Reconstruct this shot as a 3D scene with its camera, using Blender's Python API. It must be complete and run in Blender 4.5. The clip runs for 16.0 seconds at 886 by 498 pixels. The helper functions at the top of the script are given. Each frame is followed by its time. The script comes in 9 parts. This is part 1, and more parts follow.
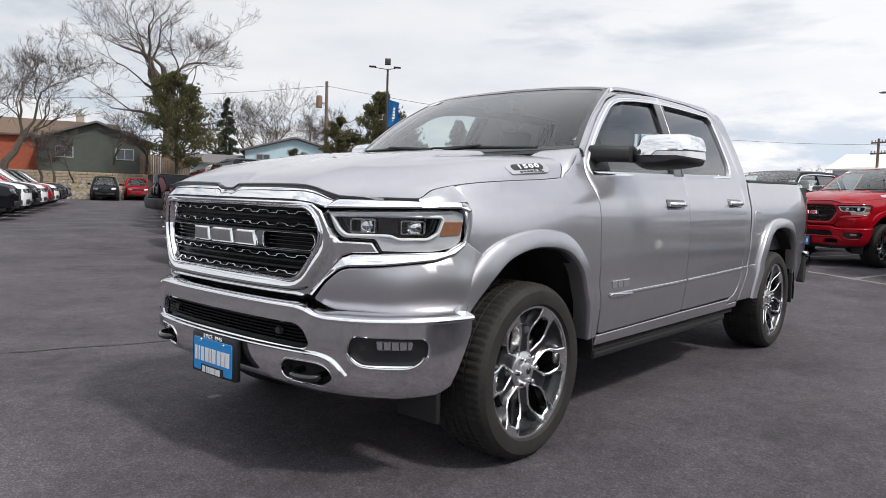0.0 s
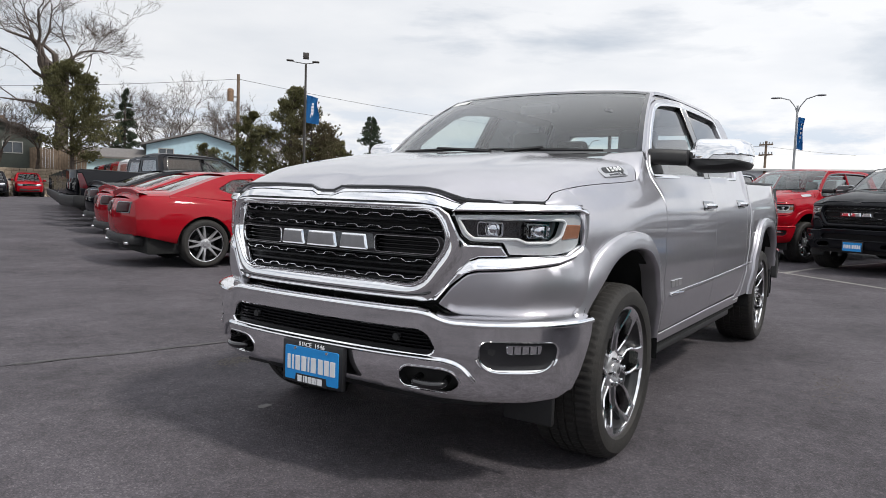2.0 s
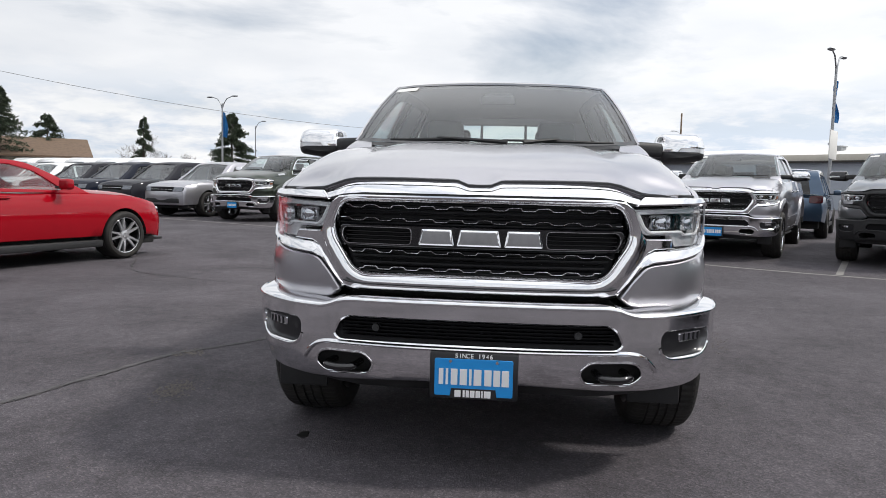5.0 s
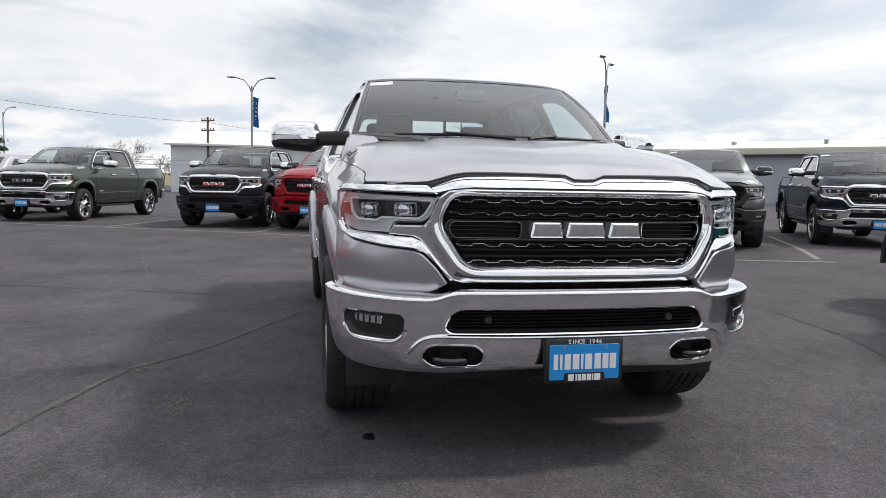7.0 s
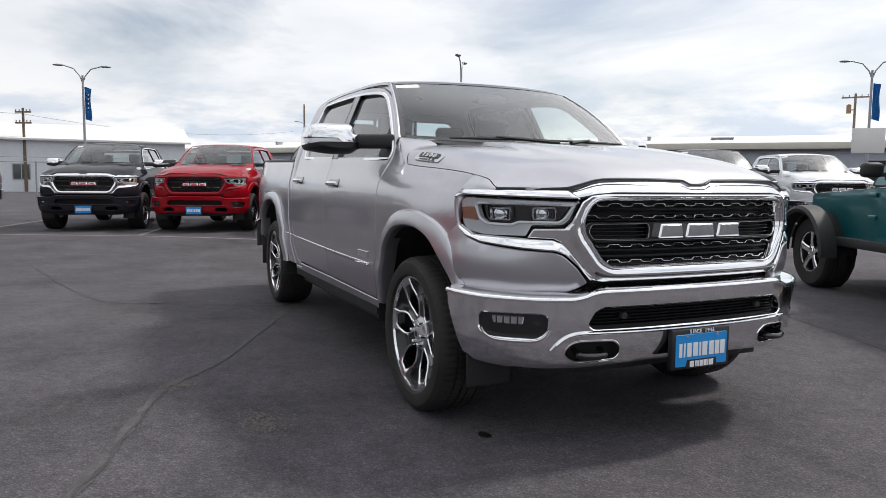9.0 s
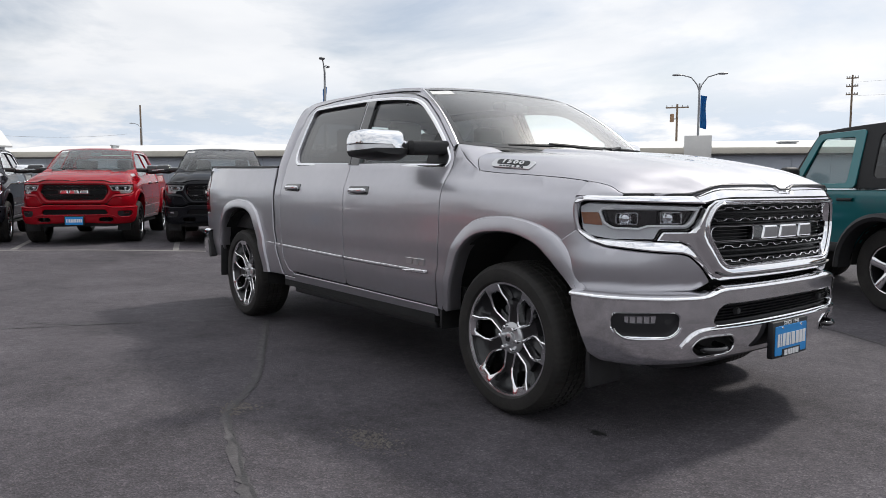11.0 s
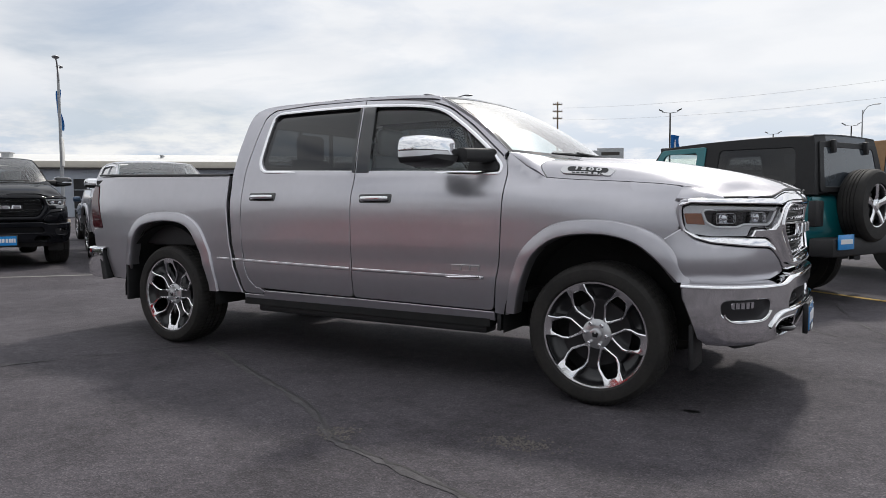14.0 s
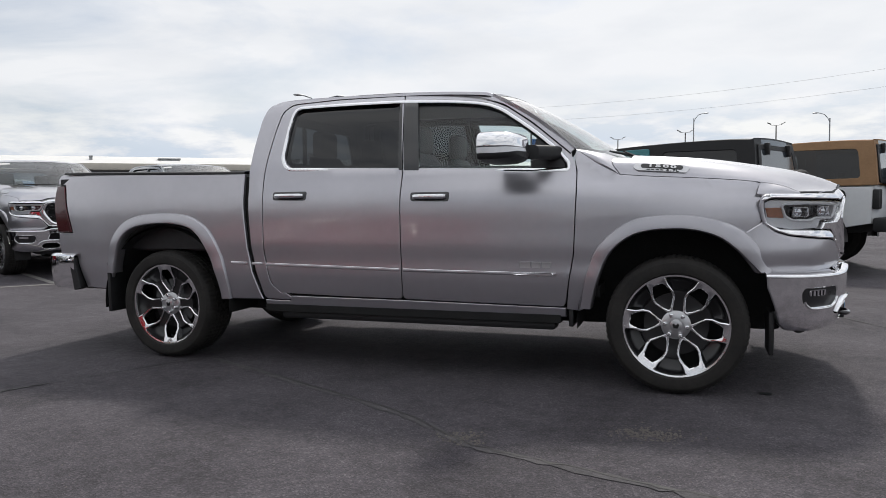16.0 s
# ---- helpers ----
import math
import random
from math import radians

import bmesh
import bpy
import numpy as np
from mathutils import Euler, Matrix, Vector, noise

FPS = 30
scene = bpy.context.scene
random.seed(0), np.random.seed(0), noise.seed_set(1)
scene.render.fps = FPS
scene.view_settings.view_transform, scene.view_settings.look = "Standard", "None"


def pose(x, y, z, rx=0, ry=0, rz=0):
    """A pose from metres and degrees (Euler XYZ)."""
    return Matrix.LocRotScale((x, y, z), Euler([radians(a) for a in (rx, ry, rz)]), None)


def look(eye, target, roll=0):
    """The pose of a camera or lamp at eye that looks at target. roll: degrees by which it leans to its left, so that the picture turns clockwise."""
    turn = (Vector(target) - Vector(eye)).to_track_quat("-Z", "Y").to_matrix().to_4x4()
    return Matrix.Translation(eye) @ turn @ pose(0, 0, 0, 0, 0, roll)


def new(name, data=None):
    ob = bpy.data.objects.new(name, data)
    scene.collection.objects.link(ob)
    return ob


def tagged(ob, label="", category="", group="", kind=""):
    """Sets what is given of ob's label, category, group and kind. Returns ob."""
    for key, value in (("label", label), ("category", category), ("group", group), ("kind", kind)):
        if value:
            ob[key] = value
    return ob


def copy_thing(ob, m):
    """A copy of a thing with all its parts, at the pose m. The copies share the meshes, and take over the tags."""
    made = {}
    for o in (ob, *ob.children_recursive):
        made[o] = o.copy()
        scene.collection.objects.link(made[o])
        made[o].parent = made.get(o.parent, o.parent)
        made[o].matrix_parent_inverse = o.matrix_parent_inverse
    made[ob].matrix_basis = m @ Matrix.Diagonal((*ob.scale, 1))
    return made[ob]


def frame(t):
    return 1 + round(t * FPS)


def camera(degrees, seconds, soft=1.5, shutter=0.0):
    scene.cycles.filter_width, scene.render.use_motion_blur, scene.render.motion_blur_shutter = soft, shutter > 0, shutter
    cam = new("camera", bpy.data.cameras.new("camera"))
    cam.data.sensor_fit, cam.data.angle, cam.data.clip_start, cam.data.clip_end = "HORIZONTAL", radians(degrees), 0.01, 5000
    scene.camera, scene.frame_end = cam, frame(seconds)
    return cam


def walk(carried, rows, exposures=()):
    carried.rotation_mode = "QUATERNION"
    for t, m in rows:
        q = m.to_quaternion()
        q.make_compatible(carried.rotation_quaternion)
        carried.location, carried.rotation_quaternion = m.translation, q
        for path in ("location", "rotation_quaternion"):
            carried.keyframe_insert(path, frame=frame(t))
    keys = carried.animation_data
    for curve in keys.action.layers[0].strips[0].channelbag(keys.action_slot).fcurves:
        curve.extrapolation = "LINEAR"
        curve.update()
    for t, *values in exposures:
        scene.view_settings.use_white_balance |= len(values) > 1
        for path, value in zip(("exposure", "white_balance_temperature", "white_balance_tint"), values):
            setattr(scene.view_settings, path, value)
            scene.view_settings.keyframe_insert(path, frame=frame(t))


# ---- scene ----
cam = camera(63.8, 16.0, soft=0.8)
PATH = [
    (0, (2.695, 2.775, 1.193), (1.188, 1.469, 1.045), 1.8),
    (0.5, (2.775, 2.673, 1.194), (1.262, 1.374, 1.044), 1.8),
    (1, (2.892, 2.532, 1.201), (1.354, 1.262, 1.053), 2.0),
    (1.5, (3.05, 2.315, 1.186), (1.463, 1.107, 1.04), 1.9),
    (2, (3.197, 2.071, 1.189), (1.528, 0.978, 1.041), 2.0),
    (2.5, (3.306, 1.765, 1.166), (1.548, 0.824, 1.014), 1.9),
    (3, (3.399, 1.441, 1.175), (1.562, 0.668, 1.015), 1.8),
    (3.5, (3.518, 1.123, 1.173), (1.631, 0.482, 1.005), 1.7),
    (4, (3.615, 0.802, 1.19), (1.686, 0.303, 1.019), 1.6),
    (6.5, (3.751, -0.835, 1.184), (1.774, -0.587, 1.009), 1.0),
    (7, (3.713, -1.159, 1.169), (1.762, -0.756, 0.991), 1.0),
    (7.5, (3.682, -1.48, 1.158), (1.766, -0.936, 0.975), 1.0),
    (8, (3.61, -1.795, 1.163), (1.729, -1.141, 0.979), 0.9),
    (8.5, (3.531, -2.103, 1.173), (1.683, -1.36, 0.99), 0.8),
    (9, (3.413, -2.398, 1.199), (1.604, -1.566, 1.013), 0.5),
    (11.5, (2.566, -3.77, 1.206), (1.053, -2.472, 1.041), -0.0),
    (12, (2.362, -4.018, 1.206), (0.93, -2.631, 1.048), -0.1),
    (12.5, (2.127, -4.237, 1.207), (0.782, -2.764, 1.058), -0.2),
    (13, (1.866, -4.439, 1.199), (0.616, -2.884, 1.055), -0.2),
    (13.5, (1.617, -4.645, 1.188), (0.478, -3.007, 1.047), -0.3),
    (14, (1.335, -4.826, 1.165), (0.299, -3.12, 1.031), -0.4),
    (14.5, (1.027, -4.968, 1.169), (0.08, -3.211, 1.037), -0.5),
    (15, (0.724, -5.103, 1.161), (-0.136, -3.303, 1.027), -0.6),
    (15.5, (0.416, -5.223, 1.155), (-0.339, -3.375, 1.021), -0.7),
    (16, (0.094, -5.328, 1.148), (-0.57, -3.446, 1.017), -0.8),
]
walk(cam, [(t, look(eye, target, roll)) for t, eye, target, roll in PATH],
     [(0, 0.26), (4.2, 0.26), (7.0, 0.19), (9.0, 0.17), (12.5, 0.06), (16.0, -0.03)])

# ---- light ----
SUN_EL, SUN_AZ = 50.0, 92.0   # degrees: height, and direction in the plan from +x towards +y
world = bpy.data.worlds.new("sky")
scene.world = world
world.use_nodes = True
wt = world.node_tree
wt.nodes.clear()
w_out = wt.nodes.new("ShaderNodeOutputWorld")
w_bg = wt.nodes.new("ShaderNodeBackground")
w_sky = wt.nodes.new("ShaderNodeTexSky")
w_sky.sky_type = 'NISHITA'
w_sky.sun_disc = False
w_sky.sun_elevation = radians(SUN_EL)
w_sky.sun_rotation = radians(90 - SUN_AZ)
w_sky.air_density, w_sky.dust_density, w_sky.ozone_density = 1.0, 2.0, 1.0
# broken white cloud over the blue, thinning towards the horizon in streaks
w_co = wt.nodes.new("ShaderNodeTexCoord")
w_map = wt.nodes.new("ShaderNodeMapping")
w_map.inputs["Scale"].default_value = (1.0, 1.0, 3.6)
w_n1 = wt.nodes.new("ShaderNodeTexNoise")
w_n1.inputs["Scale"].default_value = 2.3
w_n1.inputs["Detail"].default_value = 9.0
w_n1.inputs["Roughness"].default_value = 0.56
w_n1.inputs["Distortion"].default_value = 0.35
w_r1 = wt.nodes.new("ShaderNodeValToRGB")
w_r1.color_ramp.elements[0].position = 0.33
w_r1.color_ramp.elements[0].color = (0.35, 0.35, 0.35, 1)
w_r1.color_ramp.elements[1].position = 0.52
w_r1.color_ramp.elements[1].color = (1, 1, 1, 1)
w_n2 = wt.nodes.new("ShaderNodeTexNoise")
w_n2.inputs["Scale"].default_value = 4.5
w_n2.inputs["Detail"].default_value = 8.0
w_r2 = wt.nodes.new("ShaderNodeValToRGB")
w_r2.color_ramp.elements[0].position = 0.30
w_r2.color_ramp.elements[0].color = (7.7, 8.0, 8.5, 1)
w_r2.color_ramp.elements[1].position = 0.62
w_r2.color_ramp.elements[1].color = (9.0, 9.15, 9.45, 1)
w_mix = wt.nodes.new("ShaderNodeMix")
w_mix.data_type = 'RGBA'
L = wt.links.new
L(w_co.outputs["Generated"], w_map.inputs["Vector"])
L(w_map.outputs["Vector"], w_n1.inputs["Vector"])
L(w_map.outputs["Vector"], w_n2.inputs["Vector"])
L(w_n1.outputs["Fac"], w_r1.inputs["Fac"])
L(w_n2.outputs["Fac"], w_r2.inputs["Fac"])
L(w_r1.outputs["Color"], w_mix.inputs["Factor"])
L(w_sky.outputs["Color"], w_mix.inputs[6])
L(w_r2.outputs["Color"], w_mix.inputs[7])
# the cloud is brighter on the sun's side of the sky
w_dot = wt.nodes.new("ShaderNodeVectorMath")
w_dot.operation = 'DOT_PRODUCT'
w_dot.inputs[1].default_value = (math.cos(radians(SUN_AZ)), math.sin(radians(SUN_AZ)), 0.0)
w_rng = wt.nodes.new("ShaderNodeMapRange")
w_rng.inputs["From Min"].default_value, w_rng.inputs["From Max"].default_value = -0.9, 0.9
w_rng.inputs["To Min"].default_value, w_rng.inputs["To Max"].default_value = 0.80, 1.02
w_mul = wt.nodes.new("ShaderNodeVectorMath")
w_mul.operation = 'SCALE'
L(w_co.outputs["Generated"], w_dot.inputs[0])
L(w_dot.outputs["Value"], w_rng.inputs["Value"])
# heaped white clouds low over the horizon, with bluish gaps between them
w_sep = wt.nodes.new("ShaderNodeSeparateXYZ")
w_lo = wt.nodes.new("ShaderNodeMapRange")
w_lo.interpolation_type = 'SMOOTHSTEP'
w_lo.inputs["From Min"].default_value, w_lo.inputs["From Max"].default_value = 0.17, 0.05
w_n3 = wt.nodes.new("ShaderNodeTexNoise")
w_n3.inputs["Scale"].default_value, w_n3.inputs["Detail"].default_value, w_n3.inputs["Roughness"].default_value = 8.5, 8.0, 0.58
w_r3 = wt.nodes.new("ShaderNodeValToRGB")
w_r3.color_ramp.elements[0].position, w_r3.color_ramp.elements[0].color = 0.44, (6.0, 6.9, 8.1, 1)
w_r3.color_ramp.elements[1].position, w_r3.color_ramp.elements[1].color = 0.60, (9.9, 9.9, 9.9, 1)
w_e = w_r3.color_ramp.elements.new(0.50)
w_e.color = (7.6, 8.0, 8.7, 1)
w_amt = wt.nodes.new("ShaderNodeMath")
w_amt.operation = 'MULTIPLY'
w_amt.inputs[1].default_value = 0.85
w_mx2 = wt.nodes.new("ShaderNodeMix")
w_mx2.data_type = 'RGBA'
L(w_co.outputs["Generated"], w_sep.inputs["Vector"])
L(w_sep.outputs["Z"], w_lo.inputs["Value"])
L(w_map.outputs["Vector"], w_n3.inputs["Vector"])
L(w_n3.outputs["Fac"], w_r3.inputs["Fac"])
L(w_lo.outputs["Result"], w_amt.inputs[0])
L(w_amt.outputs[0], w_mx2.inputs["Factor"])
L(w_mix.outputs[2], w_mx2.inputs[6])
L(w_r3.outputs["Color"], w_mx2.inputs[7])
L(w_mx2.outputs[2], w_mul.inputs[0])
# overcast light grows towards the zenith
w_zen = wt.nodes.new("ShaderNodeMapRange")
w_zen.inputs["From Min"].default_value, w_zen.inputs["From Max"].default_value = 0.42, 0.95
w_zen.inputs["To Min"].default_value, w_zen.inputs["To Max"].default_value = 1.0, 1.38
w_gain = wt.nodes.new("ShaderNodeMath")
w_gain.operation = 'MULTIPLY'
L(w_sep.outputs["Z"], w_zen.inputs["Value"])
L(w_zen.outputs["Result"], w_gain.inputs[0])
L(w_rng.outputs["Result"], w_gain.inputs[1])
L(w_gain.outputs[0], w_mul.inputs["Scale"])
L(w_mul.outputs["Vector"], w_bg.inputs["Color"])
w_bg.inputs["Strength"].default_value = 0.10
L(w_bg.outputs["Background"], w_out.inputs["Surface"])

sun_data = bpy.data.lights.new("sun", 'SUN')
sun_data.energy = 2.1
sun_data.angle = radians(6)
sun_data.color = (1.0, 0.96, 0.90)
sun = new("sun", sun_data)
_a, _e = radians(SUN_AZ), radians(SUN_EL)
sun.matrix_world = look((30 * math.cos(_a) * math.cos(_e), 30 * math.sin(_a) * math.cos(_e), 30 * math.sin(_e)), (0, 0, 0))
scene.view_settings.exposure = 0.0

# ---- materials ----
def material(name, color, rough=0.5, metal=0.0, coat=0.0, spec=0.5, var=0.0, scale=8.0, bump=0.0, bump_scale=60.0, color2=None, flake=0.0, rvar=0.0):
    """Principled surface with colour variation at two scales, roughness variation and fine relief, in object metres."""
    m = bpy.data.materials.new(name)
    m.use_nodes = True
    t = m.node_tree
    b = t.nodes["Principled BSDF"]
    b.inputs["Base Color"].default_value = (*color, 1)
    b.inputs["Roughness"].default_value = rough
    b.inputs["Metallic"].default_value = metal
    b.inputs["Coat Weight"].default_value = coat
    b.inputs["Coat Roughness"].default_value = 0.05
    b.inputs["Specular IOR Level"].default_value = spec
    co = t.nodes.new("ShaderNodeTexCoord")
    if var or color2:
        n1 = t.nodes.new("ShaderNodeTexNoise")
        n1.inputs["Scale"].default_value = scale
        n1.inputs["Detail"].default_value = 8
        n1.inputs["Roughness"].default_value = 0.62
        n2 = t.nodes.new("ShaderNodeTexNoise")
        n2.inputs["Scale"].default_value = scale * 9
        n2.inputs["Detail"].default_value = 4
        add = t.nodes.new("ShaderNodeMath")
        add.operation = 'MULTIPLY_ADD'
        add.inputs[1].default_value = 0.4
        t.links.new(co.outputs["Object"], n1.inputs["Vector"])
        t.links.new(co.outputs["Object"], n2.inputs["Vector"])
        t.links.new(n2.outputs["Fac"], add.inputs[0])
        t.links.new(n1.outputs["Fac"], add.inputs[2])
        ramp = t.nodes.new("ShaderNodeValToRGB")
        ramp.color_ramp.elements[0].position = 0.45
        ramp.color_ramp.elements[1].position = 0.95
        c2 = color2 if color2 else color
        ramp.color_ramp.elements[0].color = (*[max(0, c * (1 - var)) for c in color], 1)
        ramp.color_ramp.elements[1].color = (*[min(1, c * (1 + var)) for c in c2], 1)
        t.links.new(add.outputs[0], ramp.inputs["Fac"])
        t.links.new(ramp.outputs["Color"], b.inputs["Base Color"])
        if rvar:
            mr = t.nodes.new("ShaderNodeMapRange")
            mr.inputs["From Min"].default_value, mr.inputs["From Max"].default_value = 0.4, 1.0
            mr.inputs["To Min"].default_value, mr.inputs["To Max"].default_value = rough - rvar, rough + rvar
            t.links.new(add.outputs[0], mr.inputs["Value"])
            t.links.new(mr.outputs["Result"], b.inputs["Roughness"])
    if flake:
        v = t.nodes.new("ShaderNodeTexVoronoi")
        v.inputs["Scale"].default_value = 900
        t.links.new(co.outputs["Object"], v.inputs["Vector"])
        bp = t.nodes.new("ShaderNodeBump")
        bp.inputs["Strength"].default_value = flake
        bp.inputs["Distance"].default_value = 0.0006
        t.links.new(v.outputs["Color"], bp.inputs["Height"])
        t.links.new(bp.outputs["Normal"], b.inputs["Normal"])
    elif bump:
        n3 = t.nodes.new("ShaderNodeTexNoise")
        n3.inputs["Scale"].default_value = bump_scale
        n3.inputs["Detail"].default_value = 5
        t.links.new(co.outputs["Object"], n3.inputs["Vector"])
        bp = t.nodes.new("ShaderNodeBump")
        bp.inputs["Strength"].default_value = bump
        bp.inputs["Distance"].default_value = 0.01
        t.links.new(n3.outputs["Fac"], bp.inputs["Height"])
        t.links.new(bp.outputs["Normal"], b.inputs["Normal"])
    return m


def glass_material(name, tint, gloss=1.0, rough=0.0):
    """Thin window glass: tinted see-through with a mirror sheen that grows at grazing angles."""
    m = bpy.data.materials.new(name)
    m.use_nodes = True
    t = m.node_tree
    t.nodes.clear()
    o = t.nodes.new("ShaderNodeOutputMaterial")
    tr = t.nodes.new("ShaderNodeBsdfTransparent")
    tr.inputs["Color"].default_value = (*tint, 1)
    gl = t.nodes.new("ShaderNodeBsdfGlossy")
    gl.inputs["Roughness"].default_value = rough
    gl.inputs["Color"].default_value = (gloss, gloss, gloss, 1)
    lw = t.nodes.new("ShaderNodeLayerWeight")
    lw.inputs["Blend"].default_value = 0.5
    pw = t.nodes.new("ShaderNodeMath")
    pw.operation = 'POWER'
    pw.inputs[1].default_value = 3.4
    t.links.new(lw.outputs["Facing"], pw.inputs[0])
    fr = t.nodes.new("ShaderNodeMath")
    fr.operation = 'MULTIPLY_ADD'
    fr.inputs[1].default_value, fr.inputs[2].default_value = 0.92, 0.05
    t.links.new(pw.outputs[0], fr.inputs[0])
    mx = t.nodes.new("ShaderNodeMixShader")
    t.links.new(fr.outputs[0], mx.inputs["Fac"])
    t.links.new(tr.outputs["BSDF"], mx.inputs[1])
    t.links.new(gl.outputs["BSDF"], mx.inputs[2])
    t.links.new(mx.outputs["Shader"], o.inputs["Surface"])
    return m


def paint(name, color, metal=0.6, rough=0.3, flake=0.05, coat=None):
    return material(name, color, rough, metal, coat=coat if coat is not None else 1.0 if metal > 0.05 else 0.75, spec=0.5 if metal > 0.05 else 0.0, flake=flake, var=0.05, scale=2.0)


M_SILVER = paint("paint_silver", (0.49, 0.48, 0.51), 0.87, 0.35, 0.06)
M_RED = paint("paint_red", (0.29, 0.004, 0.011), 0.0, 0.30, 0.01)
M_BLACK = paint("paint_black", (0.008, 0.0085, 0.011), 0.0, 0.30, 0.02, 0.5)
M_NAVY = paint("paint_navy", (0.010, 0.013, 0.024), 0.0, 0.30, 0.02, 0.55)
M_GREEN = paint("paint_olive", (0.036, 0.045, 0.032), 0.6, 0.3, 0.05, 0.7)
M_GRAPH = paint("paint_graphite", (0.020, 0.020, 0.026), 0.0, 0.32, 0.03, 0.55)
M_GREY = paint("paint_grey", (0.19, 0.20, 0.21), 0.75, 0.32, 0.06)
M_WHITE = paint("paint_white", (0.78, 0.79, 0.80), 0.0, 0.35, 0.0)
M_BLACKTOP = material("black_hard_top", (0.009, 0.009, 0.010), 0.5, spec=0.35, var=0.2, scale=20, bump=0.1, bump_scale=400)
M_TEAL = paint("paint_teal", (0.0, 0.13, 0.145), 0.45, 0.3, 0.03)
M_BLUE = paint("paint_slate_blue", (0.05, 0.09, 0.15), 0.6, 0.3, 0.04)
M_TAN = material("tan_soft_top", (0.32, 0.19, 0.10), 0.85, var=0.15, scale=5, bump=0.25, bump_scale=300)
M_CHROME = material("chrome", (0.90, 0.90, 0.91), 0.07, 1.0, var=0.03, scale=3, rvar=0.02)
M_ALLOY = material("machined_alloy", (0.88, 0.88, 0.89), 0.14, 1.0, var=0.05, scale=14)
M_RIMDARK = material("rim_dark_paint", (0.010, 0.010, 0.011), 0.30, 0.0, coat=0.3, var=0.1)
M_RIMGREY = material("rim_silver_paint", (0.56, 0.56, 0.57), 0.3, 0.8, coat=0.5, var=0.06)
M_RUBBER = material("tyre_rubber", (0.010, 0.0095, 0.009), 0.75, var=0.35, scale=6, bump=0.15, bump_scale=180, color2=(0.019, 0.017, 0.015))
M_TRIM = material("black_trim_plastic", (0.016, 0.016, 0.017), 0.55, var=0.2, scale=20, bump=0.12, bump_scale=400)
M_GLOSSBLACK = material("gloss_black", (0.008, 0.008, 0.009), 0.12, coat=0.8, var=0.1)
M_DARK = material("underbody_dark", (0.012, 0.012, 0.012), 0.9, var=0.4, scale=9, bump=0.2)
M_GRILLE = material("grille_black", (0.004, 0.004, 0.005), 0.35, spec=0.2, var=0.2, scale=30)
M_GLASS = glass_material("windscreen_glass", (0.74, 0.82, 0.81), 1.0, 0.24)
M_SIDEGLASS = glass_material("side_glass", (0.78, 0.84, 0.83), 1.0, 0.08)
M_PRIVACY = glass_material("privacy_glass", (0.045, 0.048, 0.052))
M_LENS = glass_material("lamp_lens", (0.90, 0.91, 0.92), 1.0)
M_AMBER = material("amber_reflector", (0.30, 0.13, 0.075), 0.25, coat=1.0, var=0.15, scale=60)
M_TAIL = material("tail_lamp_red", (0.060, 0.004, 0.007), 0.18, coat=0.6, spec=0.4, var=0.1, scale=30)
M_LAMP = material("lamp_reflector", (0.75, 0.76, 0.78), 0.12, 1.0, var=0.1, scale=60)
M_TAILDARK = material("smoked_tail_lamp", (0.028, 0.003, 0.005), 0.4, spec=0.15, var=0.2, scale=20)
M_LAMPDIM = material("dim_lamp_reflector", (0.22, 0.23, 0.25), 0.25, 0.8, coat=0.4, var=0.3, scale=50)
M_SATIN = material("satin_badge_face", (0.42, 0.42, 0.43), 0.28, 0.9, var=0.1, scale=40)
M_WHITELENS = material("light_guide_white", (0.88, 0.89, 0.90), 0.25, coat=1.0, var=0.04)
M_LAMPTRAY = material("frosted_lamp_tray", (0.74, 0.75, 0.77), 0.22, 0.35, coat=1.0, var=0.06, scale=30)
M_LINER = material("headliner_light_grey", (0.42, 0.42, 0.41), 0.9, var=0.06, scale=20)
M_SEAT = material("seat_grey_leather", (0.13, 0.13, 0.135), 0.6, var=0.2, scale=12, bump=0.15)
M_DASH = material("dash_dark_plastic", (0.03, 0.03, 0.032), 0.7, var=0.2, scale=15)
M_PLATE = material("plate_blue", (0.01, 0.27, 0.68), 0.35, coat=0.5, var=0.05)
M_GLASSD = material("house_window_glass", (0.05, 0.06, 0.07), 0.1, coat=0.5, var=0.2, scale=3)
M_INKWHITE = material("ink_white", (0.8, 0.8, 0.8), 0.45, var=0.03)
M_INKBLACK = material("ink_black", (0.012, 0.012, 0.014), 0.4, var=0.05)
M_PAPER = material("paper_white", (0.72, 0.72, 0.70), 0.7, var=0.05, scale=40)

# ---- mesh tools ----
import mathutils


def lerp_list(pts, x):
    """Piecewise linear value at x of (x, value) pairs in rising order."""
    if x <= pts[0][0]:
        return pts[0][1]
    for (a, va), (b, vb) in zip(pts, pts[1:]):
        if x <= b:
            return va + (vb - va) * (x - a) / max(1e-9, b - a)
    return pts[-1][1]


def smooth(a, b, x):
    t = min(1.0, max(0.0, (x - a) / (b - a)))
    return t * t * (3 - 2 * t)


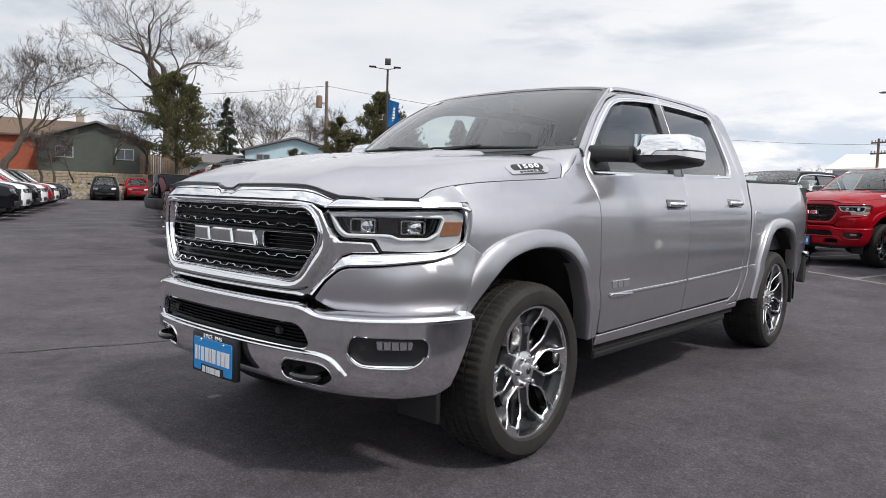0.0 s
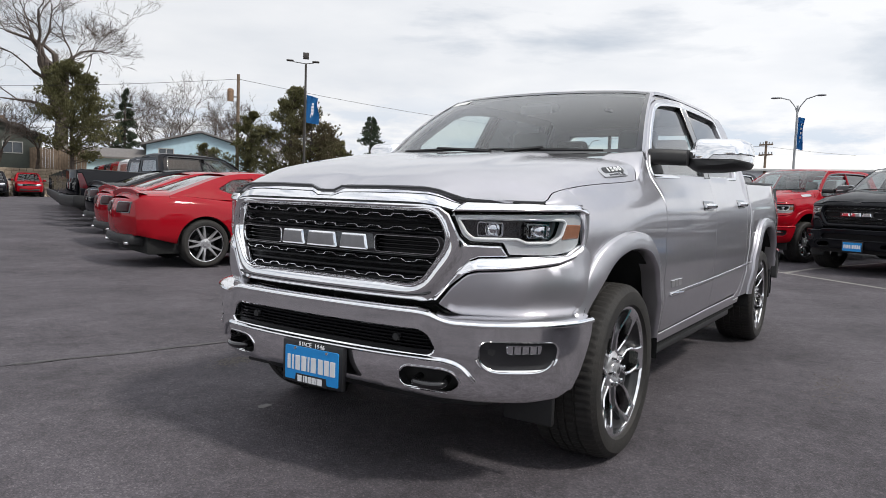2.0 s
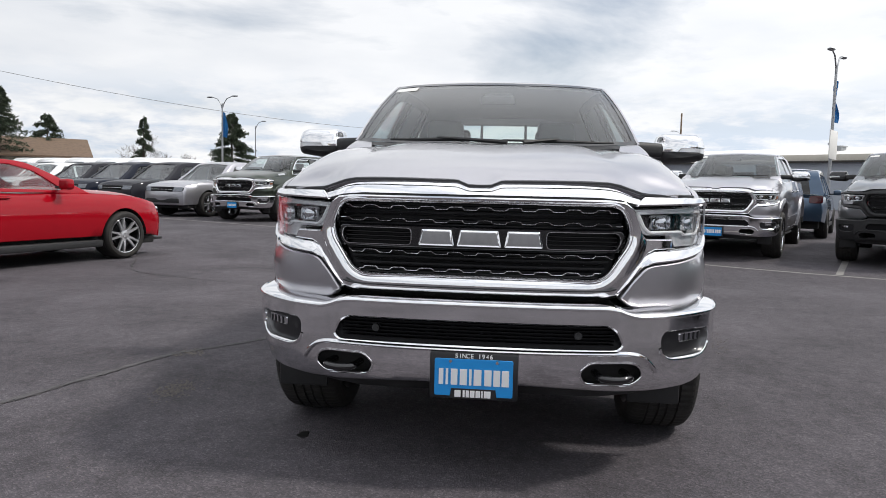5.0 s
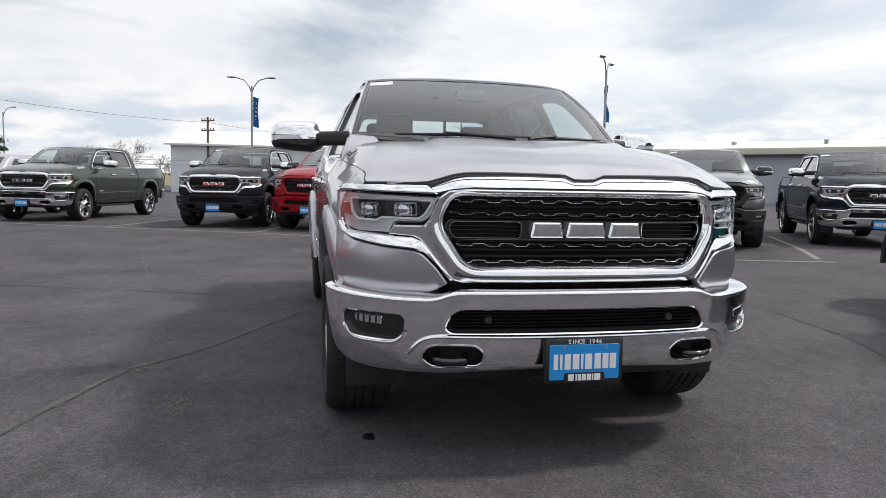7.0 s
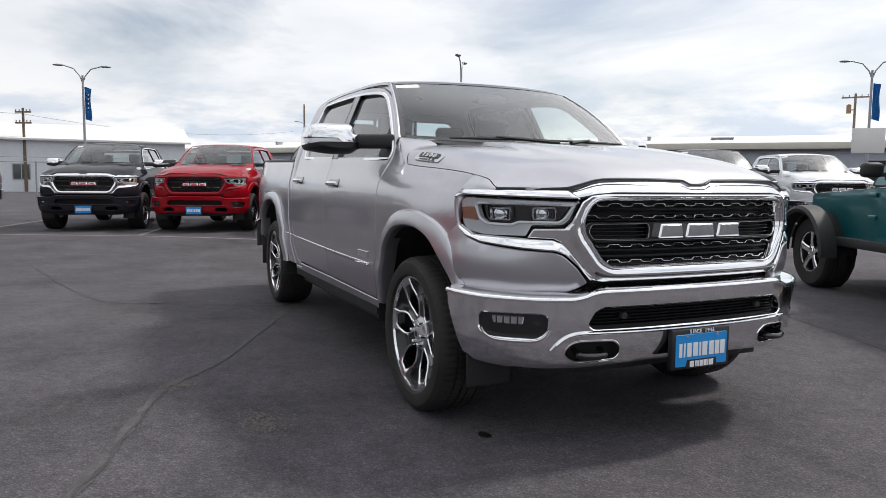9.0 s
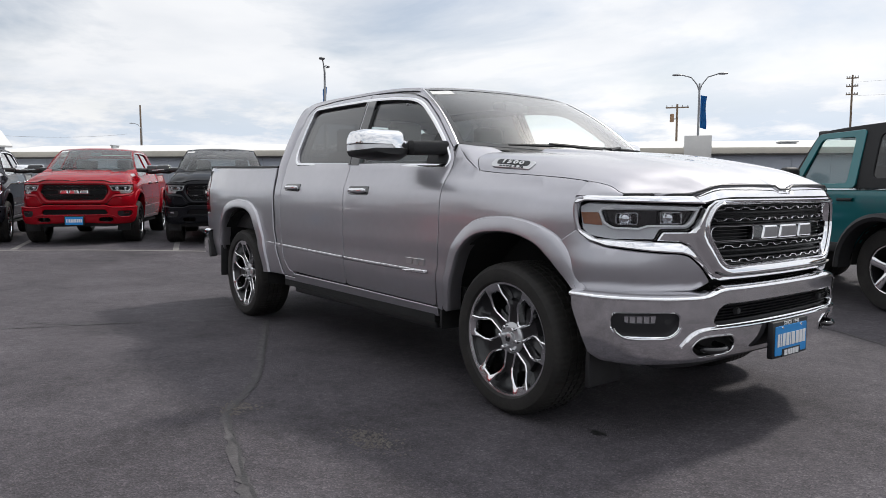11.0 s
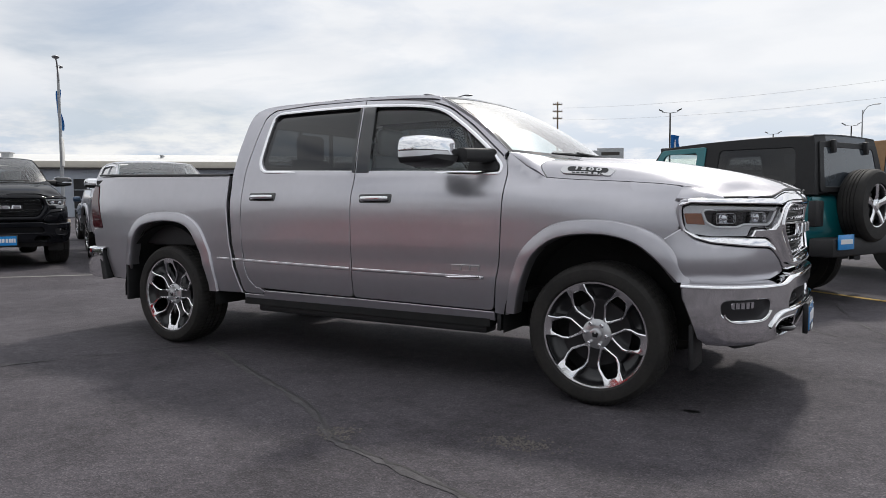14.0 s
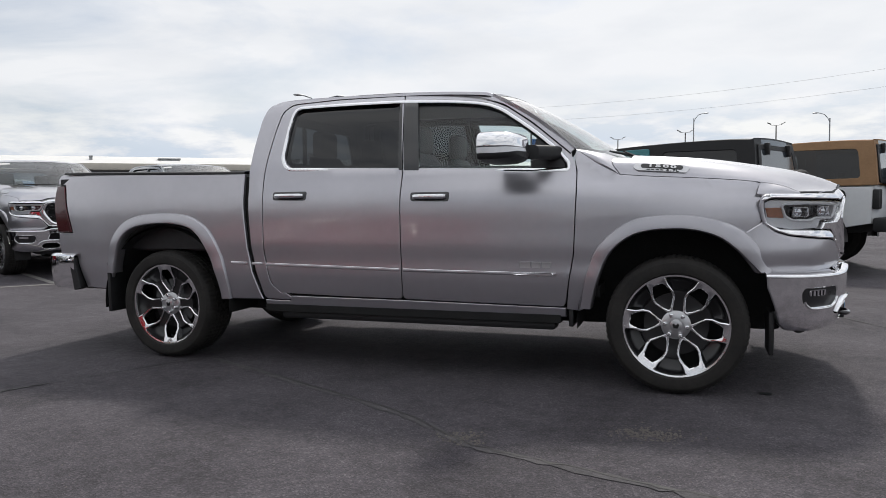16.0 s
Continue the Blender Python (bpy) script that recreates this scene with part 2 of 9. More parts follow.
def spline(pts, n):
    """Catmull-Rom through points of any dimension, n steps a span."""
    P = [Vector(p) for p in pts]
    out = []
    for i in range(len(P) - 1):
        p0 = P[i - 1] if i else P[0] * 2 - P[1]
        p3 = P[i + 2] if i + 2 < len(P) else P[-1] * 2 - P[-2]
        p1, p2 = P[i], P[i + 1]
        for k in range(n):
            t = k / n
            out.append(0.5 * ((2 * p1) + (p2 - p0) * t + (2 * p0 - 5 * p1 + 4 * p2 - p3) * t * t + (3 * p1 - p0 - 3 * p2 + p3) * t ** 3))
    out.append(P[-1].copy())
    return out


def rounded(poly, r, n=4):
    """A 2D polygon with its corners rounded; r is one radius or one a corner."""
    out = []
    N = len(poly)
    for i in range(N):
        p, a, b = Vector(poly[i]), Vector(poly[i - 1]), Vector(poly[(i + 1) % N])
        rr = r[i] if isinstance(r, (list, tuple)) else r
        da, db = a - p, b - p
        if rr <= 0 or da.length < 1e-6 or db.length < 1e-6:
            out.append(p)
            continue
        k = min(rr, 0.45 * da.length, 0.45 * db.length)
        s, e = p + da.normalized() * k, p + db.normalized() * k
        for j in range(n + 1):
            t = j / n
            out.append((1 - t) ** 2 * s + 2 * t * (1 - t) * p + t * t * e)
    return out


def arc(cx, cz, r, a0, a1, n, r2=None):
    r2 = r2 or r
    return [(cx + r * math.cos(radians(a0 + (a1 - a0) * i / n)), cz + r2 * math.sin(radians(a0 + (a1 - a0) * i / n))) for i in range(n + 1)]


def mirror2(half):
    """Closed symmetric outline from its right half, listed from bottom centre to top centre."""
    return [(u, v) for u, v in half] + [(-u, v) for u, v in reversed(half) if abs(u) > 1e-6]


def dense(loop, step):
    out = []
    N = len(loop)
    for i in range(N):
        a, b = Vector(loop[i]), Vector(loop[(i + 1) % N])
        k = max(1, int(math.ceil((b - a).length / step)))
        out += [a + (b - a) * (j / k) for j in range(k)]
    return out


def area2(loop):
    return 0.5 * sum(a[0] * b[1] - b[0] * a[1] for a, b in zip(loop, loop[1:] + loop[:1]))


def inside(p, loop):
    c = False
    x, y = p
    for i in range(len(loop)):
        x1, y1 = loop[i]
        x2, y2 = loop[i - 1]
        if (y1 > y) != (y2 > y) and x < (x2 - x1) * (y - y1) / (y2 - y1) + x1:
            c = not c
    return c


def inset(loop, d):
    """The loop moved inwards (for a counter-clockwise loop) by d."""
    out = []
    N = len(loop)
    for i in range(N):
        p, a, b = loop[i], loop[i - 1], loop[(i + 1) % N]
        e1, e2 = (p - a), (b - p)
        if e1.length < 1e-9 or e2.length < 1e-9:
            out.append(p.copy())
            continue
        n1 = Vector((-e1.y, e1.x)).normalized()
        n2 = Vector((-e2.y, e2.x)).normalized()
        m = n1 + n2
        if m.length < 1e-3:
            out.append(p + n1 * d)
            continue
        m.normalize()
        out.append(p + m * (d / max(0.4, m.dot(n1))))
    return out


def finish(bm, sharp=38):
    for f in bm.faces:
        f.smooth = True
    lim = radians(sharp)
    for e in bm.edges:
        if len(e.link_faces) == 2 and e.calc_face_angle(0) > lim:
            e.smooth = False


def part(name, bm, mat, parent=None, label="", sharp=38):
    """Links a bmesh as one mesh object under a thing or a part."""
    finish(bm, sharp)
    me = bpy.data.meshes.new(name)
    bm.to_mesh(me)
    bm.free()
    me.materials.append(mat)
    ob = new(name, me)
    if parent is not None:
        ob.parent = parent
    if label:
        ob["label"] = label
    return ob


def thing(name, label, category, group="", kind="", at=None):
    e = new(name)
    e.empty_display_size = 0.3
    if at is not None:
        e.matrix_world = at
    return tagged(e, label, category, group, kind)


def panel(fn, outline, holes=(), grid=0.07, thick=0.02, bev=0.004, bm=None):
    """A bent sheet: a 2D outline with holes, carried onto fn(u, v, off) with rounded rims of the given depth."""
    own = bm is None
    bm = bmesh.new() if own else bm
    loops = []
    for k, lp in enumerate([outline, *holes]):
        lp = [Vector(p) for p in lp]
        if (area2(lp) > 0) != (k == 0):
            lp.reverse()
        loops.append(dense(lp, grid))
    ins = [inset(lp, bev) for lp in loops]
    pts, edges = [], []
    for lp in ins:
        b0 = len(pts)
        pts += lp
        edges += [(b0 + i, b0 + (i + 1) % len(lp)) for i in range(len(lp))]
    us, vs = [p.x for p in ins[0]], [p.y for p in ins[0]]
    nu, nv = int((max(us) - min(us)) / grid) + 2, int((max(vs) - min(vs)) / grid) + 2
    edge_pts = [p for lp in loops for p in lp]
    for i in range(1, nu):
        for j in range(1, nv):
            p = Vector((min(us) + (max(us) - min(us)) * i / nu, min(vs) + (max(vs) - min(vs)) * j / nv))
            if inside(p, ins[0]) and not any(inside(p, h) for h in ins[1:]) and min((p - q).length_squared for q in edge_pts) > (0.45 * grid) ** 2:
                pts.append(p)
    cv, ce, cf, *_ = mathutils.geometry.delaunay_2d_cdt(pts, edges, [], 0, 1e-7)
    mapped = [bm.verts.new(fn(p.x, p.y, 0.0)) for p in cv]
    for f in cf:
        c = (cv[f[0]] + cv[f[1]] + cv[f[2]]) / 3
        if not inside(c, ins[0]) or any(inside(c, h) for h in ins[1:]):
            continue
        if abs((cv[f[1]] - cv[f[0]]).cross(cv[f[2]] - cv[f[0]])) < 2e-6:
            continue
        tri = [mapped[i] for i in f]
        n = (tri[1].co - tri[0].co).cross(tri[2].co - tri[0].co)
        out = fn(c.x, c.y, 0.01) - fn(c.x, c.y, 0.0)
        if n.dot(out) < 0:
            tri.reverse()
        try:
            bm.faces.new(tri)
        except ValueError:
            pass
    for lp, il in zip(loops, ins):
        rings = [[bm.verts.new(fn(p.x, p.y, 0.0)) for p in il], [bm.verts.new(fn(p.x, p.y, -bev)) for p in lp], [bm.verts.new(fn(p.x, p.y, -thick)) for p in lp]]
        N = len(lp)
        for a, b in zip(rings, rings[1:]):
            for i in range(N):
                q = [a[i], a[(i + 1) % N], b[(i + 1) % N], b[i]]
                c = sum((v.co for v in q), Vector()) / 4
                n = (q[1].co - q[0].co).cross(q[3].co - q[0].co)
                mid = (lp[i] + lp[(i + 1) % N]) / 2
                e = lp[(i + 1) % N] - lp[i]
                outw = fn(mid.x + e.y * 0.05, mid.y - e.x * 0.05, 0) - fn(mid.x, mid.y, 0)
                if n.dot(outw) < 0:
                    q.reverse()
                try:
                    bm.faces.new(q)
                except ValueError:
                    pass
    bmesh.ops.remove_doubles(bm, verts=bm.verts, dist=0.0002)
    loose = [v for v in bm.verts if not v.link_faces]
    bmesh.ops.delete(bm, geom=loose, context='VERTS')
    return bm


def skin(rings, closed=False, caps=False, bm=None, flip=False):
    """Faces between rows of points; closed: each row is a ring."""
    bm = bmesh.new() if bm is None else bm
    R = [[bm.verts.new(p) for p in r] for r in rings]
    for a, b in zip(R, R[1:]):
        N = len(a)
        for i in range(N if closed else N - 1):
            q = [a[i], a[(i + 1) % N], b[(i + 1) % N], b[i]]
            if flip:
                q.reverse()
            try:
                bm.faces.new(q)
            except ValueError:
                pass
    if caps:
        for r, rev in ((R[0], True), (R[-1], False)):
            try:
                bm.faces.new(list(reversed(r)) if rev != flip else r)
            except ValueError:
                pass
    return bm


def solid(rings, bm=None):
    """A closed body skinned through closed rings, with end caps and outward normals."""
    own = bm is None
    b2 = skin(rings, True, True)
    bmesh.ops.recalc_face_normals(b2, faces=b2.faces)
    if own:
        return b2
    me = bpy.data.meshes.new("tmp")
    b2.to_mesh(me)
    b2.free()
    bm.from_mesh(me)
    bpy.data.meshes.remove(me)
    return bm


def box(x0, x1, y0, y1, z0, z1, bev=0.0, bm=None, m=None, seg=2):
    b2 = bmesh.new()
    bmesh.ops.create_cube(b2, size=1)
    for v in b2.verts:
        v.co = Vector(((x0 + x1) / 2 + v.co.x * (x1 - x0), (y0 + y1) / 2 + v.co.y * (y1 - y0), (z0 + z1) / 2 + v.co.z * (z1 - z0)))
    if bev:
        bmesh.ops.bevel(b2, geom=b2.edges[:], offset=bev, segments=seg, affect='EDGES', profile=0.5)
    if m is not None:
        b2.transform(m)
    if bm is None:
        return b2
    me = bpy.data.meshes.new("tmp")
    b2.to_mesh(me)
    b2.free()
    bm.from_mesh(me)
    bpy.data.meshes.remove(me)
    return bm


def lathe(profile, n, axis='Y', bm=None, m=None):
    """Turned body: profile of (along the axis, radius)."""
    rings = []
    for k in range(n):
        a = 2 * math.pi * k / n
        c, s = math.cos(a), math.sin(a)
        rings.append([Vector((r * c, t, r * s)) if axis == 'Y' else Vector((r * c, r * s, t)) for t, r in profile])
    rings.append(rings[0])
    b2 = skin(rings)
    bmesh.ops.remove_doubles(b2, verts=b2.verts, dist=1e-5)
    bmesh.ops.recalc_face_normals(b2, faces=b2.faces)
    if m is not None:
        b2.transform(m)
    if bm is None:
        return b2
    me = bpy.data.meshes.new("tmp")
    b2.to_mesh(me)
    b2.free()
    bm.from_mesh(me)
    bpy.data.meshes.remove(me)
    return bm


def tube(pts, r, n=8, bm=None, caps=True, flat=1.0):
    """A round bar along points; r may be one radius or one a point; flat squashes its height."""
    P = [Vector(p) for p in pts]
    rings = []
    up = Vector((0, 0, 1))
    for i, p in enumerate(P):
        d = (P[min(i + 1, len(P) - 1)] - P[max(i - 1, 0)]).normalized()
        ref = up if abs(d.dot(up)) < 0.95 else Vector((1, 0, 0))
        a = d.cross(ref).normalized()
        b = a.cross(d).normalized()
        rr = r[i] if isinstance(r, (list, tuple)) else r
        rings.append([p + a * (rr * math.cos(2 * math.pi * k / n)) + b * (rr * flat * math.sin(2 * math.pi * k / n)) for k in range(n)])
    b2 = skin(rings, True, caps)
    bmesh.ops.recalc_face_normals(b2, faces=b2.faces)
    if bm is None:
        return b2
    me = bpy.data.meshes.new("tmp")
    b2.to_mesh(me)
    b2.free()
    bm.from_mesh(me)
    bpy.data.meshes.remove(me)
    return bm


def strip(fn, path, width, height=0.008, bm=None, n=5, base=0.0, closed=False):
    """A crowned moulding along a 2D path on the surface fn."""
    P = [Vector(p) for p in path]
    rings = []
    N = len(P)
    for i, p in enumerate(P):
        d = (P[(i + 1) % N] - P[i - 1]) if closed else (P[min(i + 1, N - 1)] - P[max(i - 1, 0)])
        d = d.normalized()
        s = Vector((-d.y, d.x))
        row = []
        for k in range(n + 1):
            a = math.pi * k / n
            q = p + s * (width / 2 * math.cos(a))
            row.append(fn(q.x, q.y, base + height * math.sin(a) - 0.001))
        rings.append(row)
    if closed:
        rings.append(rings[0])
    b2 = skin(rings)
    bmesh.ops.remove_doubles(b2, verts=b2.verts, dist=1e-5)
    # face outwards
    bmesh.ops.recalc_face_normals(b2, faces=b2.faces)
    c = P[N // 2]
    out = fn(c.x, c.y, 0.01) - fn(c.x, c.y, 0)
    tot = sum((f.normal * f.calc_area() for f in b2.faces), Vector())
    if tot.dot(out) < 0:
        bmesh.ops.reverse_faces(b2, faces=b2.faces[:])
    if bm is None:
        return b2
    me = bpy.data.meshes.new("tmp")
    b2.to_mesh(me)
    b2.free()
    bm.from_mesh(me)
    bpy.data.meshes.remove(me)
    return bm


def text_part(name, text, size, mat, parent, m, depth=0.002, squash=1.0, pitch=0.6, bold=0.0):
    """Raised characters in the built-in font, one mesh each, in a row centred on the pose m."""
    step = size * pitch * squash
    for k, ch in enumerate(text):
        if ch == " ":
            continue
        cu = bpy.data.curves.new(name, 'FONT')
        cu.body, cu.size, cu.extrude, cu.offset = ch, size, depth, bold
        cu.align_x, cu.align_y = 'CENTER', 'CENTER'
        tmp = bpy.data.objects.new("tmp_text", cu)
        me = bpy.data.meshes.new_from_object(tmp)
        bpy.data.objects.remove(tmp)
        bpy.data.curves.remove(cu)
        me.transform(m @ Matrix.Translation(((k - (len(text) - 1) / 2) * step, 0, 0)) @ Matrix.Diagonal((squash, 1, 1, 1)))
        me.materials.append(mat)
        me.name = name
        ob = new(name, me)
        ob.parent = parent


def wheel(parent, y, x, r, width, rim_r, style, side, rim_mat=None, hub=0.0, turn=60.0):
    """A wheel under parent at (x, y): tyre with tread, rim barrel and spokes; side +1 faces +y."""
    g = part("wheel", lathe([(-0.20, 0.05), (-0.20, rim_r * 0.3), (-0.11, rim_r * 0.3), (-0.11, 0.05)], 24), M_DARK, parent)
    g.matrix_local = pose(x, y, r) @ (Matrix.Identity(4) if side > 0 else pose(0, 0, 0, 0, 0, 180))
    w = width
    half = w / 2
    # tyre, the outer face at +y = hub
    o = hub
    prof = [(o - 0.005, rim_r), (o + 0.012, rim_r + 0.012), (o + 0.018, rim_r + 0.4 * (r - rim_r)), (o + 0.014, r - 0.035), (o - 0.004, r - 0.014), (o - 0.022, r - 0.004)]
    grooves = [0.22, 0.42, 0.58, 0.78]
    y0, y1 = o - 0.022, o - w + 0.022
    for gx in grooves:
        c = y0 + (y1 - y0) * gx
        prof += [(c + 0.006, r), (c + 0.004, r - 0.009), (c - 0.004, r - 0.009), (c - 0.006, r)]
    prof += [(y1, r - 0.004), (o - w + 0.004, r - 0.014), (o - w - 0.014, r - 0.035), (o - w - 0.016, rim_r + 0.4 * (r - rim_r)), (o - w, rim_r)]
    n = 216 if style == "hero" else 48
    rings = []
    for k in range(n):
        a = 2 * math.pi * k / n
        cut = 0.006 if (style == "hero" and k % 3 == 0) else 0.0
        row = []
        for i, (t, rr) in enumerate(prof):
            q = rr - cut if 4 <= i <= len(prof) - 5 and rr > r - 0.008 else rr
            row.append(Vector((q * math.cos(a), t, q * math.sin(a))))
        rings.append(row)
    rings.append(rings[0])
    bt = skin(rings)
    bmesh.ops.remove_doubles(bt, verts=bt.verts, dist=1e-5)
    bmesh.ops.recalc_face_normals(bt, faces=bt.faces)
    part("tyre", bt, M_RUBBER, g, sharp=30)
    # barrel and lip
    lip = [(o - 0.012, rim_r + 0.004), (o - 0.002, rim_r + 0.002), (o - 0.004, rim_r - 0.008), (o - 0.016, rim_r - 0.011)]
    part("rim", lathe(lip, 48), M_ALLOY if style != "grey" else M_RIMGREY, g)
    part("barrel", lathe([(o - 0.016, rim_r - 0.011), (o - 0.03, rim_r - 0.018), (o - w + 0.02, rim_r - 0.022), (o - w, rim_r)], 48), M_RIMDARK, g)
    # brake disc and back
    part("brake_disc", lathe([(o - 0.10, 0.02), (o - 0.10, rim_r * 0.62), (o - 0.115, rim_r * 0.62), (o - 0.115, 0.02)], 32), M_RIMDARK, g)
    # dark disc behind the spokes stands in for the shade inside the barrel
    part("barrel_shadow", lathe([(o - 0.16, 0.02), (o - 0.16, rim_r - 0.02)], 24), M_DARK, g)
    rim_mat = rim_mat or M_ALLOY

    def P(rad, deg, yy):
        return Vector((rad * math.cos(radians(deg)), yy, rad * math.sin(radians(deg))))
    if style == "hero":
        k = rim_r / 0.285
        def dish(rad):
            return lerp_list([(0.05, -0.050), (0.10, -0.047), (0.15, -0.042), (0.20, -0.028), (0.25, -0.011), (0.285, -0.003)], rad)
        half_out = [(0.012, 0.074), (0.030, 0.105), (0.060, 0.150), (0.064, 0.185), (0.054, 0.225), (0.056, 0.277), (0.0, 0.283)]
        half_in = [(0.004, 0.092), (0.020, 0.110), (0.047, 0.152), (0.050, 0.182), (0.038, 0.226), (0.026, 0.246), (0.0, 0.247)]

        def face(u, v, q, base):
            # u across, v out along the arm's middle line
            a = radians(base)
            rad = math.hypot(u, v)
            return Vector(((v * math.cos(a) - u * math.sin(a)) * k, o + dish(rad) + q, (v * math.sin(a) + u * math.cos(a)) * k))
        for j in range(6):
            base = turn + 60 * j
            ring = [(-u, v) for u, v in half_out[:-1]] + [(0.0, 0.283)] + [(u, v) for u, v in reversed(half_out[:-1])]
            hole = [(-u, v) for u, v in half_in[:-1]] + [(u, v) for u, v in reversed(half_in[:-1])]
            part("spoke", panel(lambda u, v, q, base=base: face(u, v, q, base), ring, [hole], grid=0.03, thick=0.050, bev=0.005), rim_mat, g)
            # dark dished web and pocket between two arms
            rows_w = []
            for rad, dep in ((0.070, 0.010), (0.11, 0.014), (0.150, 0.016), (0.178, 0.018), (0.192, 0.022), (0.202, 0.050), (0.240, 0.052), (0.262, 0.040), (0.272, 0.012), (0.286, 0.010)):
                hw = lerp_list([(v, u) for u, v in half_out[:-1]], rad) - 0.006
                a0 = math.degrees(math.asin(max(0.0, min(0.9, hw / rad))))
                rows_w.append([P(rad * k, base + a0 + (60 - 2 * a0) * i / 8, o + dish(rad) - dep * (1.0 if 0 < i < 8 or rad < 0.195 else 0.5)) for i in range(9)])
            bp = skin(rows_w)
            bmesh.ops.recalc_face_normals(bp, faces=bp.faces)
            if sum(f.normal.y for f in bp.faces) < 0:
                bmesh.ops.reverse_faces(bp, faces=bp.faces[:])
            part("web", bp, M_RIMDARK, g, sharp=40)
        part("hub", lathe([(o - 0.09, 0.085), (o - 0.052, 0.085), (o - 0.044, 0.075), (o - 0.040, 0.04), (o - 0.040, 0.0)], 36), M_RIMGREY, g)
        part("centre_cap", lathe([(o - 0.042, 0.036), (o - 0.026, 0.034), (o - 0.022, 0.026), (o - 0.024, 0.0)], 28), M_RIMGREY, g)
        cap = [(-0.013, -0.016), (0.013, -0.016), (0.019, 0.006), (0.010, 0.015), (0.004, 0.004), (-0.004, 0.004), (-0.010, 0.015), (-0.019, 0.006)]
        part("cap_emblem", panel(lambda u, v, q: Vector((-u, o - 0.021 + q, v)), cap, grid=0.02, thick=0.004, bev=0.001), M_RIMDARK, g)
        for j in range(6):
            a = radians(60 * j + turn)
            part("lug_nut", lathe([(o - 0.046, 0.013), (o - 0.018, 0.012), (o - 0.014, 0.008), (o - 0.013, 0.0)], 10, m=Matrix.Translation((0.064 * math.cos(a), 0, 0.064 * math.sin(a)))), M_CHROME, g)
    else:
        ns = 10 if style == "split" else (5 if style == "five" else 6)
        for j in range(ns):
            base = 90 + 360 / ns * j + (0 if style != "split" else (6 if j % 2 else -6))
            w1, w2 = (0.018, 0.014) if style == "split" else (0.034, 0.045)
            rings = []
            for rad, hw, yy in ((0.05, w1 * 1.2, -0.025), (0.5 * rim_r, w1, -0.012), (0.98 * rim_r, w2, -0.006)):
                c = P(rad, base, o + yy)
                t = Vector((-math.sin(radians(base)), 0, math.cos(radians(base)))) * hw
                rings.append([c - t, c - t * 0.8 + Vector((0, 0.005, 0)), c + t * 0.8 + Vector((0, 0.005, 0)), c + t, c + t - Vector((0, 0.04, 0)), c - t - Vector((0, 0.04, 0))])
            part("spoke", solid(rings), rim_mat, g)
        part("hub", lathe([(o - 0.05, 0.08), (o - 0.02, 0.08), (o - 0.012, 0.045), (o - 0.004, 0.04), (o - 0.003, 0.0)], 24), rim_mat, g)
    return g

# ---- ground ----
def asphalt_material():
    """Worn asphalt: broad stains, hand-sized mottling, pale stone chips in a dark binder, and their relief."""
    m = material("asphalt", (0.058, 0.0525, 0.059), 0.86, var=0.26, scale=0.8, color2=(0.090, 0.082, 0.091), spec=0.32)
    t = m.node_tree
    b = t.nodes["Principled BSDF"]
    co = t.nodes.new("ShaderNodeTexCoord")
    chips = t.nodes.new("ShaderNodeTexVoronoi")
    chips.inputs["Scale"].default_value = 130
    pick = t.nodes.new("ShaderNodeValToRGB")
    pick.color_ramp.elements[0].position, pick.color_ramp.elements[0].color = 0.0, (0.62, 0.62, 0.63, 1)
    pick.color_ramp.elements[1].position, pick.color_ramp.elements[1].color = 1.0, (1.75, 1.70, 1.68, 1)
    e = pick.color_ramp.elements.new(0.62)
    e.color = (0.95, 0.95, 0.96, 1)
    mot = t.nodes.new("ShaderNodeTexNoise")
    mot.inputs["Scale"].default_value, mot.inputs["Detail"].default_value, mot.inputs["Roughness"].default_value = 22, 6, 0.7
    mr = t.nodes.new("ShaderNodeMapRange")
    mr.inputs["From Min"].default_value, mr.inputs["From Max"].default_value = 0.3, 0.7
    mr.inputs["To Min"].default_value, mr.inputs["To Max"].default_value = 0.78, 1.20
    m1 = t.nodes.new("ShaderNodeMix")
    m1.data_type, m1.blend_type = 'RGBA', 'MULTIPLY'
    m1.inputs["Factor"].default_value = 1.0
    m2 = t.nodes.new("ShaderNodeVectorMath")
    m2.operation = 'SCALE'
    src = b.inputs["Base Color"].links[0].from_socket
    t.links.new(co.outputs["Object"], chips.inputs["Vector"])
    t.links.new(co.outputs["Object"], mot.inputs["Vector"])
    t.links.new(chips.outputs["Color"], pick.inputs["Fac"])
    t.links.new(src, m1.inputs[6])
    t.links.new(pick.outputs["Color"], m1.inputs[7])
    t.links.new(m1.outputs[2], m2.inputs[0])
    t.links.new(mot.outputs["Fac"], mr.inputs["Value"])
    t.links.new(mr.outputs["Result"], m2.inputs["Scale"])
    t.links.new(m2.outputs["Vector"], b.inputs["Base Color"])
    bp = t.nodes.new("ShaderNodeBump")
    bp.inputs["Strength"].default_value, bp.inputs["Distance"].default_value = 0.8, 0.004
    t.links.new(chips.outputs["Distance"], bp.inputs["Height"])
    bp2 = t.nodes.new("ShaderNodeBump")
    bp2.inputs["Strength"].default_value, bp2.inputs["Distance"].default_value = 0.35, 0.02
    t.links.new(mot.outputs["Fac"], bp2.inputs["Height"])
    t.links.new(bp.outputs["Normal"], bp2.inputs["Normal"])
    t.links.new(bp2.outputs["Normal"], b.inputs["Normal"])
    return m


M_ASPHALT = asphalt_material()


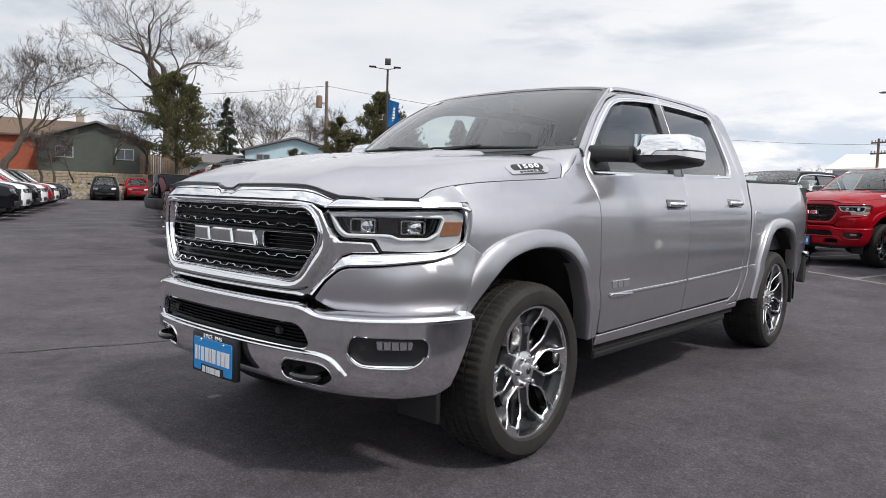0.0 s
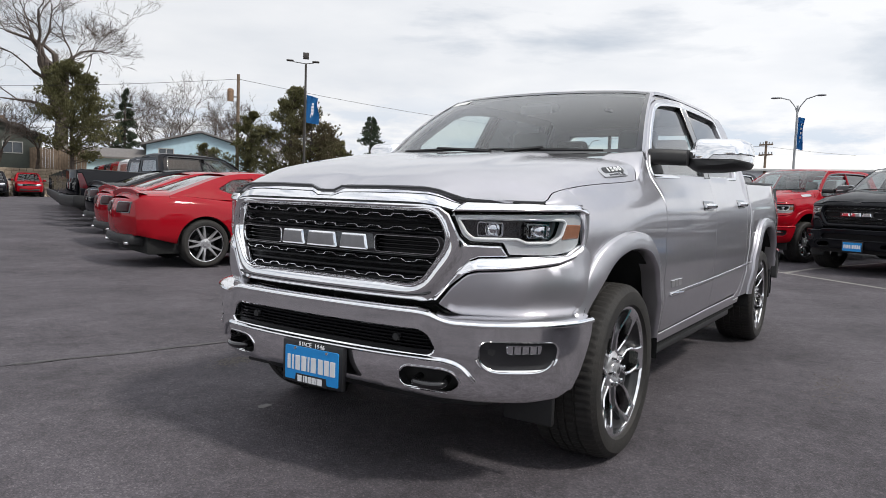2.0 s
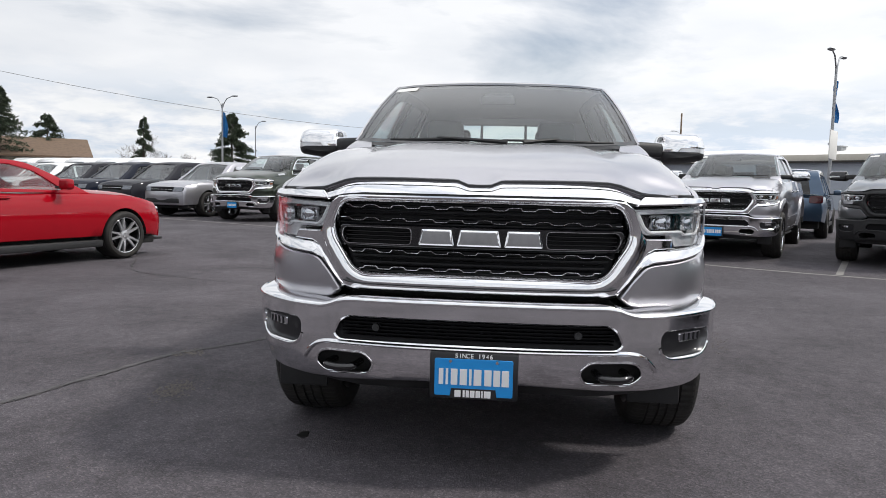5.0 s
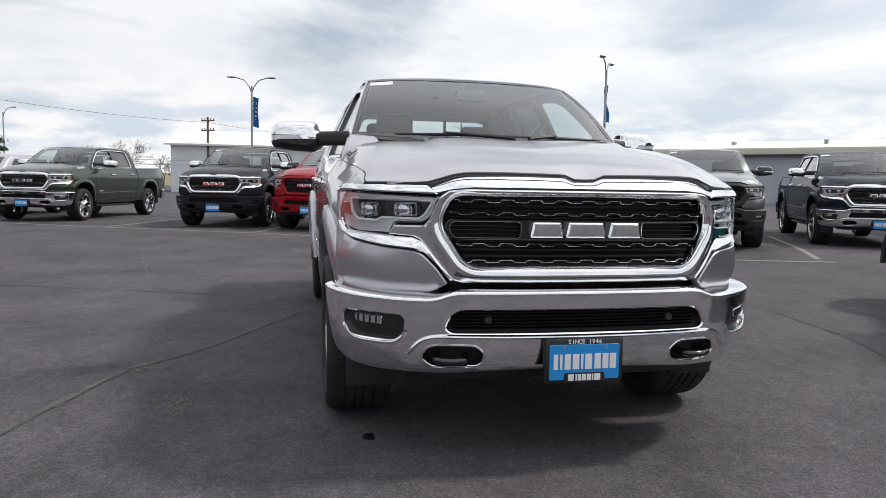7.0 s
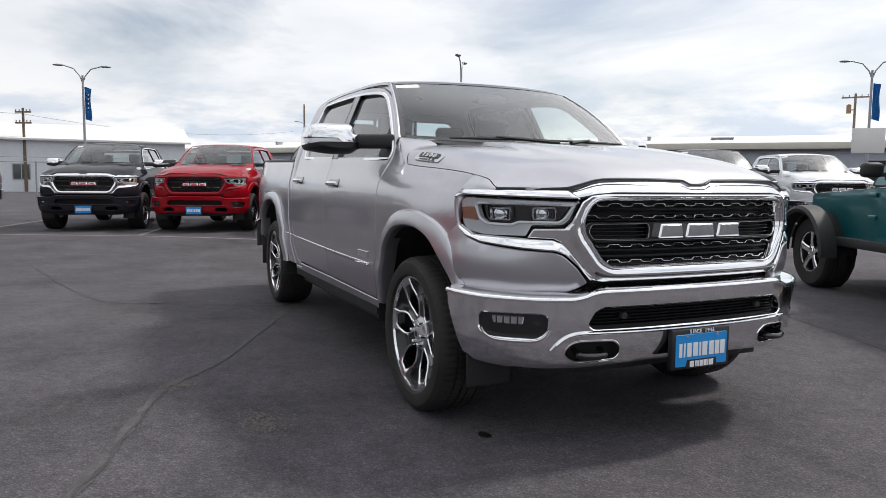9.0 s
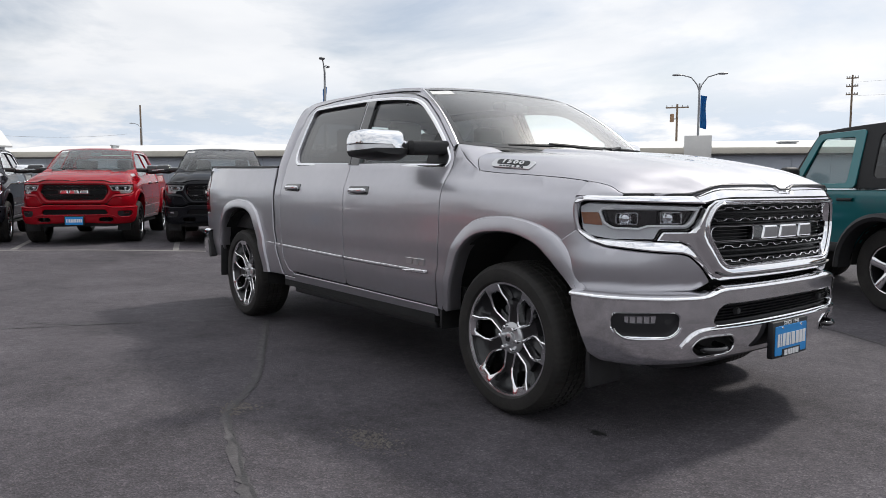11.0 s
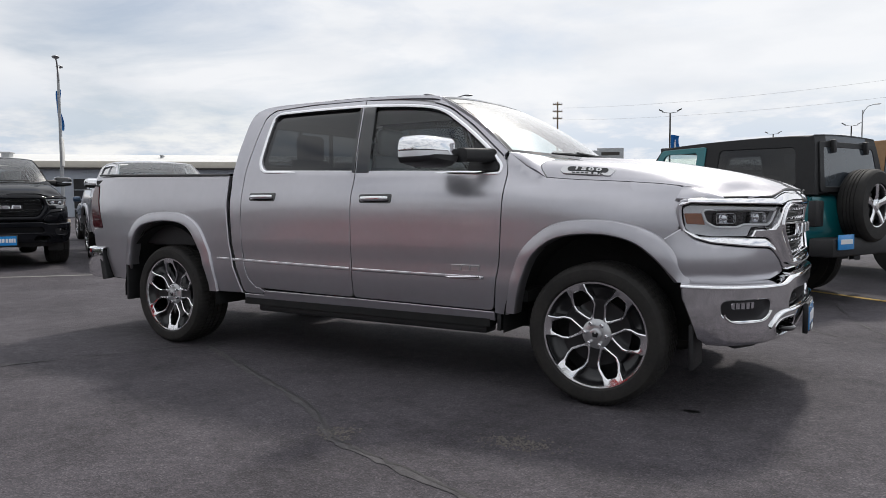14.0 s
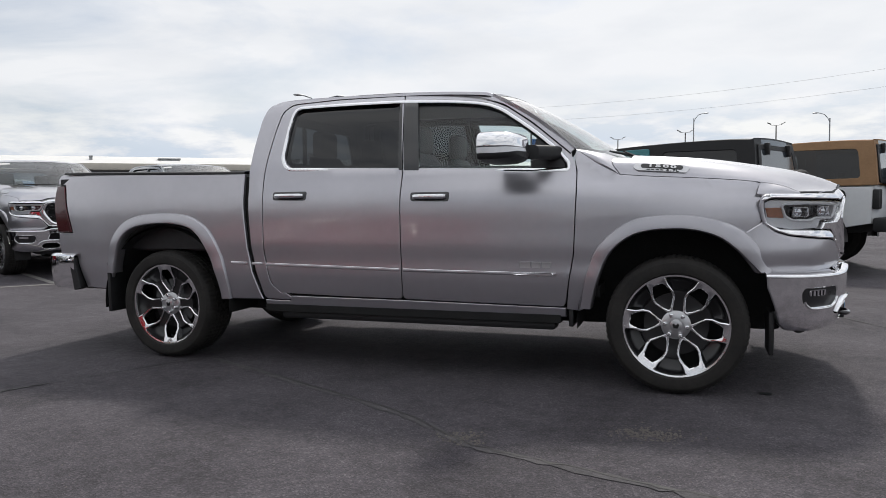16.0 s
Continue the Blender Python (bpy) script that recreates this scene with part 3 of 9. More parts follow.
def gz(x, y):
    """Height of the lot: it lies level round the silver truck and rises a little towards the parked rows."""
    dx = max(-5.0 - x, 0.0)
    dy = max(0.0, y - 2.5, -6.3 - y)
    return 0.12 * smooth(2.9, 6.5, math.hypot(dx, dy) if x < 3 else math.hypot(x - 3, dy) * 0.6)


lines = sorted({round(s_ * v, 3) for s_ in (1, -1) for v in [0.5 * k for k in range(31)] + [15 * 1.16 ** k for k in range(1, 23)]})
b = skin([[Vector((x, y, gz(x, y))) for y in lines] for x in lines])
bmesh.ops.recalc_face_normals(b, faces=b.faces)
if b.faces[0].normal.z < 0:
    bmesh.ops.reverse_faces(b, faces=b.faces[:])
ground = tagged(part("ground", b, M_ASPHALT), "weathered dark grey asphalt car park with cracks and stains", "ground", kind="structure")

# ---- the pickup: x forward, y to its left, origin under the front axle ----
WB = 3.672
SIDE_Y = [(0.40, 0.950), (0.47, 0.965), (0.55, 0.980), (0.66, 0.997), (0.705, 1.003), (0.735, 0.994), (0.80, 0.999), (0.86, 1.0055), (0.91, 1.0035), (0.97, 1.002), (1.05, 1.002), (1.13, 0.998), (1.20, 0.988), (1.27, 0.962), (1.33, 0.940), (1.375, 0.930), (1.45, 0.903), (1.60, 0.838), (1.75, 0.768), (1.80, 0.745), (1.84, 0.725), (1.87, 0.705), (1.90, 0.685), (1.93, 0.660)]


def body_y(x, z):
    y = sum(lerp_list(SIDE_Y, z + d) for d in (-0.02, -0.01, 0, 0.01, 0.02)) / 5
    f = smooth(-1.90, -0.35, x)
    y -= 0.058 * f * smooth(1.17 - 0.14 * smooth(-0.55, 0.15, x), 1.40, z)
    if x > 0:
        y -= 0.20 * x * x
    if x < -3.9:
        y -= 0.05 * ((x + 3.9) / 0.7) ** 2
    if x < -2.85:
        y += 0.012 * smooth(1.2, 1.36, z)
    return y


def side_fn(s):
    return lambda x, z, o: Vector((x, s * (body_y(x, z) + o), z))


PLAN = spline([(0.962, 0.0), (0.952, 0.28), (0.920, 0.52), (0.862, 0.65), (0.765, 0.795), (0.63, 0.895), (0.47, 0.960), (0.30, 0.988), (0.10, 1.002), (-0.1, 1.004)], 8)
BPLAN = spline([(0.992, 0.0), (0.985, 0.28), (0.958, 0.53), (0.910, 0.66), (0.853, 0.773), (0.740, 0.910), (0.618, 0.990), (0.462, 1.026), (0.25, 1.030)], 8)


def plan_fn(plan, lean):
    cum = [0.0]
    for a, b in zip(plan, plan[1:]):
        cum.append(cum[-1] + (b - a).length)

    def fn(u, z, o):
        s, q = (-1, -u) if u < 0 else (1, u)
        i = max(0, min(len(plan) - 2, next((k for k in range(len(cum) - 1) if q <= cum[k + 1]), len(plan) - 2)))
        t = (q - cum[i]) / (cum[i + 1] - cum[i])
        p = plan[i] + (plan[i + 1] - plan[i]) * t
        d0 = plan[min(i + 1, len(plan) - 1)] - plan[max(i - 1, 0)] if i else Vector((0, 1))
        d1 = plan[min(i + 2, len(plan) - 1)] - plan[i]
        d = (d0.normalized() * (1 - t) + d1.normalized() * t).normalized()
        n = Vector((d.y, -d.x))
        p = p + n * (o + lean(q, z))
        return Vector((p.x, s * p.y, z))
    return fn


FRONT = plan_fn(PLAN, lambda u, z: (-0.10 * max(0.0, z - 1.15) - 0.02 * max(0.0, 1.0 - z)) * (1 - smooth(0.9, 1.2, u)))
BUMP_LEAN = [(0.385, -0.060), (0.43, -0.030), (0.50, -0.010), (0.58, 0.0), (0.70, 0.005), (0.80, 0.005)]
BUMP = plan_fn(BPLAN, lambda u, z: sum(lerp_list(BUMP_LEAN, z + d) for d in (-0.01, 0, 0.01)) / 3)

HOOD = [
    # rows of (x, y, z) from the centre line out to the shut line
    [(-0.27, 0, 1.432), (-0.275, 0.24, 1.440), (-0.285, 0.41, 1.440), (-0.30, 0.47, 1.418), (-0.335, 0.62, 1.418), (-0.372, 0.78, 1.408), (-0.378, 0.848, 1.386), (-0.366, 0.880, 1.356), (-0.325, 0.903, 1.303)],
    [(-0.10, 0, 1.424), (-0.10, 0.24, 1.430), (-0.10, 0.42, 1.428), (-0.10, 0.485, 1.406), (-0.10, 0.63, 1.402), (-0.12, 0.775, 1.390), (-0.14, 0.850, 1.364), (-0.15, 0.884, 1.322), (-0.15, 0.903, 1.288)],
    [(0.15, 0, 1.402), (0.15, 0.24, 1.408), (0.15, 0.44, 1.405), (0.15, 0.52, 1.387), (0.15, 0.645, 1.380), (0.14, 0.765, 1.366), (0.13, 0.834, 1.338), (0.12, 0.876, 1.300), (0.11, 0.898, 1.272)],
    [(0.40, 0, 1.366), (0.40, 0.24, 1.371), (0.40, 0.45, 1.366), (0.40, 0.545, 1.351), (0.40, 0.650, 1.340), (0.39, 0.750, 1.323), (0.385, 0.815, 1.300), (0.375, 0.862, 1.272), (0.365, 0.886, 1.251)],
    [(0.64, 0, 1.320), (0.64, 0.24, 1.324), (0.64, 0.45, 1.320), (0.64, 0.555, 1.307), (0.63, 0.640, 1.291), (0.615, 0.720, 1.270), (0.595, 0.775, 1.253), (0.575, 0.830, 1.235), (0.555, 0.862, 1.220)],
    [(0.82, 0, 1.270), (0.82, 0.24, 1.273), (0.81, 0.44, 1.270), (0.80, 0.545, 1.257), (0.775, 0.610, 1.238), (0.745, 0.670, 1.219), (0.715, 0.735, 1.204), (0.68, 0.815, 1.190), (0.655, 0.866, 1.182)],
    [(0.932, 0, 1.222), (0.924, 0.24, 1.226), (0.912, 0.44, 1.226), (0.898, 0.530, 1.218), (0.880, 0.590, 1.200), (0.858, 0.640, 1.186), (0.828, 0.695, 1.182), (0.790, 0.760, 1.180), (0.768, 0.790, 1.180)],
]


def hood_rows(n_long=8, n_cross=5):
    cols = [spline(r, n_cross) for r in HOOD]
    lines = [spline([c[i] for c in cols], n_long) for i in range(len(cols[0]))]
    return [[ln[k] for ln in lines] for k in range(len(lines[0]))]


# wheel arches: outer and inner edge of each flare, (x, z), from the front end over the wheel to the rear end
F_OUT = [(0.516, 0.735), (0.460, 0.849), (0.386, 0.945), (0.281, 1.009), (0.131, 1.048), (-0.022, 1.059), (-0.211, 1.041), (-0.340, 0.978), (-0.455, 0.860), (-0.522, 0.689), (-0.560, 0.490)]
F_IN = [(0.447, 0.728), (0.387, 0.790), (0.312, 0.866), (0.222, 0.930), (0.101, 0.966), (-0.021, 0.974), (-0.178, 0.959), (-0.290, 0.912), (-0.388, 0.811), (-0.455, 0.640), (-0.491, 0.490)]
R_OUT = [(-3.077, 0.470), (-3.114, 0.715), (-3.176, 0.878), (-3.271, 1.001), (-3.419, 1.076), (-3.623, 1.096), (-3.860, 1.082), (-4.010, 1.030), (-4.112, 0.938), (-4.176, 0.800), (-4.205, 0.640)]
R_IN = [(-3.152, 0.470), (-3.170, 0.590), (-3.228, 0.775), (-3.315, 0.919), (-3.413, 0.990), (-3.580, 1.016), (-3.772, 1.010), (-3.933, 0.975), (-4.035, 0.896), (-4.095, 0.764), (-4.120, 0.640)]


def arch_line(outer, inner, k, n=4):
    """The line a share k of the way from a flare's outer edge to its inner edge."""
    return [tuple(a + (b - a) * k) for a, b in zip(spline(outer, n), spline(inner, n))]


WS_LO = [(-0.33, 0, 1.425), (-0.35, 0.25, 1.430), (-0.41, 0.50, 1.440), (-0.50, 0.70, 1.452), (-0.60, 0.838, 1.462)]
WS_HI = [(-1.10, 0, 1.885), (-1.105, 0.22, 1.884), (-1.12, 0.42, 1.880), (-1.145, 0.58, 1.873), (-1.175, 0.684, 1.862)]


def pickup(name, label, at, paint_mat, group=""):
    T = thing(name, label, "pickup truck", group, at=at)
    FN = {1: side_fn(1), -1: side_fn(-1)}

    # -- hidden inner shell that shows in the shut lines, dark to stand for their shade
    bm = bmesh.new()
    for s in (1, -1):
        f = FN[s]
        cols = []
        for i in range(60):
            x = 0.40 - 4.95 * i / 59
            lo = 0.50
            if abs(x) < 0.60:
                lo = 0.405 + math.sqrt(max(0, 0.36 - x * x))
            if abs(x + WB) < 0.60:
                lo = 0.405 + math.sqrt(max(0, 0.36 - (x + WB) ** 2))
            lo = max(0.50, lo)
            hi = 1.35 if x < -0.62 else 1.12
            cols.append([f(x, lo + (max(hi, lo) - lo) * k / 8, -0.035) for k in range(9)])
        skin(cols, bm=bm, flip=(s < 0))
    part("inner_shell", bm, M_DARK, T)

    # -- hood and fenders
    rows = hood_rows()
    bm = bmesh.new()
    for s in (1, -1):
        R = []
        for r in rows:
            q = [Vector((p.x, s * p.y, p.z)) for p in r]
            q.append(q[-1] + Vector((0, -s * 0.02, -0.012)))
            R.append(q)
        # front lip turned down
        R.append([p + Vector((-0.012, 0, -0.014)) for p in R[-1]])
        skin(R, bm=bm, flip=(s > 0))
    for v in bm.verts:
        # shallow V in the middle of the leading edge
        k = smooth(0.80, 0.93, v.co.x) * (1 - smooth(0.035, 0.085, abs(v.co.y)))
        v.co.z -= 0.020 * k
    bmesh.ops.remove_doubles(bm, verts=bm.verts, dist=0.0004)
    hood = part("hood", bm, paint_mat, T, sharp=50)
    shut = [r[-1] for r in rows]

    shut_pts = [(p.x, p.z) for p in shut]  # from the cowl forwards
    for s in (1, -1):
        f = FN[s]
        # fender: under the shut line, over the arch, from the lamp back to the door
        top = [(x, z - 0.004) for x, z in shut_pts if -0.318 < x < 0.44]
        fr = [(0.456, 1.230), (0.455, 1.150), (0.450, 1.02), (0.440, 0.985), (0.392, 0.953)]
        arch_pts = arch_line(F_OUT, F_IN, 0.5)[8:]
        out = fr + arch_pts + [(-0.56, 0.472), (-0.640, 0.480), (-0.622, 0.649), (-0.590, 0.823), (-0.5755, 1.199), (-0.5855, 1.337), (-0.609, 1.420), (-0.596, 1.464), (-0.535, 1.425), (-0.470, 1.376), (-0.415, 1.343), (-0.330, 1.300)] + top

        def fend(x, z, o, s=s):
            # meets the hood's edge at the top
            hy = lerp_list(sorted((p.x, p.y) for p in shut), x)
            hz = lerp_list(sorted((p.x, p.z) for p in shut), x)
            y = body_y(x, z)
            if x > -0.60:
                k = smooth(hz - 0.09, hz, z)
                w = 0.22 - 0.07 * smooth(-0.1, 0.42, x)
                q = min(1.0, max(0.0, (z - hz + w) / w))
                m = smooth(-0.1, 0.35, x)
                k = (k * (1 - m) + q ** 1.7 * m) * smooth(-0.62, -0.28, x)
                y = y * (1 - k) + (hy + 0.004) * k
            if x > 0.44:
                q = FRONT(1.18 + (0.47 - x) * 1.05, z, 0)
                y = min(y, q.y + 0.02) if z < 1.1 else y
            return Vector((x, s * (y + o), z))
        fd = part("fender", panel(fend, out, grid=0.045, thick=0.018, bev=0.0025), paint_mat, T)
        # painted cowl corner between the hood's rear edge, the screen's foot and the pillar
        edge_h = [Vector((-0.359, 0.70, 1.413)), Vector((-0.377, 0.78, 1.407)), Vector((-0.383, 0.848, 1.385)), Vector((-0.371, 0.882, 1.355)), Vector((-0.331, 0.906, 1.302))]
        edge_c = [Vector((-0.52, 0.72, 1.452)), Vector((-0.596, 0.828, 1.466)), Vector((-0.583, 0.848, 1.455)), Vector((-0.533, 0.868, 1.424)), Vector((-0.470, 0.888, 1.378))]
        rows_c = []
        for p, q in zip(spline([tuple(v) for v in edge_h], 4), spline([tuple(v) for v in edge_c], 4)):
            p, q = Vector(p), Vector(q)
            rows_c.append([Vector((p.x + 0.008, s * (p.y - 0.004), p.z - 0.02))] + [Vector((m.x, s * (m.y + 0.006 * math.sin(math.pi * k / 6)), m.z + 0.010 * math.sin(math.pi * k / 6))) for k in range(7) for m in [p.lerp(q, k / 6)]] + [Vector((q.x - 0.004, s * (q.y - 0.012), q.z - 0.03))])
        rows_c.append([v + Vector((0, -s * 0.014, -0.030)) for v in rows_c[-1]])
        bc = skin(rows_c)
        bmesh.ops.recalc_face_normals(bc, faces=bc.faces)
        if sum(q.normal.z for q in bc.faces) < 0:
            bmesh.ops.reverse_faces(bc, faces=bc.faces[:])
        part("cowl_corner", bc, paint_mat, fd)
        # the fender's tip over the lamp, from the shut line out to the brow
        tip = []
        for i in range(15):
            t = i / 14
            x = 0.655 + (0.452 - 0.655) * t
            p = Vector((x, s * (lerp_list(sorted((q.x, q.y) for q in shut), x) + 0.005), lerp_list(sorted((q.x, q.z) for q in shut), x) - 0.002))
            q = FRONT(s * (0.980 + (1.222 - 0.980) * t), 1.166 + 0.006 * t, 0.002 - 0.016 * t)
            row = []
            for k in range(9):
                c = k / 8
                ctl = Vector(((p.x + q.x) / 2 + 0.004, p.y + (q.y - p.y) * 0.80, p.z - 0.22 * (p.z - q.z)))
                v = p * (1 - c) ** 2 + ctl * (2 * c * (1 - c)) + q * c * c
                w = smooth(0.35, 1.0, t)
                row.append(v.lerp(fend(v.x, v.z, 0.0), w * (1 - 0.5 * c)))
            row.append(q + Vector((-0.01, -s * 0.02, -0.012)))
            tip.append(row)
        bt = skin(tip)
        bmesh.ops.recalc_face_normals(bt, faces=bt.faces)
        if sum(q.normal.z for q in bt.faces) < 0:
            bmesh.ops.reverse_faces(bt, faces=bt.faces[:])
        part("fender_tip", bt, paint_mat, fd)

    # -- doors, bed sides
    door_f = [(-0.650, 0.495), (-0.628, 0.649), (-0.596, 0.823), (-0.581, 1.199), (-0.591, 1.337), (-0.616, 1.422), (-0.89, 1.648), (-1.09, 1.782), (-1.252, 1.835), (-1.456, 1.865), (-1.800, 1.886), (-1.732, 1.351), (-1.725, 0.698), (-1.727, 0.510)]
    door_f = rounded(door_f, [0.03, 0, 0.05, 0.05, 0.04, 0.04, 0.1, 0.1, 0.1, 0.1, 0.004, 0.02, 0, 0.03])
    hole_f = rounded([(-0.652, 1.348), (-1.718, 1.376), (-1.784, 1.838), (-1.45, 1.820), (-1.24, 1.794), (-1.118, 1.752), (-0.91, 1.612), (-0.735, 1.472), (-0.655, 1.380)], [0.03, 0.004, 0.004, 0.1, 0.1, 0.1, 0.1, 0.1, 0.05])
    door_r = [(-1.733, 0.510), (-1.731, 0.698), (-1.738, 1.351), (-1.806, 1.886), (-2.30, 1.890), (-2.684, 1.872), (-2.751, 1.819), (-2.775, 1.692), (-2.793, 1.483), (-2.800, 1.32), (-2.785, 1.199), (-2.777, 0.80), (-2.736, 0.597), (-2.677, 0.524), (-2.207, 0.514)]
    door_r = rounded(door_r, [0.03, 0, 0.02, 0.004, 0.1, 0.05, 0.04, 0.05, 0.05, 0.05, 0.05, 0.1, 0.06, 0.06, 0])
    hole_r = rounded([(-1.752, 1.378), (-2.60, 1.400), (-2.664, 1.47), (-2.664, 1.72), (-2.645, 1.835), (-2.3, 1.843), (-1.822, 1.838)], [0.004, 0.06, 0.05, 0.1, 0.06, 0.2, 0.004])
    ring_in = [(-2.66, 0.514), (-2.742, 0.592), (-2.783, 0.80), (-2.791, 1.199), (-2.806, 1.32), (-2.799, 1.483), (-2.781, 1.692), (-2.757, 1.823), (-2.687, 1.878), (-2.30, 1.896), (-1.80, 1.892), (-1.456, 1.871), (-1.248, 1.841), (-1.086, 1.788), (-0.886, 1.654), (-0.612, 1.428)]
    ring_out = [(-0.598, 1.469), (-0.90, 1.690), (-1.10, 1.815), (-1.20, 1.862), (-1.40, 1.894), (-2.0, 1.914), (-2.6, 1.918), (-2.76, 1.912), (-2.835, 1.897), (-2.885, 1.855), (-2.910, 1.77), (-2.922, 1.57), (-2.922, 1.39), (-2.909, 1.24), (-2.895, 1.0), (-2.881, 0.838), (-2.852, 0.677), (-2.800, 0.480), (-2.60, 0.476)]
    cab_ring = rounded(ring_out, 0.03, 3) + rounded(ring_in, 0.03, 3)
    seam_line = spline([(x, z) for x, z in ring_in[1:]], 3)
    bed = list(arch_line(R_OUT, R_IN, 0.5)) + [(-4.205, 0.505), (-4.47, 0.515), (-4.542, 0.757), (-4.742, 0.772), (-4.752, 0.942), (-4.578, 0.944), (-4.678, 1.25), (-4.702, 1.326), (-4.798, 1.332), (-4.806, 1.370), (-4.797, 1.396), (-4.770, 1.411), (-2.962, 1.372), (-2.955, 1.24), (-2.935, 1.0), (-2.917, 0.838), (-2.888, 0.676), (-2.842, 0.532), (-2.818, 0.472), (-3.06, 0.468)]
    for s in (1, -1):
        f = FN[s]
        d1 = part("door", panel(f, door_f, [hole_f], grid=0.045, thick=0.03, bev=0.0025), paint_mat, T)
        d2 = part("door", panel(f, door_r, [hole_r], grid=0.045, thick=0.03, bev=0.0025), paint_mat, T)
        part("cab_frame", panel(f, cab_ring, grid=0.06, thick=0.03, bev=0.0025), paint_mat, T)
        part("bed_side", panel(f, bed, grid=0.07, thick=0.03, bev=0.006), paint_mat, T)
        part("rocker", panel(f, [(-0.645, 0.486), (-1.7, 0.499), (-2.58, 0.503), (-2.60, 0.468), (-2.80, 0.470), (-2.80, 0.430), (-0.645, 0.430)], grid=0.1, thick=0.05), paint_mat, T)
        # bright moulding along the doors, with the wider end under the badge
        for own, pts in ((d1, [(-0.70, 0.696), (-0.95, 0.697), (-1.30, 0.700), (-1.715, 0.705)]), (d2, [(-1.745, 0.706), (-2.2, 0.715), (-2.765, 0.727)]), (T, [(-2.795, 0.728), (-2.885, 0.730)]), (T, [(-2.925, 0.731), (-3.06, 0.733)])):
            part("side_moulding", strip(f, pts, 0.022, 0.005), paint_mat, own)
            part("moulding_line", strip(lambda x, z, o, f=f: f(x, z, o + 0.004), [(x, z + 0.008) for x, z in pts], 0.006, 0.003), M_CHROME, own)
        part("moulding_end", panel(lambda x, z, o, f=f: f(x, z, o + 0.012), rounded([(-0.715, 0.686), (-0.93, 0.684), (-0.97, 0.693), (-0.72, 0.708)], 0.008), grid=0.05, thick=0.014, bev=0.003), M_CHROME, d1)
        # door badge: three plain bright blocks
        for a, b in ((-0.785, -0.735), (-0.848, -0.800), (-0.925, -0.862)):
            q = [(b, 0.733), (a, 0.733), (a - 0.006, 0.772), (b + 0.006, 0.772)]
            part("badge_block", panel(lambda x, z, o, f=f: f(x, z, o + 0.008), q, grid=0.03, thick=0.01, bev=0.002), M_RIMGREY, d1)
        # handles
        for dd, hx, hz in ((d1, -1.525, 1.186), (d2, -2.57, 1.206)):
            part("handle_cup", panel(lambda x, z, o, f=f: f(x, z, o + 0.003), rounded([(hx - 0.132, hz - 0.028), (hx + 0.132, hz - 0.033), (hx + 0.136, hz + 0.030), (hx - 0.136, hz + 0.030)], 0.02), grid=0.06, thick=0.004, bev=0.002), M_GLOSSBLACK, dd)
            pts = [(hx - 0.115, 0.010), (hx - 0.095, 0.026), (hx - 0.04, 0.036), (hx + 0.05, 0.036), (hx + 0.095, 0.026), (hx + 0.115, 0.010)]
            rings = []
            for x, o in pts:
                c = f(x, hz, o)
                h = 0.016 if abs(x - hx) < 0.11 else 0.012
                rings.append([c + Vector((0, s * 0.009 * math.cos(a), h * math.sin(a))) for a in [2 * math.pi * k / 10 for k in range(10)]])
            part("door_handle", solid(rings), M_CHROME, dd)
        # fuel door on the left bed side
        if s > 0:
            c = rounded([(-3.14, 0.98), (-3.00, 0.98), (-3.00, 1.16), (-3.14, 1.16)], 0.04)
            part("fuel_door", panel(lambda x, z, o, f=f: f(x, z, o + 0.003), c, grid=0.05, thick=0.004, bev=0.003), paint_mat, T)

    # -- wheel arch flares
    def flare(outer, inner, s):
        rows_f = []
        for k, o in ((0.0, 0.001), (0.035, 0.014), (0.09, 0.021), (0.35, 0.027), (0.75, 0.034), (0.92, 0.034), (1.0, 0.026), (1.03, 0.010), (1.03, -0.06)):
            row = []
            for x, z in arch_line(outer, inner, k):
                yy = min(body_y(x, max(z, 0.5)), 1.004)
                if x > 0.3:
                    yy = max(yy, 0.955 - (x - 0.3) * 0.05)
                row.append(Vector((x, s * (yy + o), z)))
            rows_f.append(row)
        b = skin(rows_f)
        bmesh.ops.recalc_face_normals(b, faces=b.faces)
        if sum(q.normal.y for q in b.faces) * s < 0:
            bmesh.ops.reverse_faces(b, faces=b.faces[:])
        return b
    for s in (1, -1):
        part("wheel_arch_flare", flare(F_OUT, F_IN, s), paint_mat, T)
        part("wheel_arch_flare", flare(R_OUT, R_IN, s), paint_mat, T)
        # liners
        for cx in (0.0, -WB):
            rows_l = []
            for i in range(21):
                a = radians((28 if cx == 0.0 else -4) + (156 if cx == 0.0 else 188) * i / 20)
                rows_l.append([Vector((cx + 0.575 * math.cos(a), s * y, 0.405 + 0.58 * math.sin(a))) for y in (0.985, 0.90, 0.62)])
            bl = skin(rows_l)
            bmesh.ops.recalc_face_normals(bl, faces=bl.faces)
            part("wheel_liner", bl, M_DARK, T)
            part("well_wall", box(cx - 0.60, cx + 0.60, s * 0.60 - 0.01, s * 0.60 + 0.01, 0.42, 1.02), M_DARK, T)
        # rear mud flap, front splash guard behind the wheel
        part("mud_flap", box(-4.205, -4.175, s * 0.91 - 0.09, s * 0.91 + 0.07, 0.335, 0.72, 0.006), M_TRIM, T)
        part("splash_guard", box(-0.63, -0.60, s * 0.88 - 0.08, s * 0.88 + 0.08, 0.37, 0.50, 0.006), M_TRIM, T)

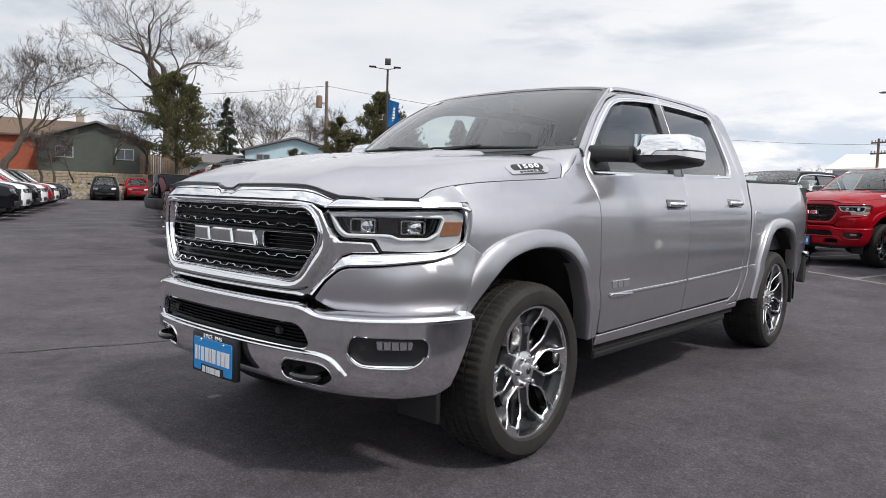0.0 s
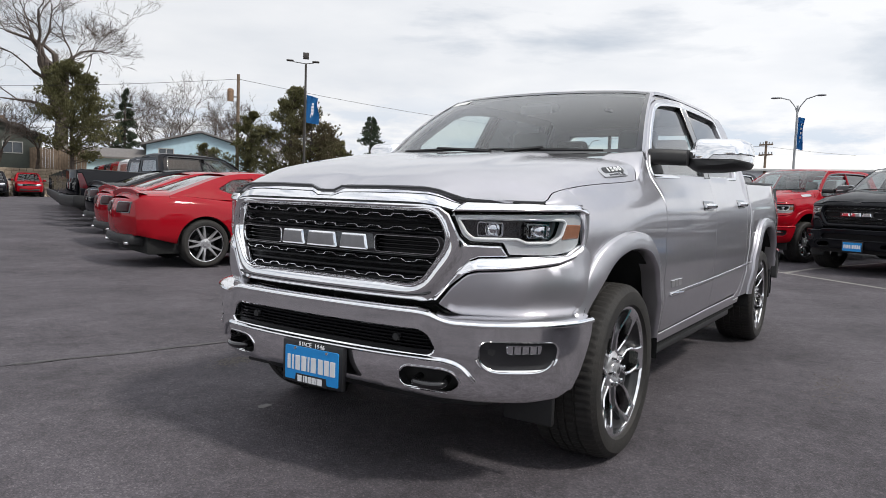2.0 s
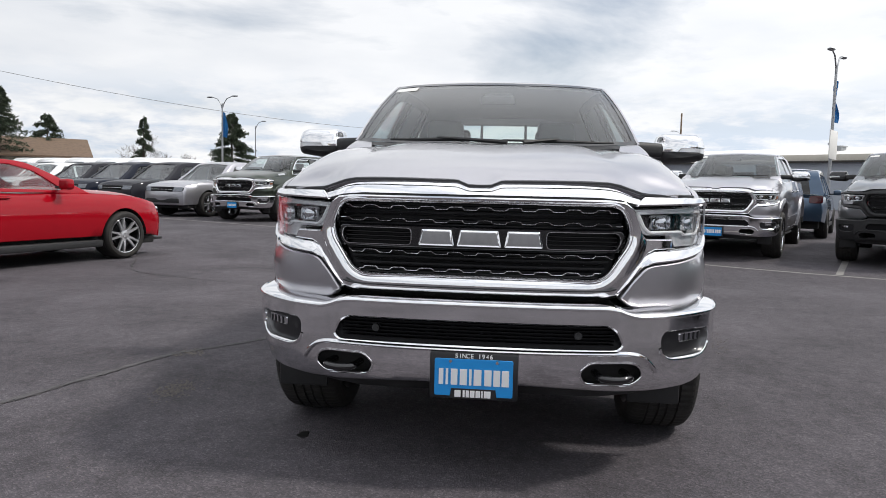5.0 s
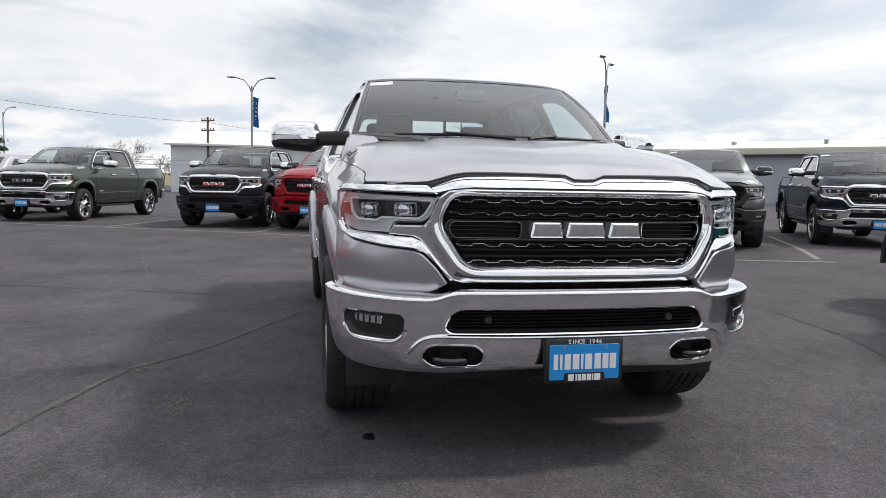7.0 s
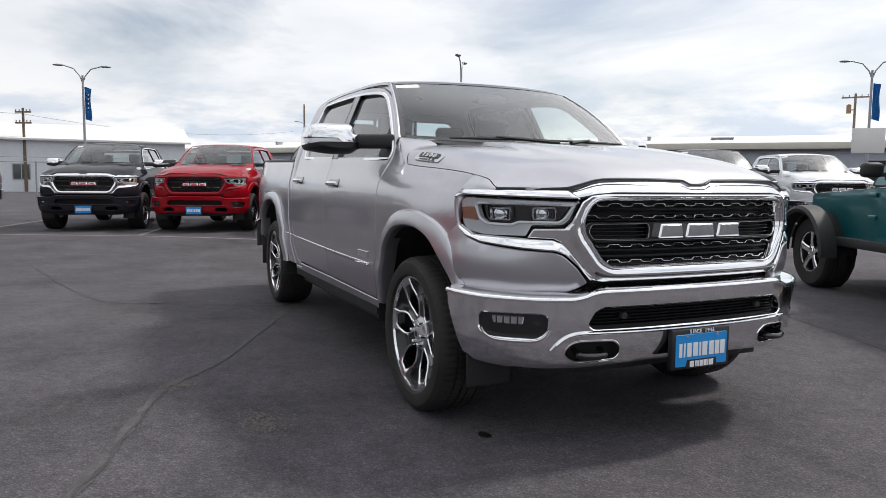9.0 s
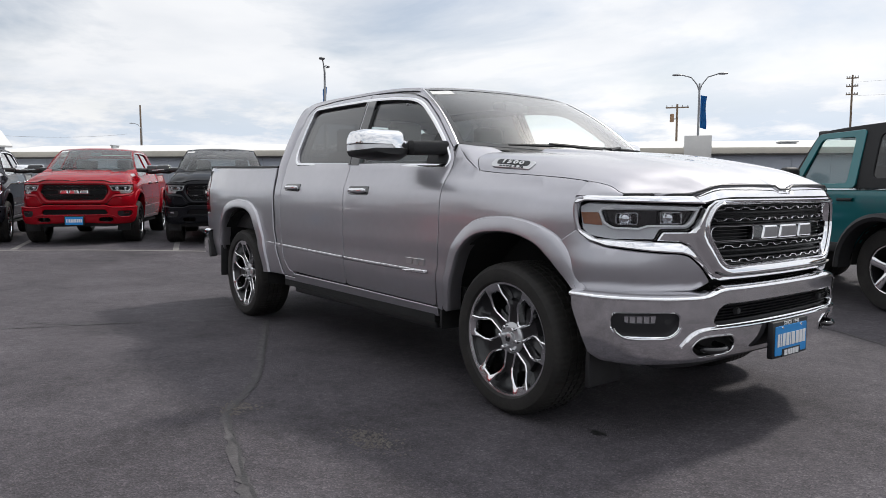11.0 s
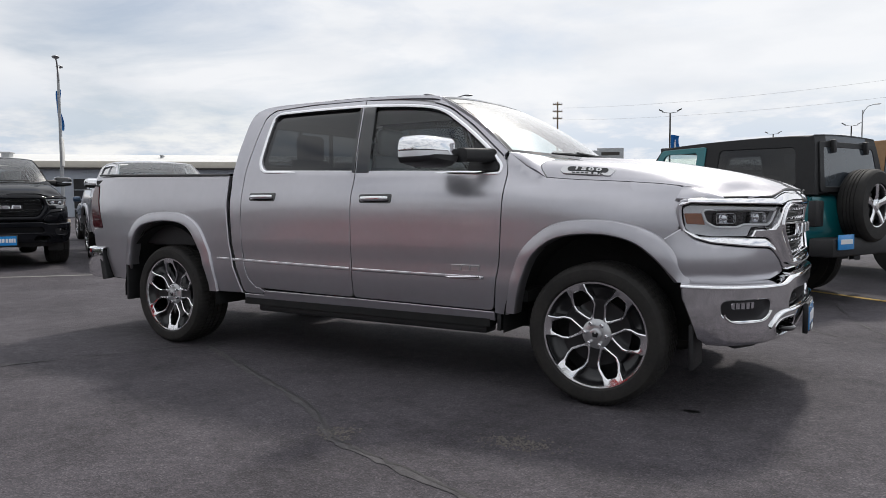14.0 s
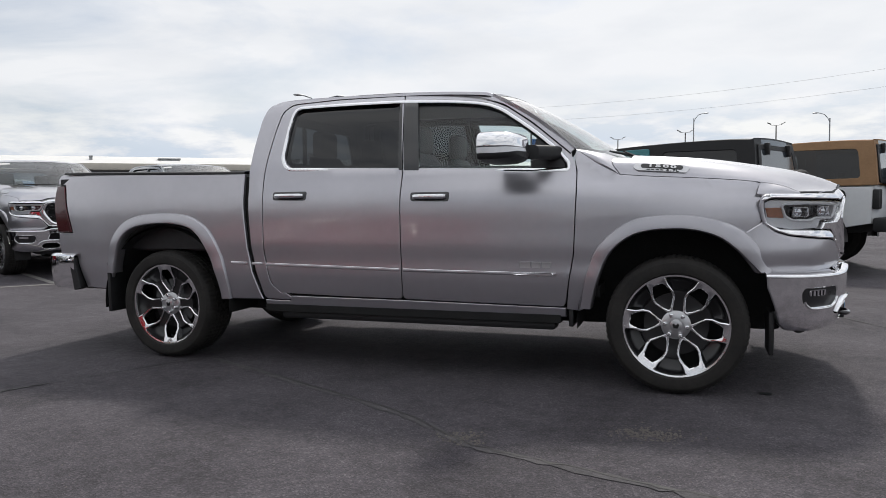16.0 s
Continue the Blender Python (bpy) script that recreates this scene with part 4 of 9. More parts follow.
    # -- greenhouse sides, pillars, glass
    dlo = rounded([(-0.640, 1.337), (-2.62, 1.393), (-2.675, 1.47), (-2.675, 1.72), (-2.655, 1.848), (-2.3, 1.853), (-1.80, 1.847), (-1.45, 1.828), (-1.232, 1.802), (-1.108, 1.760), (-0.90, 1.620), (-0.726, 1.480), (-0.640, 1.385)], [0.05, 0.07, 0.06, 0.15, 0.07, 0.2, 0.2, 0.2, 0.15, 0.15, 0.15, 0.15, 0.06], 6)
    for s in (1, -1):
        f = FN[s]
        part("door_seam", strip(lambda x, z, o, f=f: f(x, z, o - 0.024), seam_line, 0.05, 0.004), M_DARK, T)
        part("b_seam", strip(lambda x, z, o, f=f: f(x, z, o - 0.024), [(-1.728, 0.5), (-1.728, 0.70), (-1.735, 1.35), (-1.805, 1.890)], 0.04, 0.004), M_DARK, T)
        # bright surround
        part("window_surround", strip(lambda x, z, o, f=f: f(x, z, o - 0.002), dlo, 0.026, 0.010, closed=True), M_CHROME, T)
        part("window_liner", strip(lambda x, z, o, f=f: f(x, z, o - 0.050), dlo, 0.060, 0.012, closed=True), M_DASH, T)
        # gloss black B pillar
        part("b_pillar", panel(lambda x, z, o, f=f: f(x, z, o + 0.003), [(-1.618, 1.360), (-1.728, 1.363), (-1.798, 1.842), (-1.695, 1.836)], grid=0.08, thick=0.03), M_GLOSSBLACK, T)
        part("b_pillar", panel(lambda x, z, o, f=f: f(x, z, o + 0.003), [(-1.738, 1.364), (-1.764, 1.365), (-1.833, 1.842), (-1.810, 1.842)], grid=0.08, thick=0.03), M_GLOSSBLACK, T)
        front_glass = rounded([(-0.645, 1.342), (-1.63, 1.368), (-1.71, 1.836), (-1.45, 1.826), (-1.236, 1.800), (-1.112, 1.756), (-0.905, 1.616), (-0.730, 1.476), (-0.648, 1.384)], [0.03, 0.004, 0.004, 0.1, 0.1, 0.1, 0.1, 0.1, 0.05])
        rear_glass = rounded([(-1.75, 1.372), (-2.61, 1.394), (-2.670, 1.47), (-2.670, 1.72), (-2.650, 1.842), (-2.3, 1.849), (-1.82, 1.844)], [0.004, 0.06, 0.05, 0.1, 0.06, 0.2, 0.004])
        g1 = part("front_window", panel(lambda x, z, o, f=f: f(x, z, o - 0.020), front_glass, grid=0.09, thick=0.004, bev=0.001), M_SIDEGLASS, T)
        g2 = part("rear_window", panel(lambda x, z, o, f=f: f(x, z, o - 0.020), rear_glass, grid=0.09, thick=0.004, bev=0.001), M_PRIVACY, T, "dark privacy glass")
        for g in (g1, g2):
            g.visible_shadow = False
        # mirror
        arm = [(-0.735, 0.845), (-0.765, 0.915), (-0.815, 0.975), (-0.850, 1.02)]
        bmr = solid([[Vector((x + 0.050 * abs(math.cos(a)) ** 0.6 * math.copysign(1, math.cos(a)), s * y, 1.447 + 0.044 * abs(math.sin(a)) ** 0.6 * math.copysign(1, math.sin(a)))) for a in [2 * math.pi * (k + 0.5) / 16 for k in range(16)]] for x, y in arm])
        mir = part("side_mirror", bmr, M_TRIM, T)
        part("mirror_sail", panel(lambda x, z, o, f=f: f(x, z, o - 0.010), rounded([(-0.66, 1.352), (-0.88, 1.358), (-0.86, 1.555), (-0.735, 1.462), (-0.66, 1.380)], 0.02), grid=0.05, thick=0.02), M_TRIM, mir)

        def mirror_shell(outline, grow=1.0):
            # outline (y, z) seen from ahead, domed towards the front
            rings_m = []
            for x, k in ((-1.072, 0.985), (-1.066, 1.0), (-0.965, 1.0), (-0.925, 0.965), (-0.893, 0.90), (-0.868, 0.79), (-0.852, 0.62)):
                rings_m.append([Vector((x - 0.035 * smooth(1.10, 1.32, y) * (0.4 + 0.6 * k), s * (1.150 + (y - 1.150) * k * grow), 1.462 + (z - 1.462) * k * grow)) for y, z in outline])
            return solid(rings_m)
        cap = rounded([(0.972, 1.432), (0.969, 1.490), (1.010, 1.495), (1.028, 1.548), (1.055, 1.561), (1.258, 1.560), (1.300, 1.540), (1.316, 1.496), (1.318, 1.469), (1.146, 1.471), (1.106, 1.433)], [0.01, 0.012, 0.02, 0.02, 0.03, 0.03, 0.02, 0.02, 0.004, 0.01, 0.006])
        part("mirror_cap", mirror_shell(cap), M_CHROME, mir, "chrome mirror cap", sharp=50)
        part("turn_lamp", mirror_shell([(1.150, 1.467), (1.317, 1.465), (1.318, 1.430), (1.112, 1.432)], 0.996), M_LAMPTRAY, mir, "frosted clear turn lamp")
        low = rounded([(0.975, 1.428), (1.318, 1.427), (1.306, 1.396), (1.180, 1.376), (1.040, 1.371), (0.990, 1.402)], [0.006, 0.006, 0.02, 0.03, 0.02, 0.02])
        part("mirror_base", mirror_shell(low, 0.992), M_TRIM, mir, sharp=50)
        mg = rounded([(1.02, 1.40), (1.29, 1.41), (1.30, 1.52), (1.25, 1.545), (1.06, 1.545)], 0.02)
        part("mirror_glass", panel(lambda y, z, o, s=s: Vector((-1.078 - 0.035 * smooth(1.10, 1.32, y) - o, s * y, z)), mg, grid=0.1, thick=0.004, bev=0.001), M_CHROME, mir)

    # -- roof, windscreen, rear window
    roof_st = []
    for x, zc, ze, yw in ((-1.10, 1.888, 1.862, 0.686), (-1.25, 1.916, 1.880, 0.692), (-1.6, 1.946, 1.904, 0.684), (-2.1, 1.954, 1.914, 0.677), (-2.5, 1.955, 1.917, 0.675), (-2.75, 1.945, 1.911, 0.677), (-2.86, 1.915, 1.880, 0.690), (-2.912, 1.85, 1.815, 0.725)):
        row = []
        for k in range(21):
            t = -1 + 2 * k / 20
            xx = x - (0.075 * t * t if x > -1.2 else 0) + (0.03 * t * t if x < -2.6 else 0)
            row.append((xx, t * yw, zc + (ze - zc) * abs(t) ** 2.4))
        row = [(row[0][0], -yw - 0.010, ze - 0.020)] + row + [(row[-1][0], yw + 0.010, ze - 0.020)]
        roof_st.append([Vector(p) for p in row])
    cols = [spline([r[k] for r in roof_st], 5) for k in range(23)]
    b = skin([[c[i] for c in cols] for i in range(len(cols[0]))], flip=True)
    bmesh.ops.recalc_face_normals(b, faces=b.faces)
    if sum(q.normal.z for q in b.faces) < 0:
        bmesh.ops.reverse_faces(b, faces=b.faces[:])
    roof = part("roof", b, paint_mat, T)
    part("headliner", skin([[c[i] - Vector((0, 0, 0.03)) for c in cols] for i in range(len(cols[0]))]), M_LINER, T)
    part("antenna", solid([[Vector((-2.30 + dx * k, 0.025 * math.cos(a) * k, 1.905 + h + 0.0 * a)) + Vector((0.07 * math.sin(a) * k, 0, 0)) for a in [2 * math.pi * j / 12 for j in range(12)]] for k, h, dx in ((1.0, 0.0, 0), (0.8, 0.018, -0.02), (0.35, 0.04, -0.05))]), M_TRIM, T)
    lo_h, hi_h = spline(WS_LO, 5), spline(WS_HI, 5)
    lo = [Vector((p.x, -p.y, p.z)) for p in reversed(lo_h[1:])] + lo_h
    hi = [Vector((p.x, -p.y, p.z)) for p in reversed(hi_h[1:])] + hi_h
    rings = []
    for k in range(13):
        t = k / 12
        rings.append([a + (c - a) * t + Vector((0.022 * math.sin(math.pi * t), 0, 0.022 * math.sin(math.pi * t))) * 1.0 for a, c in zip(lo, hi)])
    b = skin(rings)
    bmesh.ops.recalc_face_normals(b, faces=b.faces)
    if sum(q.normal.z for q in b.faces) < 0:
        bmesh.ops.reverse_faces(b, faces=b.faces[:])
    ws = part("windscreen", b, M_GLASS, T)
    ws.visible_shadow = False
    # dark ceramic edge round the glass
    b = bmesh.new()
    inner = [[p.copy() for p in r] for r in rings]
    N = len(lo)

    def onglass(i, t):
        k = min(11, int(t * 12))
        q = t * 12 - k
        a = rings[k][i] + (rings[k + 1][i] - rings[k][i]) * q
        return a + Vector((0.002, 0, 0.002))
    skin([[onglass(i, 0.0) for i in range(N)], [onglass(i, 0.04) for i in range(N)]], bm=b)
    skin([[onglass(i, 0.955) for i in range(N)], [onglass(i, 1.0) for i in range(N)]], bm=b)
    for i0, i1 in ((0, 1), (N - 2, N - 1)):
        skin([[onglass(i, k / 12) for i in ((i0, i1))] for k in range(13)], bm=b)
    part("screen_edge", b, M_GLOSSBLACK, ws)
    st = [[onglass(i, t) + Vector((0.001, 0, 0.001)) for i in (1, 7)] for t in (0.850, 0.890, 0.930)]
    part("window_sticker", skin(st), M_PAPER, ws)
    part("sensor_pod", box(-1.15, -1.03, -0.10, 0.10, 1.760, 1.815, 0.02), M_DASH, T)
    # A-pillar outer faces between glass edge and frame
    for s in (1, -1):
        a = [Vector((r[-1].x, s * r[-1].y, r[-1].z)) for r in rings]
        rr = []
        for p in a:
            # matching point on the frame's outer border
            fz = lerp_list([(-1.20, 1.862), (-0.90, 1.690), (-0.60, 1.470), (-0.46, 1.40)], p.x)
            rr.append([p + Vector((0, 0, 0.006)), p + Vector((0.004, s * 0.012, 0.004)), Vector((p.x, s * (body_y(p.x, fz) + 0.0), fz))])
        b = skin(rr)
        bmesh.ops.recalc_face_normals(b, faces=b.faces)
        if sum(q.normal.x + q.normal.z for q in b.faces) < 0:
            bmesh.ops.reverse_faces(b, faces=b.faces[:])
        part("a_pillar", b, paint_mat, T)
    # cowl and wipers
    b = skin([[p + Vector((0, 0, 0.0)) for p in lo], [p + Vector((0.10, 0, -0.025)) for p in lo]])
    bmesh.ops.recalc_face_normals(b, faces=b.faces)
    part("cowl", b, M_TRIM, T)
    for ya, yb, xa, xb in ((-0.60, -0.04, -0.43, -0.345), (0.05, 0.68, -0.34, -0.46)):
        w = part("wiper", tube([(xa + 0.01, ya, 1.462), ((xa + xb) / 2 + 0.03, (ya + yb) / 2, 1.462), (xb + 0.01, yb, 1.462)], [0.006, 0.011, 0.006], 6), M_TRIM, T)
        part("wiper_arm", tube([((xa + xb) / 2 + 0.03, (ya + yb) / 2, 1.474), (xb + 0.06 if ya < 0 else xa + 0.05, (yb if ya < 0 else ya) + 0.12, 1.448)], [0.008, 0.014], 6), M_TRIM, w)
    # rear wall of the cab
    b = panel(lambda y, z, o: Vector((-2.895 - 0.025 * (1.83 - z) / 0.45 - o, y, z)), [(-0.71, 1.83), (0.71, 1.83), (0.90, 1.38), (-0.90, 1.38)], [rounded([(-0.56, 1.76), (0.56, 1.76), (0.68, 1.47), (-0.68, 1.47)], 0.05)], grid=0.12, thick=0.03)
    part("cab_back", b, paint_mat, T)
    rg = part("back_glass", panel(lambda y, z, o: Vector((-2.885 - 0.025 * (1.83 - z) / 0.45 - o, y, z)), [(-0.57, 1.77), (0.57, 1.77), (0.69, 1.46), (-0.69, 1.46)], grid=0.2, thick=0.004, bev=0.001), M_SIDEGLASS, T)
    rg.visible_shadow = False
    for y in (-0.2, 0.2):
        part("back_glass_bar", box(-2.91, -2.88, y - 0.012, y + 0.012, 1.46, 1.77, 0.003, m=None), M_TRIM, T)
    b = box(-2.92, -2.86, -0.92, 0.92, 0.6, 1.38)
    part("cab_wall", b, M_DARK, T)

    # -- cab interior
    part("cab_floor", box(-2.85, -0.45, -0.9, 0.9, 0.55, 0.62), M_DARK, T)
    dash = [[Vector((x, y, z)) for y in (-0.86, -0.5, 0, 0.5, 0.86)] for x, z in ((-0.42, 1.30), (-0.50, 1.36), (-0.75, 1.345), (-0.92, 1.30), (-0.95, 1.05), (-0.80, 0.8))]
    b = skin(dash)
    bmesh.ops.recalc_face_normals(b, faces=b.faces)
    part("dashboard", b, M_DASH, T)
    sw = []
    for k in range(25):
        a = 2 * math.pi * k / 24
        sw.append(Vector((-1.08 + 0.07 * math.sin(a) * 1.0, 0.42 + 0.185 * math.cos(a), 1.27 + 0.17 * math.sin(a))))
    b = tube(sw, 0.016, 8)
    box(-1.07, -1.00, 0.36, 0.48, 1.22, 1.32, 0.02, b)
    box(-1.075, -1.055, 0.25, 0.60, 1.255, 1.285, 0.008, b)
    part("steering_wheel", b, M_DASH, T)
    for sy in (-0.42, 0.42):
        for sx in (-1.55, -2.35):
            rings = []
            for z, d, w, o in ((1.00, 0.075, 0.25, 0.0), (1.25, 0.085, 0.26, -0.05), (1.42, 0.075, 0.24, -0.11), (1.50, 0.05, 0.20, -0.14)):
                rings.append([Vector((sx + o - 0.1 + d * math.cos(a), sy + w * (abs(math.sin(a)) ** 0.6) * (1 if math.sin(a) >= 0 else -1), z)) for a in [2 * math.pi * k / 16 for k in range(16)]])
            seat = part("seat", solid(rings), M_SEAT, T)
            part("cushion", box(sx - 0.1, sx + 0.42, sy - 0.26, sy + 0.26, 0.84, 1.02, 0.05), M_SEAT, seat)
            part("headrest", box(sx - 0.285, sx - 0.19, sy - 0.14, sy + 0.14, 1.50 + (0 if sx > -2 else -0.02), 1.70, 0.045, seg=3), M_SEAT, seat)
    part("interior_mirror", box(-1.02, -0.99, -0.11, 0.11, 1.735, 1.79, 0.012), M_DASH, T)

    # -- bed
    # unseen dark pan, added to block light under the truck and deepen its shadow
    part("underbody", box(-4.30, 0.60, -0.60, 0.60, 0.34, 0.44, 0.03), M_DARK, T)
    part("bed_floor", box(-4.76, -2.97, -0.80, 0.80, 0.80, 0.84), M_TRIM, T)
    for s in (1, -1):
        part("bed_wall", box(-4.76, -2.97, s * 0.84 - 0.04, s * 0.86 + 0.04, 0.82, 1.375), M_TRIM, T)
        b = skin([[Vector((x, s * (body_y(x, 1.38) + o), z + 0.0228 * (-2.962 - x))) for o, z in ((0.0, 1.371), (-0.002, 1.384), (-0.02, 1.390), (-0.09, 1.390), (-0.10, 1.36))] for x in [-2.965 - 1.765 * k / 12 for k in range(13)]])
        bmesh.ops.recalc_face_normals(b, faces=b.faces)
        if sum(q.normal.z for q in b.faces) < 0:
            bmesh.ops.reverse_faces(b, faces=b.faces[:])
        part("bed_rail_cap", b, M_TRIM, T)
    part("bed_front", box(-3.00, -2.966, -0.93, 0.93, 0.55, 1.372), paint_mat, T)
    part("tailgate", box(-4.825, -4.745, -0.80, 0.80, 0.78, 1.405, 0.02), paint_mat, T)
    for s in (1, -1):
        f = FN[s]
        b = panel(lambda x, z, o, f=f: f(x, z, o + 0.004), rounded([(-4.586, 0.950), (-4.688, 1.25), (-4.712, 1.318), (-4.806, 1.322), (-4.812, 1.24), (-4.795, 1.12), (-4.760, 0.952)], [0.02, 0.02, 0.01, 0.01, 0.05, 0.1, 0.02]), grid=0.05, thick=0.03)
        tl = part("tail_lamp", b, M_TAIL, T)
        part("lamp_return", box(-4.800, -4.765, s * 0.80 - 0.03 + s * 0.05, s * 0.80 + 0.03 + s * 0.08, 0.96, 1.30, 0.01), M_TAIL, tl)
    prof = [(-0.045, 0.780), (-0.012, 0.776), (0.006, 0.762), (0.012, 0.72), (0.004, 0.60), (-0.006, 0.53), (-0.03, 0.505), (-0.06, 0.495)]
    plan = [(-4.54, 0.985), (-4.69, 0.98), (-4.82, 0.945), (-4.90, 0.86), (-4.92, 0.60), (-4.92, 0)]
    plan = plan + [(x, -y) for x, y in reversed(plan[:-1])]
    rr = []
    for i, (x, y) in enumerate(plan):
        n = Vector((x + 4.34, y * 0.6, 0)).normalized()
        rr.append([Vector((x, y, z)) + n * o for o, z in prof])
    b = skin(rr)
    bmesh.ops.recalc_face_normals(b, faces=b.faces)
    if sum((q.normal.x * (q.calc_center_median().x + 4.34) + q.normal.y * q.calc_center_median().y) for q in b.faces) < 0:
        bmesh.ops.reverse_faces(b, faces=b.faces[:])
    rbump = part("rear_bumper", b, M_CHROME, T)
    part("bumper_step", box(-4.88, -4.54, -0.90, 0.90, 0.745, 0.775, 0.01), M_TRIM, rbump)
    for s in (1, -1):
        part("bumper_end", panel(lambda x, z, o, s=s: Vector((x, s * (0.992 + o), z)), rounded([(-4.487, 0.505), (-4.548, 0.750), (-4.585, 0.768), (-4.60, 0.74), (-4.555, 0.490)], 0.008), grid=0.06, thick=0.06, bev=0.005), M_TRIM, rbump)

    # -- underbody, frame, steps
    part("chassis", box(-4.45, 0.75, -0.55, 0.55, 0.36, 0.62, 0.03), M_DARK, T)
    part("axle", tube([(-WB, -0.9, 0.405), (-WB, 0.9, 0.405)], 0.06, 10), M_DARK, T)
    part("front_axle", tube([(0, -0.9, 0.405), (0, 0.9, 0.405)], 0.05, 10), M_DARK, T)
    for s in (1, -1):
        b = box(-2.70, -0.72, s * 0.85 - 0.07, s * 0.85 + 0.07, 0.335, 0.39, 0.02)
        part("side_step", b, M_TRIM, T)
        # dark box tucked under the rocker, standing in for the sill's shade
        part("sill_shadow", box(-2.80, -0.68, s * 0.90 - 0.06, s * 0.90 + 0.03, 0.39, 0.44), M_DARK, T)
        # shock tower visible in the front well
        part("knuckle", box(-0.12, 0.12, s * 0.72 - 0.05, s * 0.72 + 0.05, 0.25, 0.75, 0.03), M_DARK, T)

    # -- wheels
    for x in (0.0, -WB):
        for s in (1, -1):
            wheel(T, s * (1.003 if x == 0.0 else 0.975), x, 0.407, 0.285, 0.300, "hero", s, turn={(0, 1): 57.0, (0, -1): 66.5, (1, 1): 80.0, (1, -1): 87.0}[(0 if x == 0.0 else 1, s)])

    # -- front end: shared black backing
    back = mirror2([(0, 0.76), (0.55, 0.76), (0.90, 0.80), (1.15, 0.82), (1.15, 1.15), (0.66, 1.165), (0.5, 1.19), (0, 1.20)])
    part("nose_backing", panel(lambda u, z, o: FRONT(u, z, o - 0.055), back, grid=0.08, thick=0.01), M_DARK, T)
    # bright brow under the hood edge with the centre V
    zt_l = [(0, 1.193), (0.045, 1.194), (0.085, 1.211), (0.30, 1.214), (0.50, 1.213), (0.545, 1.206), (0.600, 1.190), (0.640, 1.179), (0.662, 1.172)]
    zb_l = [(0, 1.164), (0.46, 1.164), (0.545, 1.156), (0.600, 1.142), (0.662, 1.138)]
    rows_b = []
    for i in range(133):
        u = -0.662 + 1.324 * i / 132
        zt, zb = lerp_list(zt_l, abs(u)), lerp_list(zb_l, abs(u))
        row = [FRONT(u, zb - 0.004, -0.03), FRONT(u, zb - 0.002, 0.004)]
        for k in range(8):
            c = k / 7
            row.append(FRONT(u, zb + (zt - zb) * c, 0.016 + 0.004 * math.sin(math.pi * c) - 0.040 * c))
        row.append(FRONT(u, zt + 0.001, -0.045))
        rows_b.append(row)
    bb = skin(rows_b)
    bmesh.ops.recalc_face_normals(bb, faces=bb.faces)
    if sum(q.normal.x for q in bb.faces) < 0:
        bmesh.ops.reverse_faces(bb, faces=bb.faces[:])
    part("grille_brow", bb, M_CHROME, T, "chrome brow with a centre notch", sharp=60)
    gap = [(u, z + 0.005) for u, z in zt_l] + [(0.72, 1.1765), (0.85, 1.1765), (0.98, 1.1765)]
    part("hood_gap", strip(lambda u, z, o: FRONT(u, z, o - 0.004), [(-u, z) for u, z in reversed(gap[1:])] + gap, 0.011, 0.005, n=3), M_INKBLACK, T)
    part("brow_gap", strip(lambda u, z, o: FRONT(u, z, o + 0.012), [(-0.60, 1.137), (-0.55, 1.150), (-0.47, 1.1595), (0, 1.1595), (0.47, 1.1595), (0.55, 1.150), (0.60, 1.137)], 0.009, 0.006, n=3), M_INKBLACK, T)
    opening = rounded([(0.550, 1.134), (-0.550, 1.134), (-0.604, 1.015), (-0.488, 0.840), (0.488, 0.840), (0.604, 1.015)], [0.05, 0.05, 0.06, 0.06, 0.06, 0.06], 5)
    frame = mirror2([(0, 0.777), (0.50, 0.777), (0.548, 0.788), (0.588, 0.842), (0.640, 0.905), (0.680, 0.948), (0.715, 0.962), (0.824, 0.966), (0.798, 1.004), (0.668, 1.006), (0.636, 1.036), (0.596, 1.122), (0.560, 1.148), (0.50, 1.155), (0, 1.155)])

    open_pts = dense([Vector(p) for p in opening], 0.006)

    def grille_fn(u, z, o):
        # the frame crowns outwards half way between its rims
        d = min((Vector((u, z)) - q).length for q in open_pts)
        return FRONT(u, z, o + 0.010 + 0.016 * math.sin(math.pi * min(1.0, d / 0.064)))
    gf = part("grille_frame", panel(grille_fn, frame, [opening], grid=0.016, thick=0.06, bev=0.006), M_CHROME, T, "chrome grille surround")
    part("frame_inner_line", strip(lambda u, z, o: FRONT(u, z, o + 0.016), opening, 0.014, 0.012, closed=True), M_CHROME, gf)
    part("frame_groove", strip(lambda u, z, o: FRONT(u, z, o + 0.019), spline([(-0.535, 0.812), (-0.45, 0.803), (0, 0.801), (0.45, 0.803), (0.535, 0.812)], 8), 0.009, 0.012), M_INKBLACK, gf)
    gr = part("grille", panel(lambda u, z, o: FRONT(u, z, o - 0.045), rounded([(0.57, 1.15), (-0.57, 1.15), (-0.625, 1.015), (-0.51, 0.82), (0.51, 0.82), (0.625, 1.015)], 0.03), grid=0.1, thick=0.005), M_GRILLE, T)

    def half_width(z):
        return lerp_list([(0.840, 0.48), (1.015, 0.60), (1.134, 0.545)], z) - 0.012
    for z, wav, mat in ((1.109, True, M_CHROME), (1.090, False, M_GLOSSBLACK), (1.078, False, M_RIMGREY), (1.057, True, M_CHROME), (1.041, False, M_GLOSSBLACK), (0.948, False, M_GLOSSBLACK), (0.932, True, M_CHROME), (0.912, False, M_GLOSSBLACK), (0.900, False, M_RIMGREY), (0.886, False, M_GLOSSBLACK), (0.864, True, M_CHROME), (0.851, False, M_GLOSSBLACK)):
        hw = half_width(z)
        pts = []
        n = 120
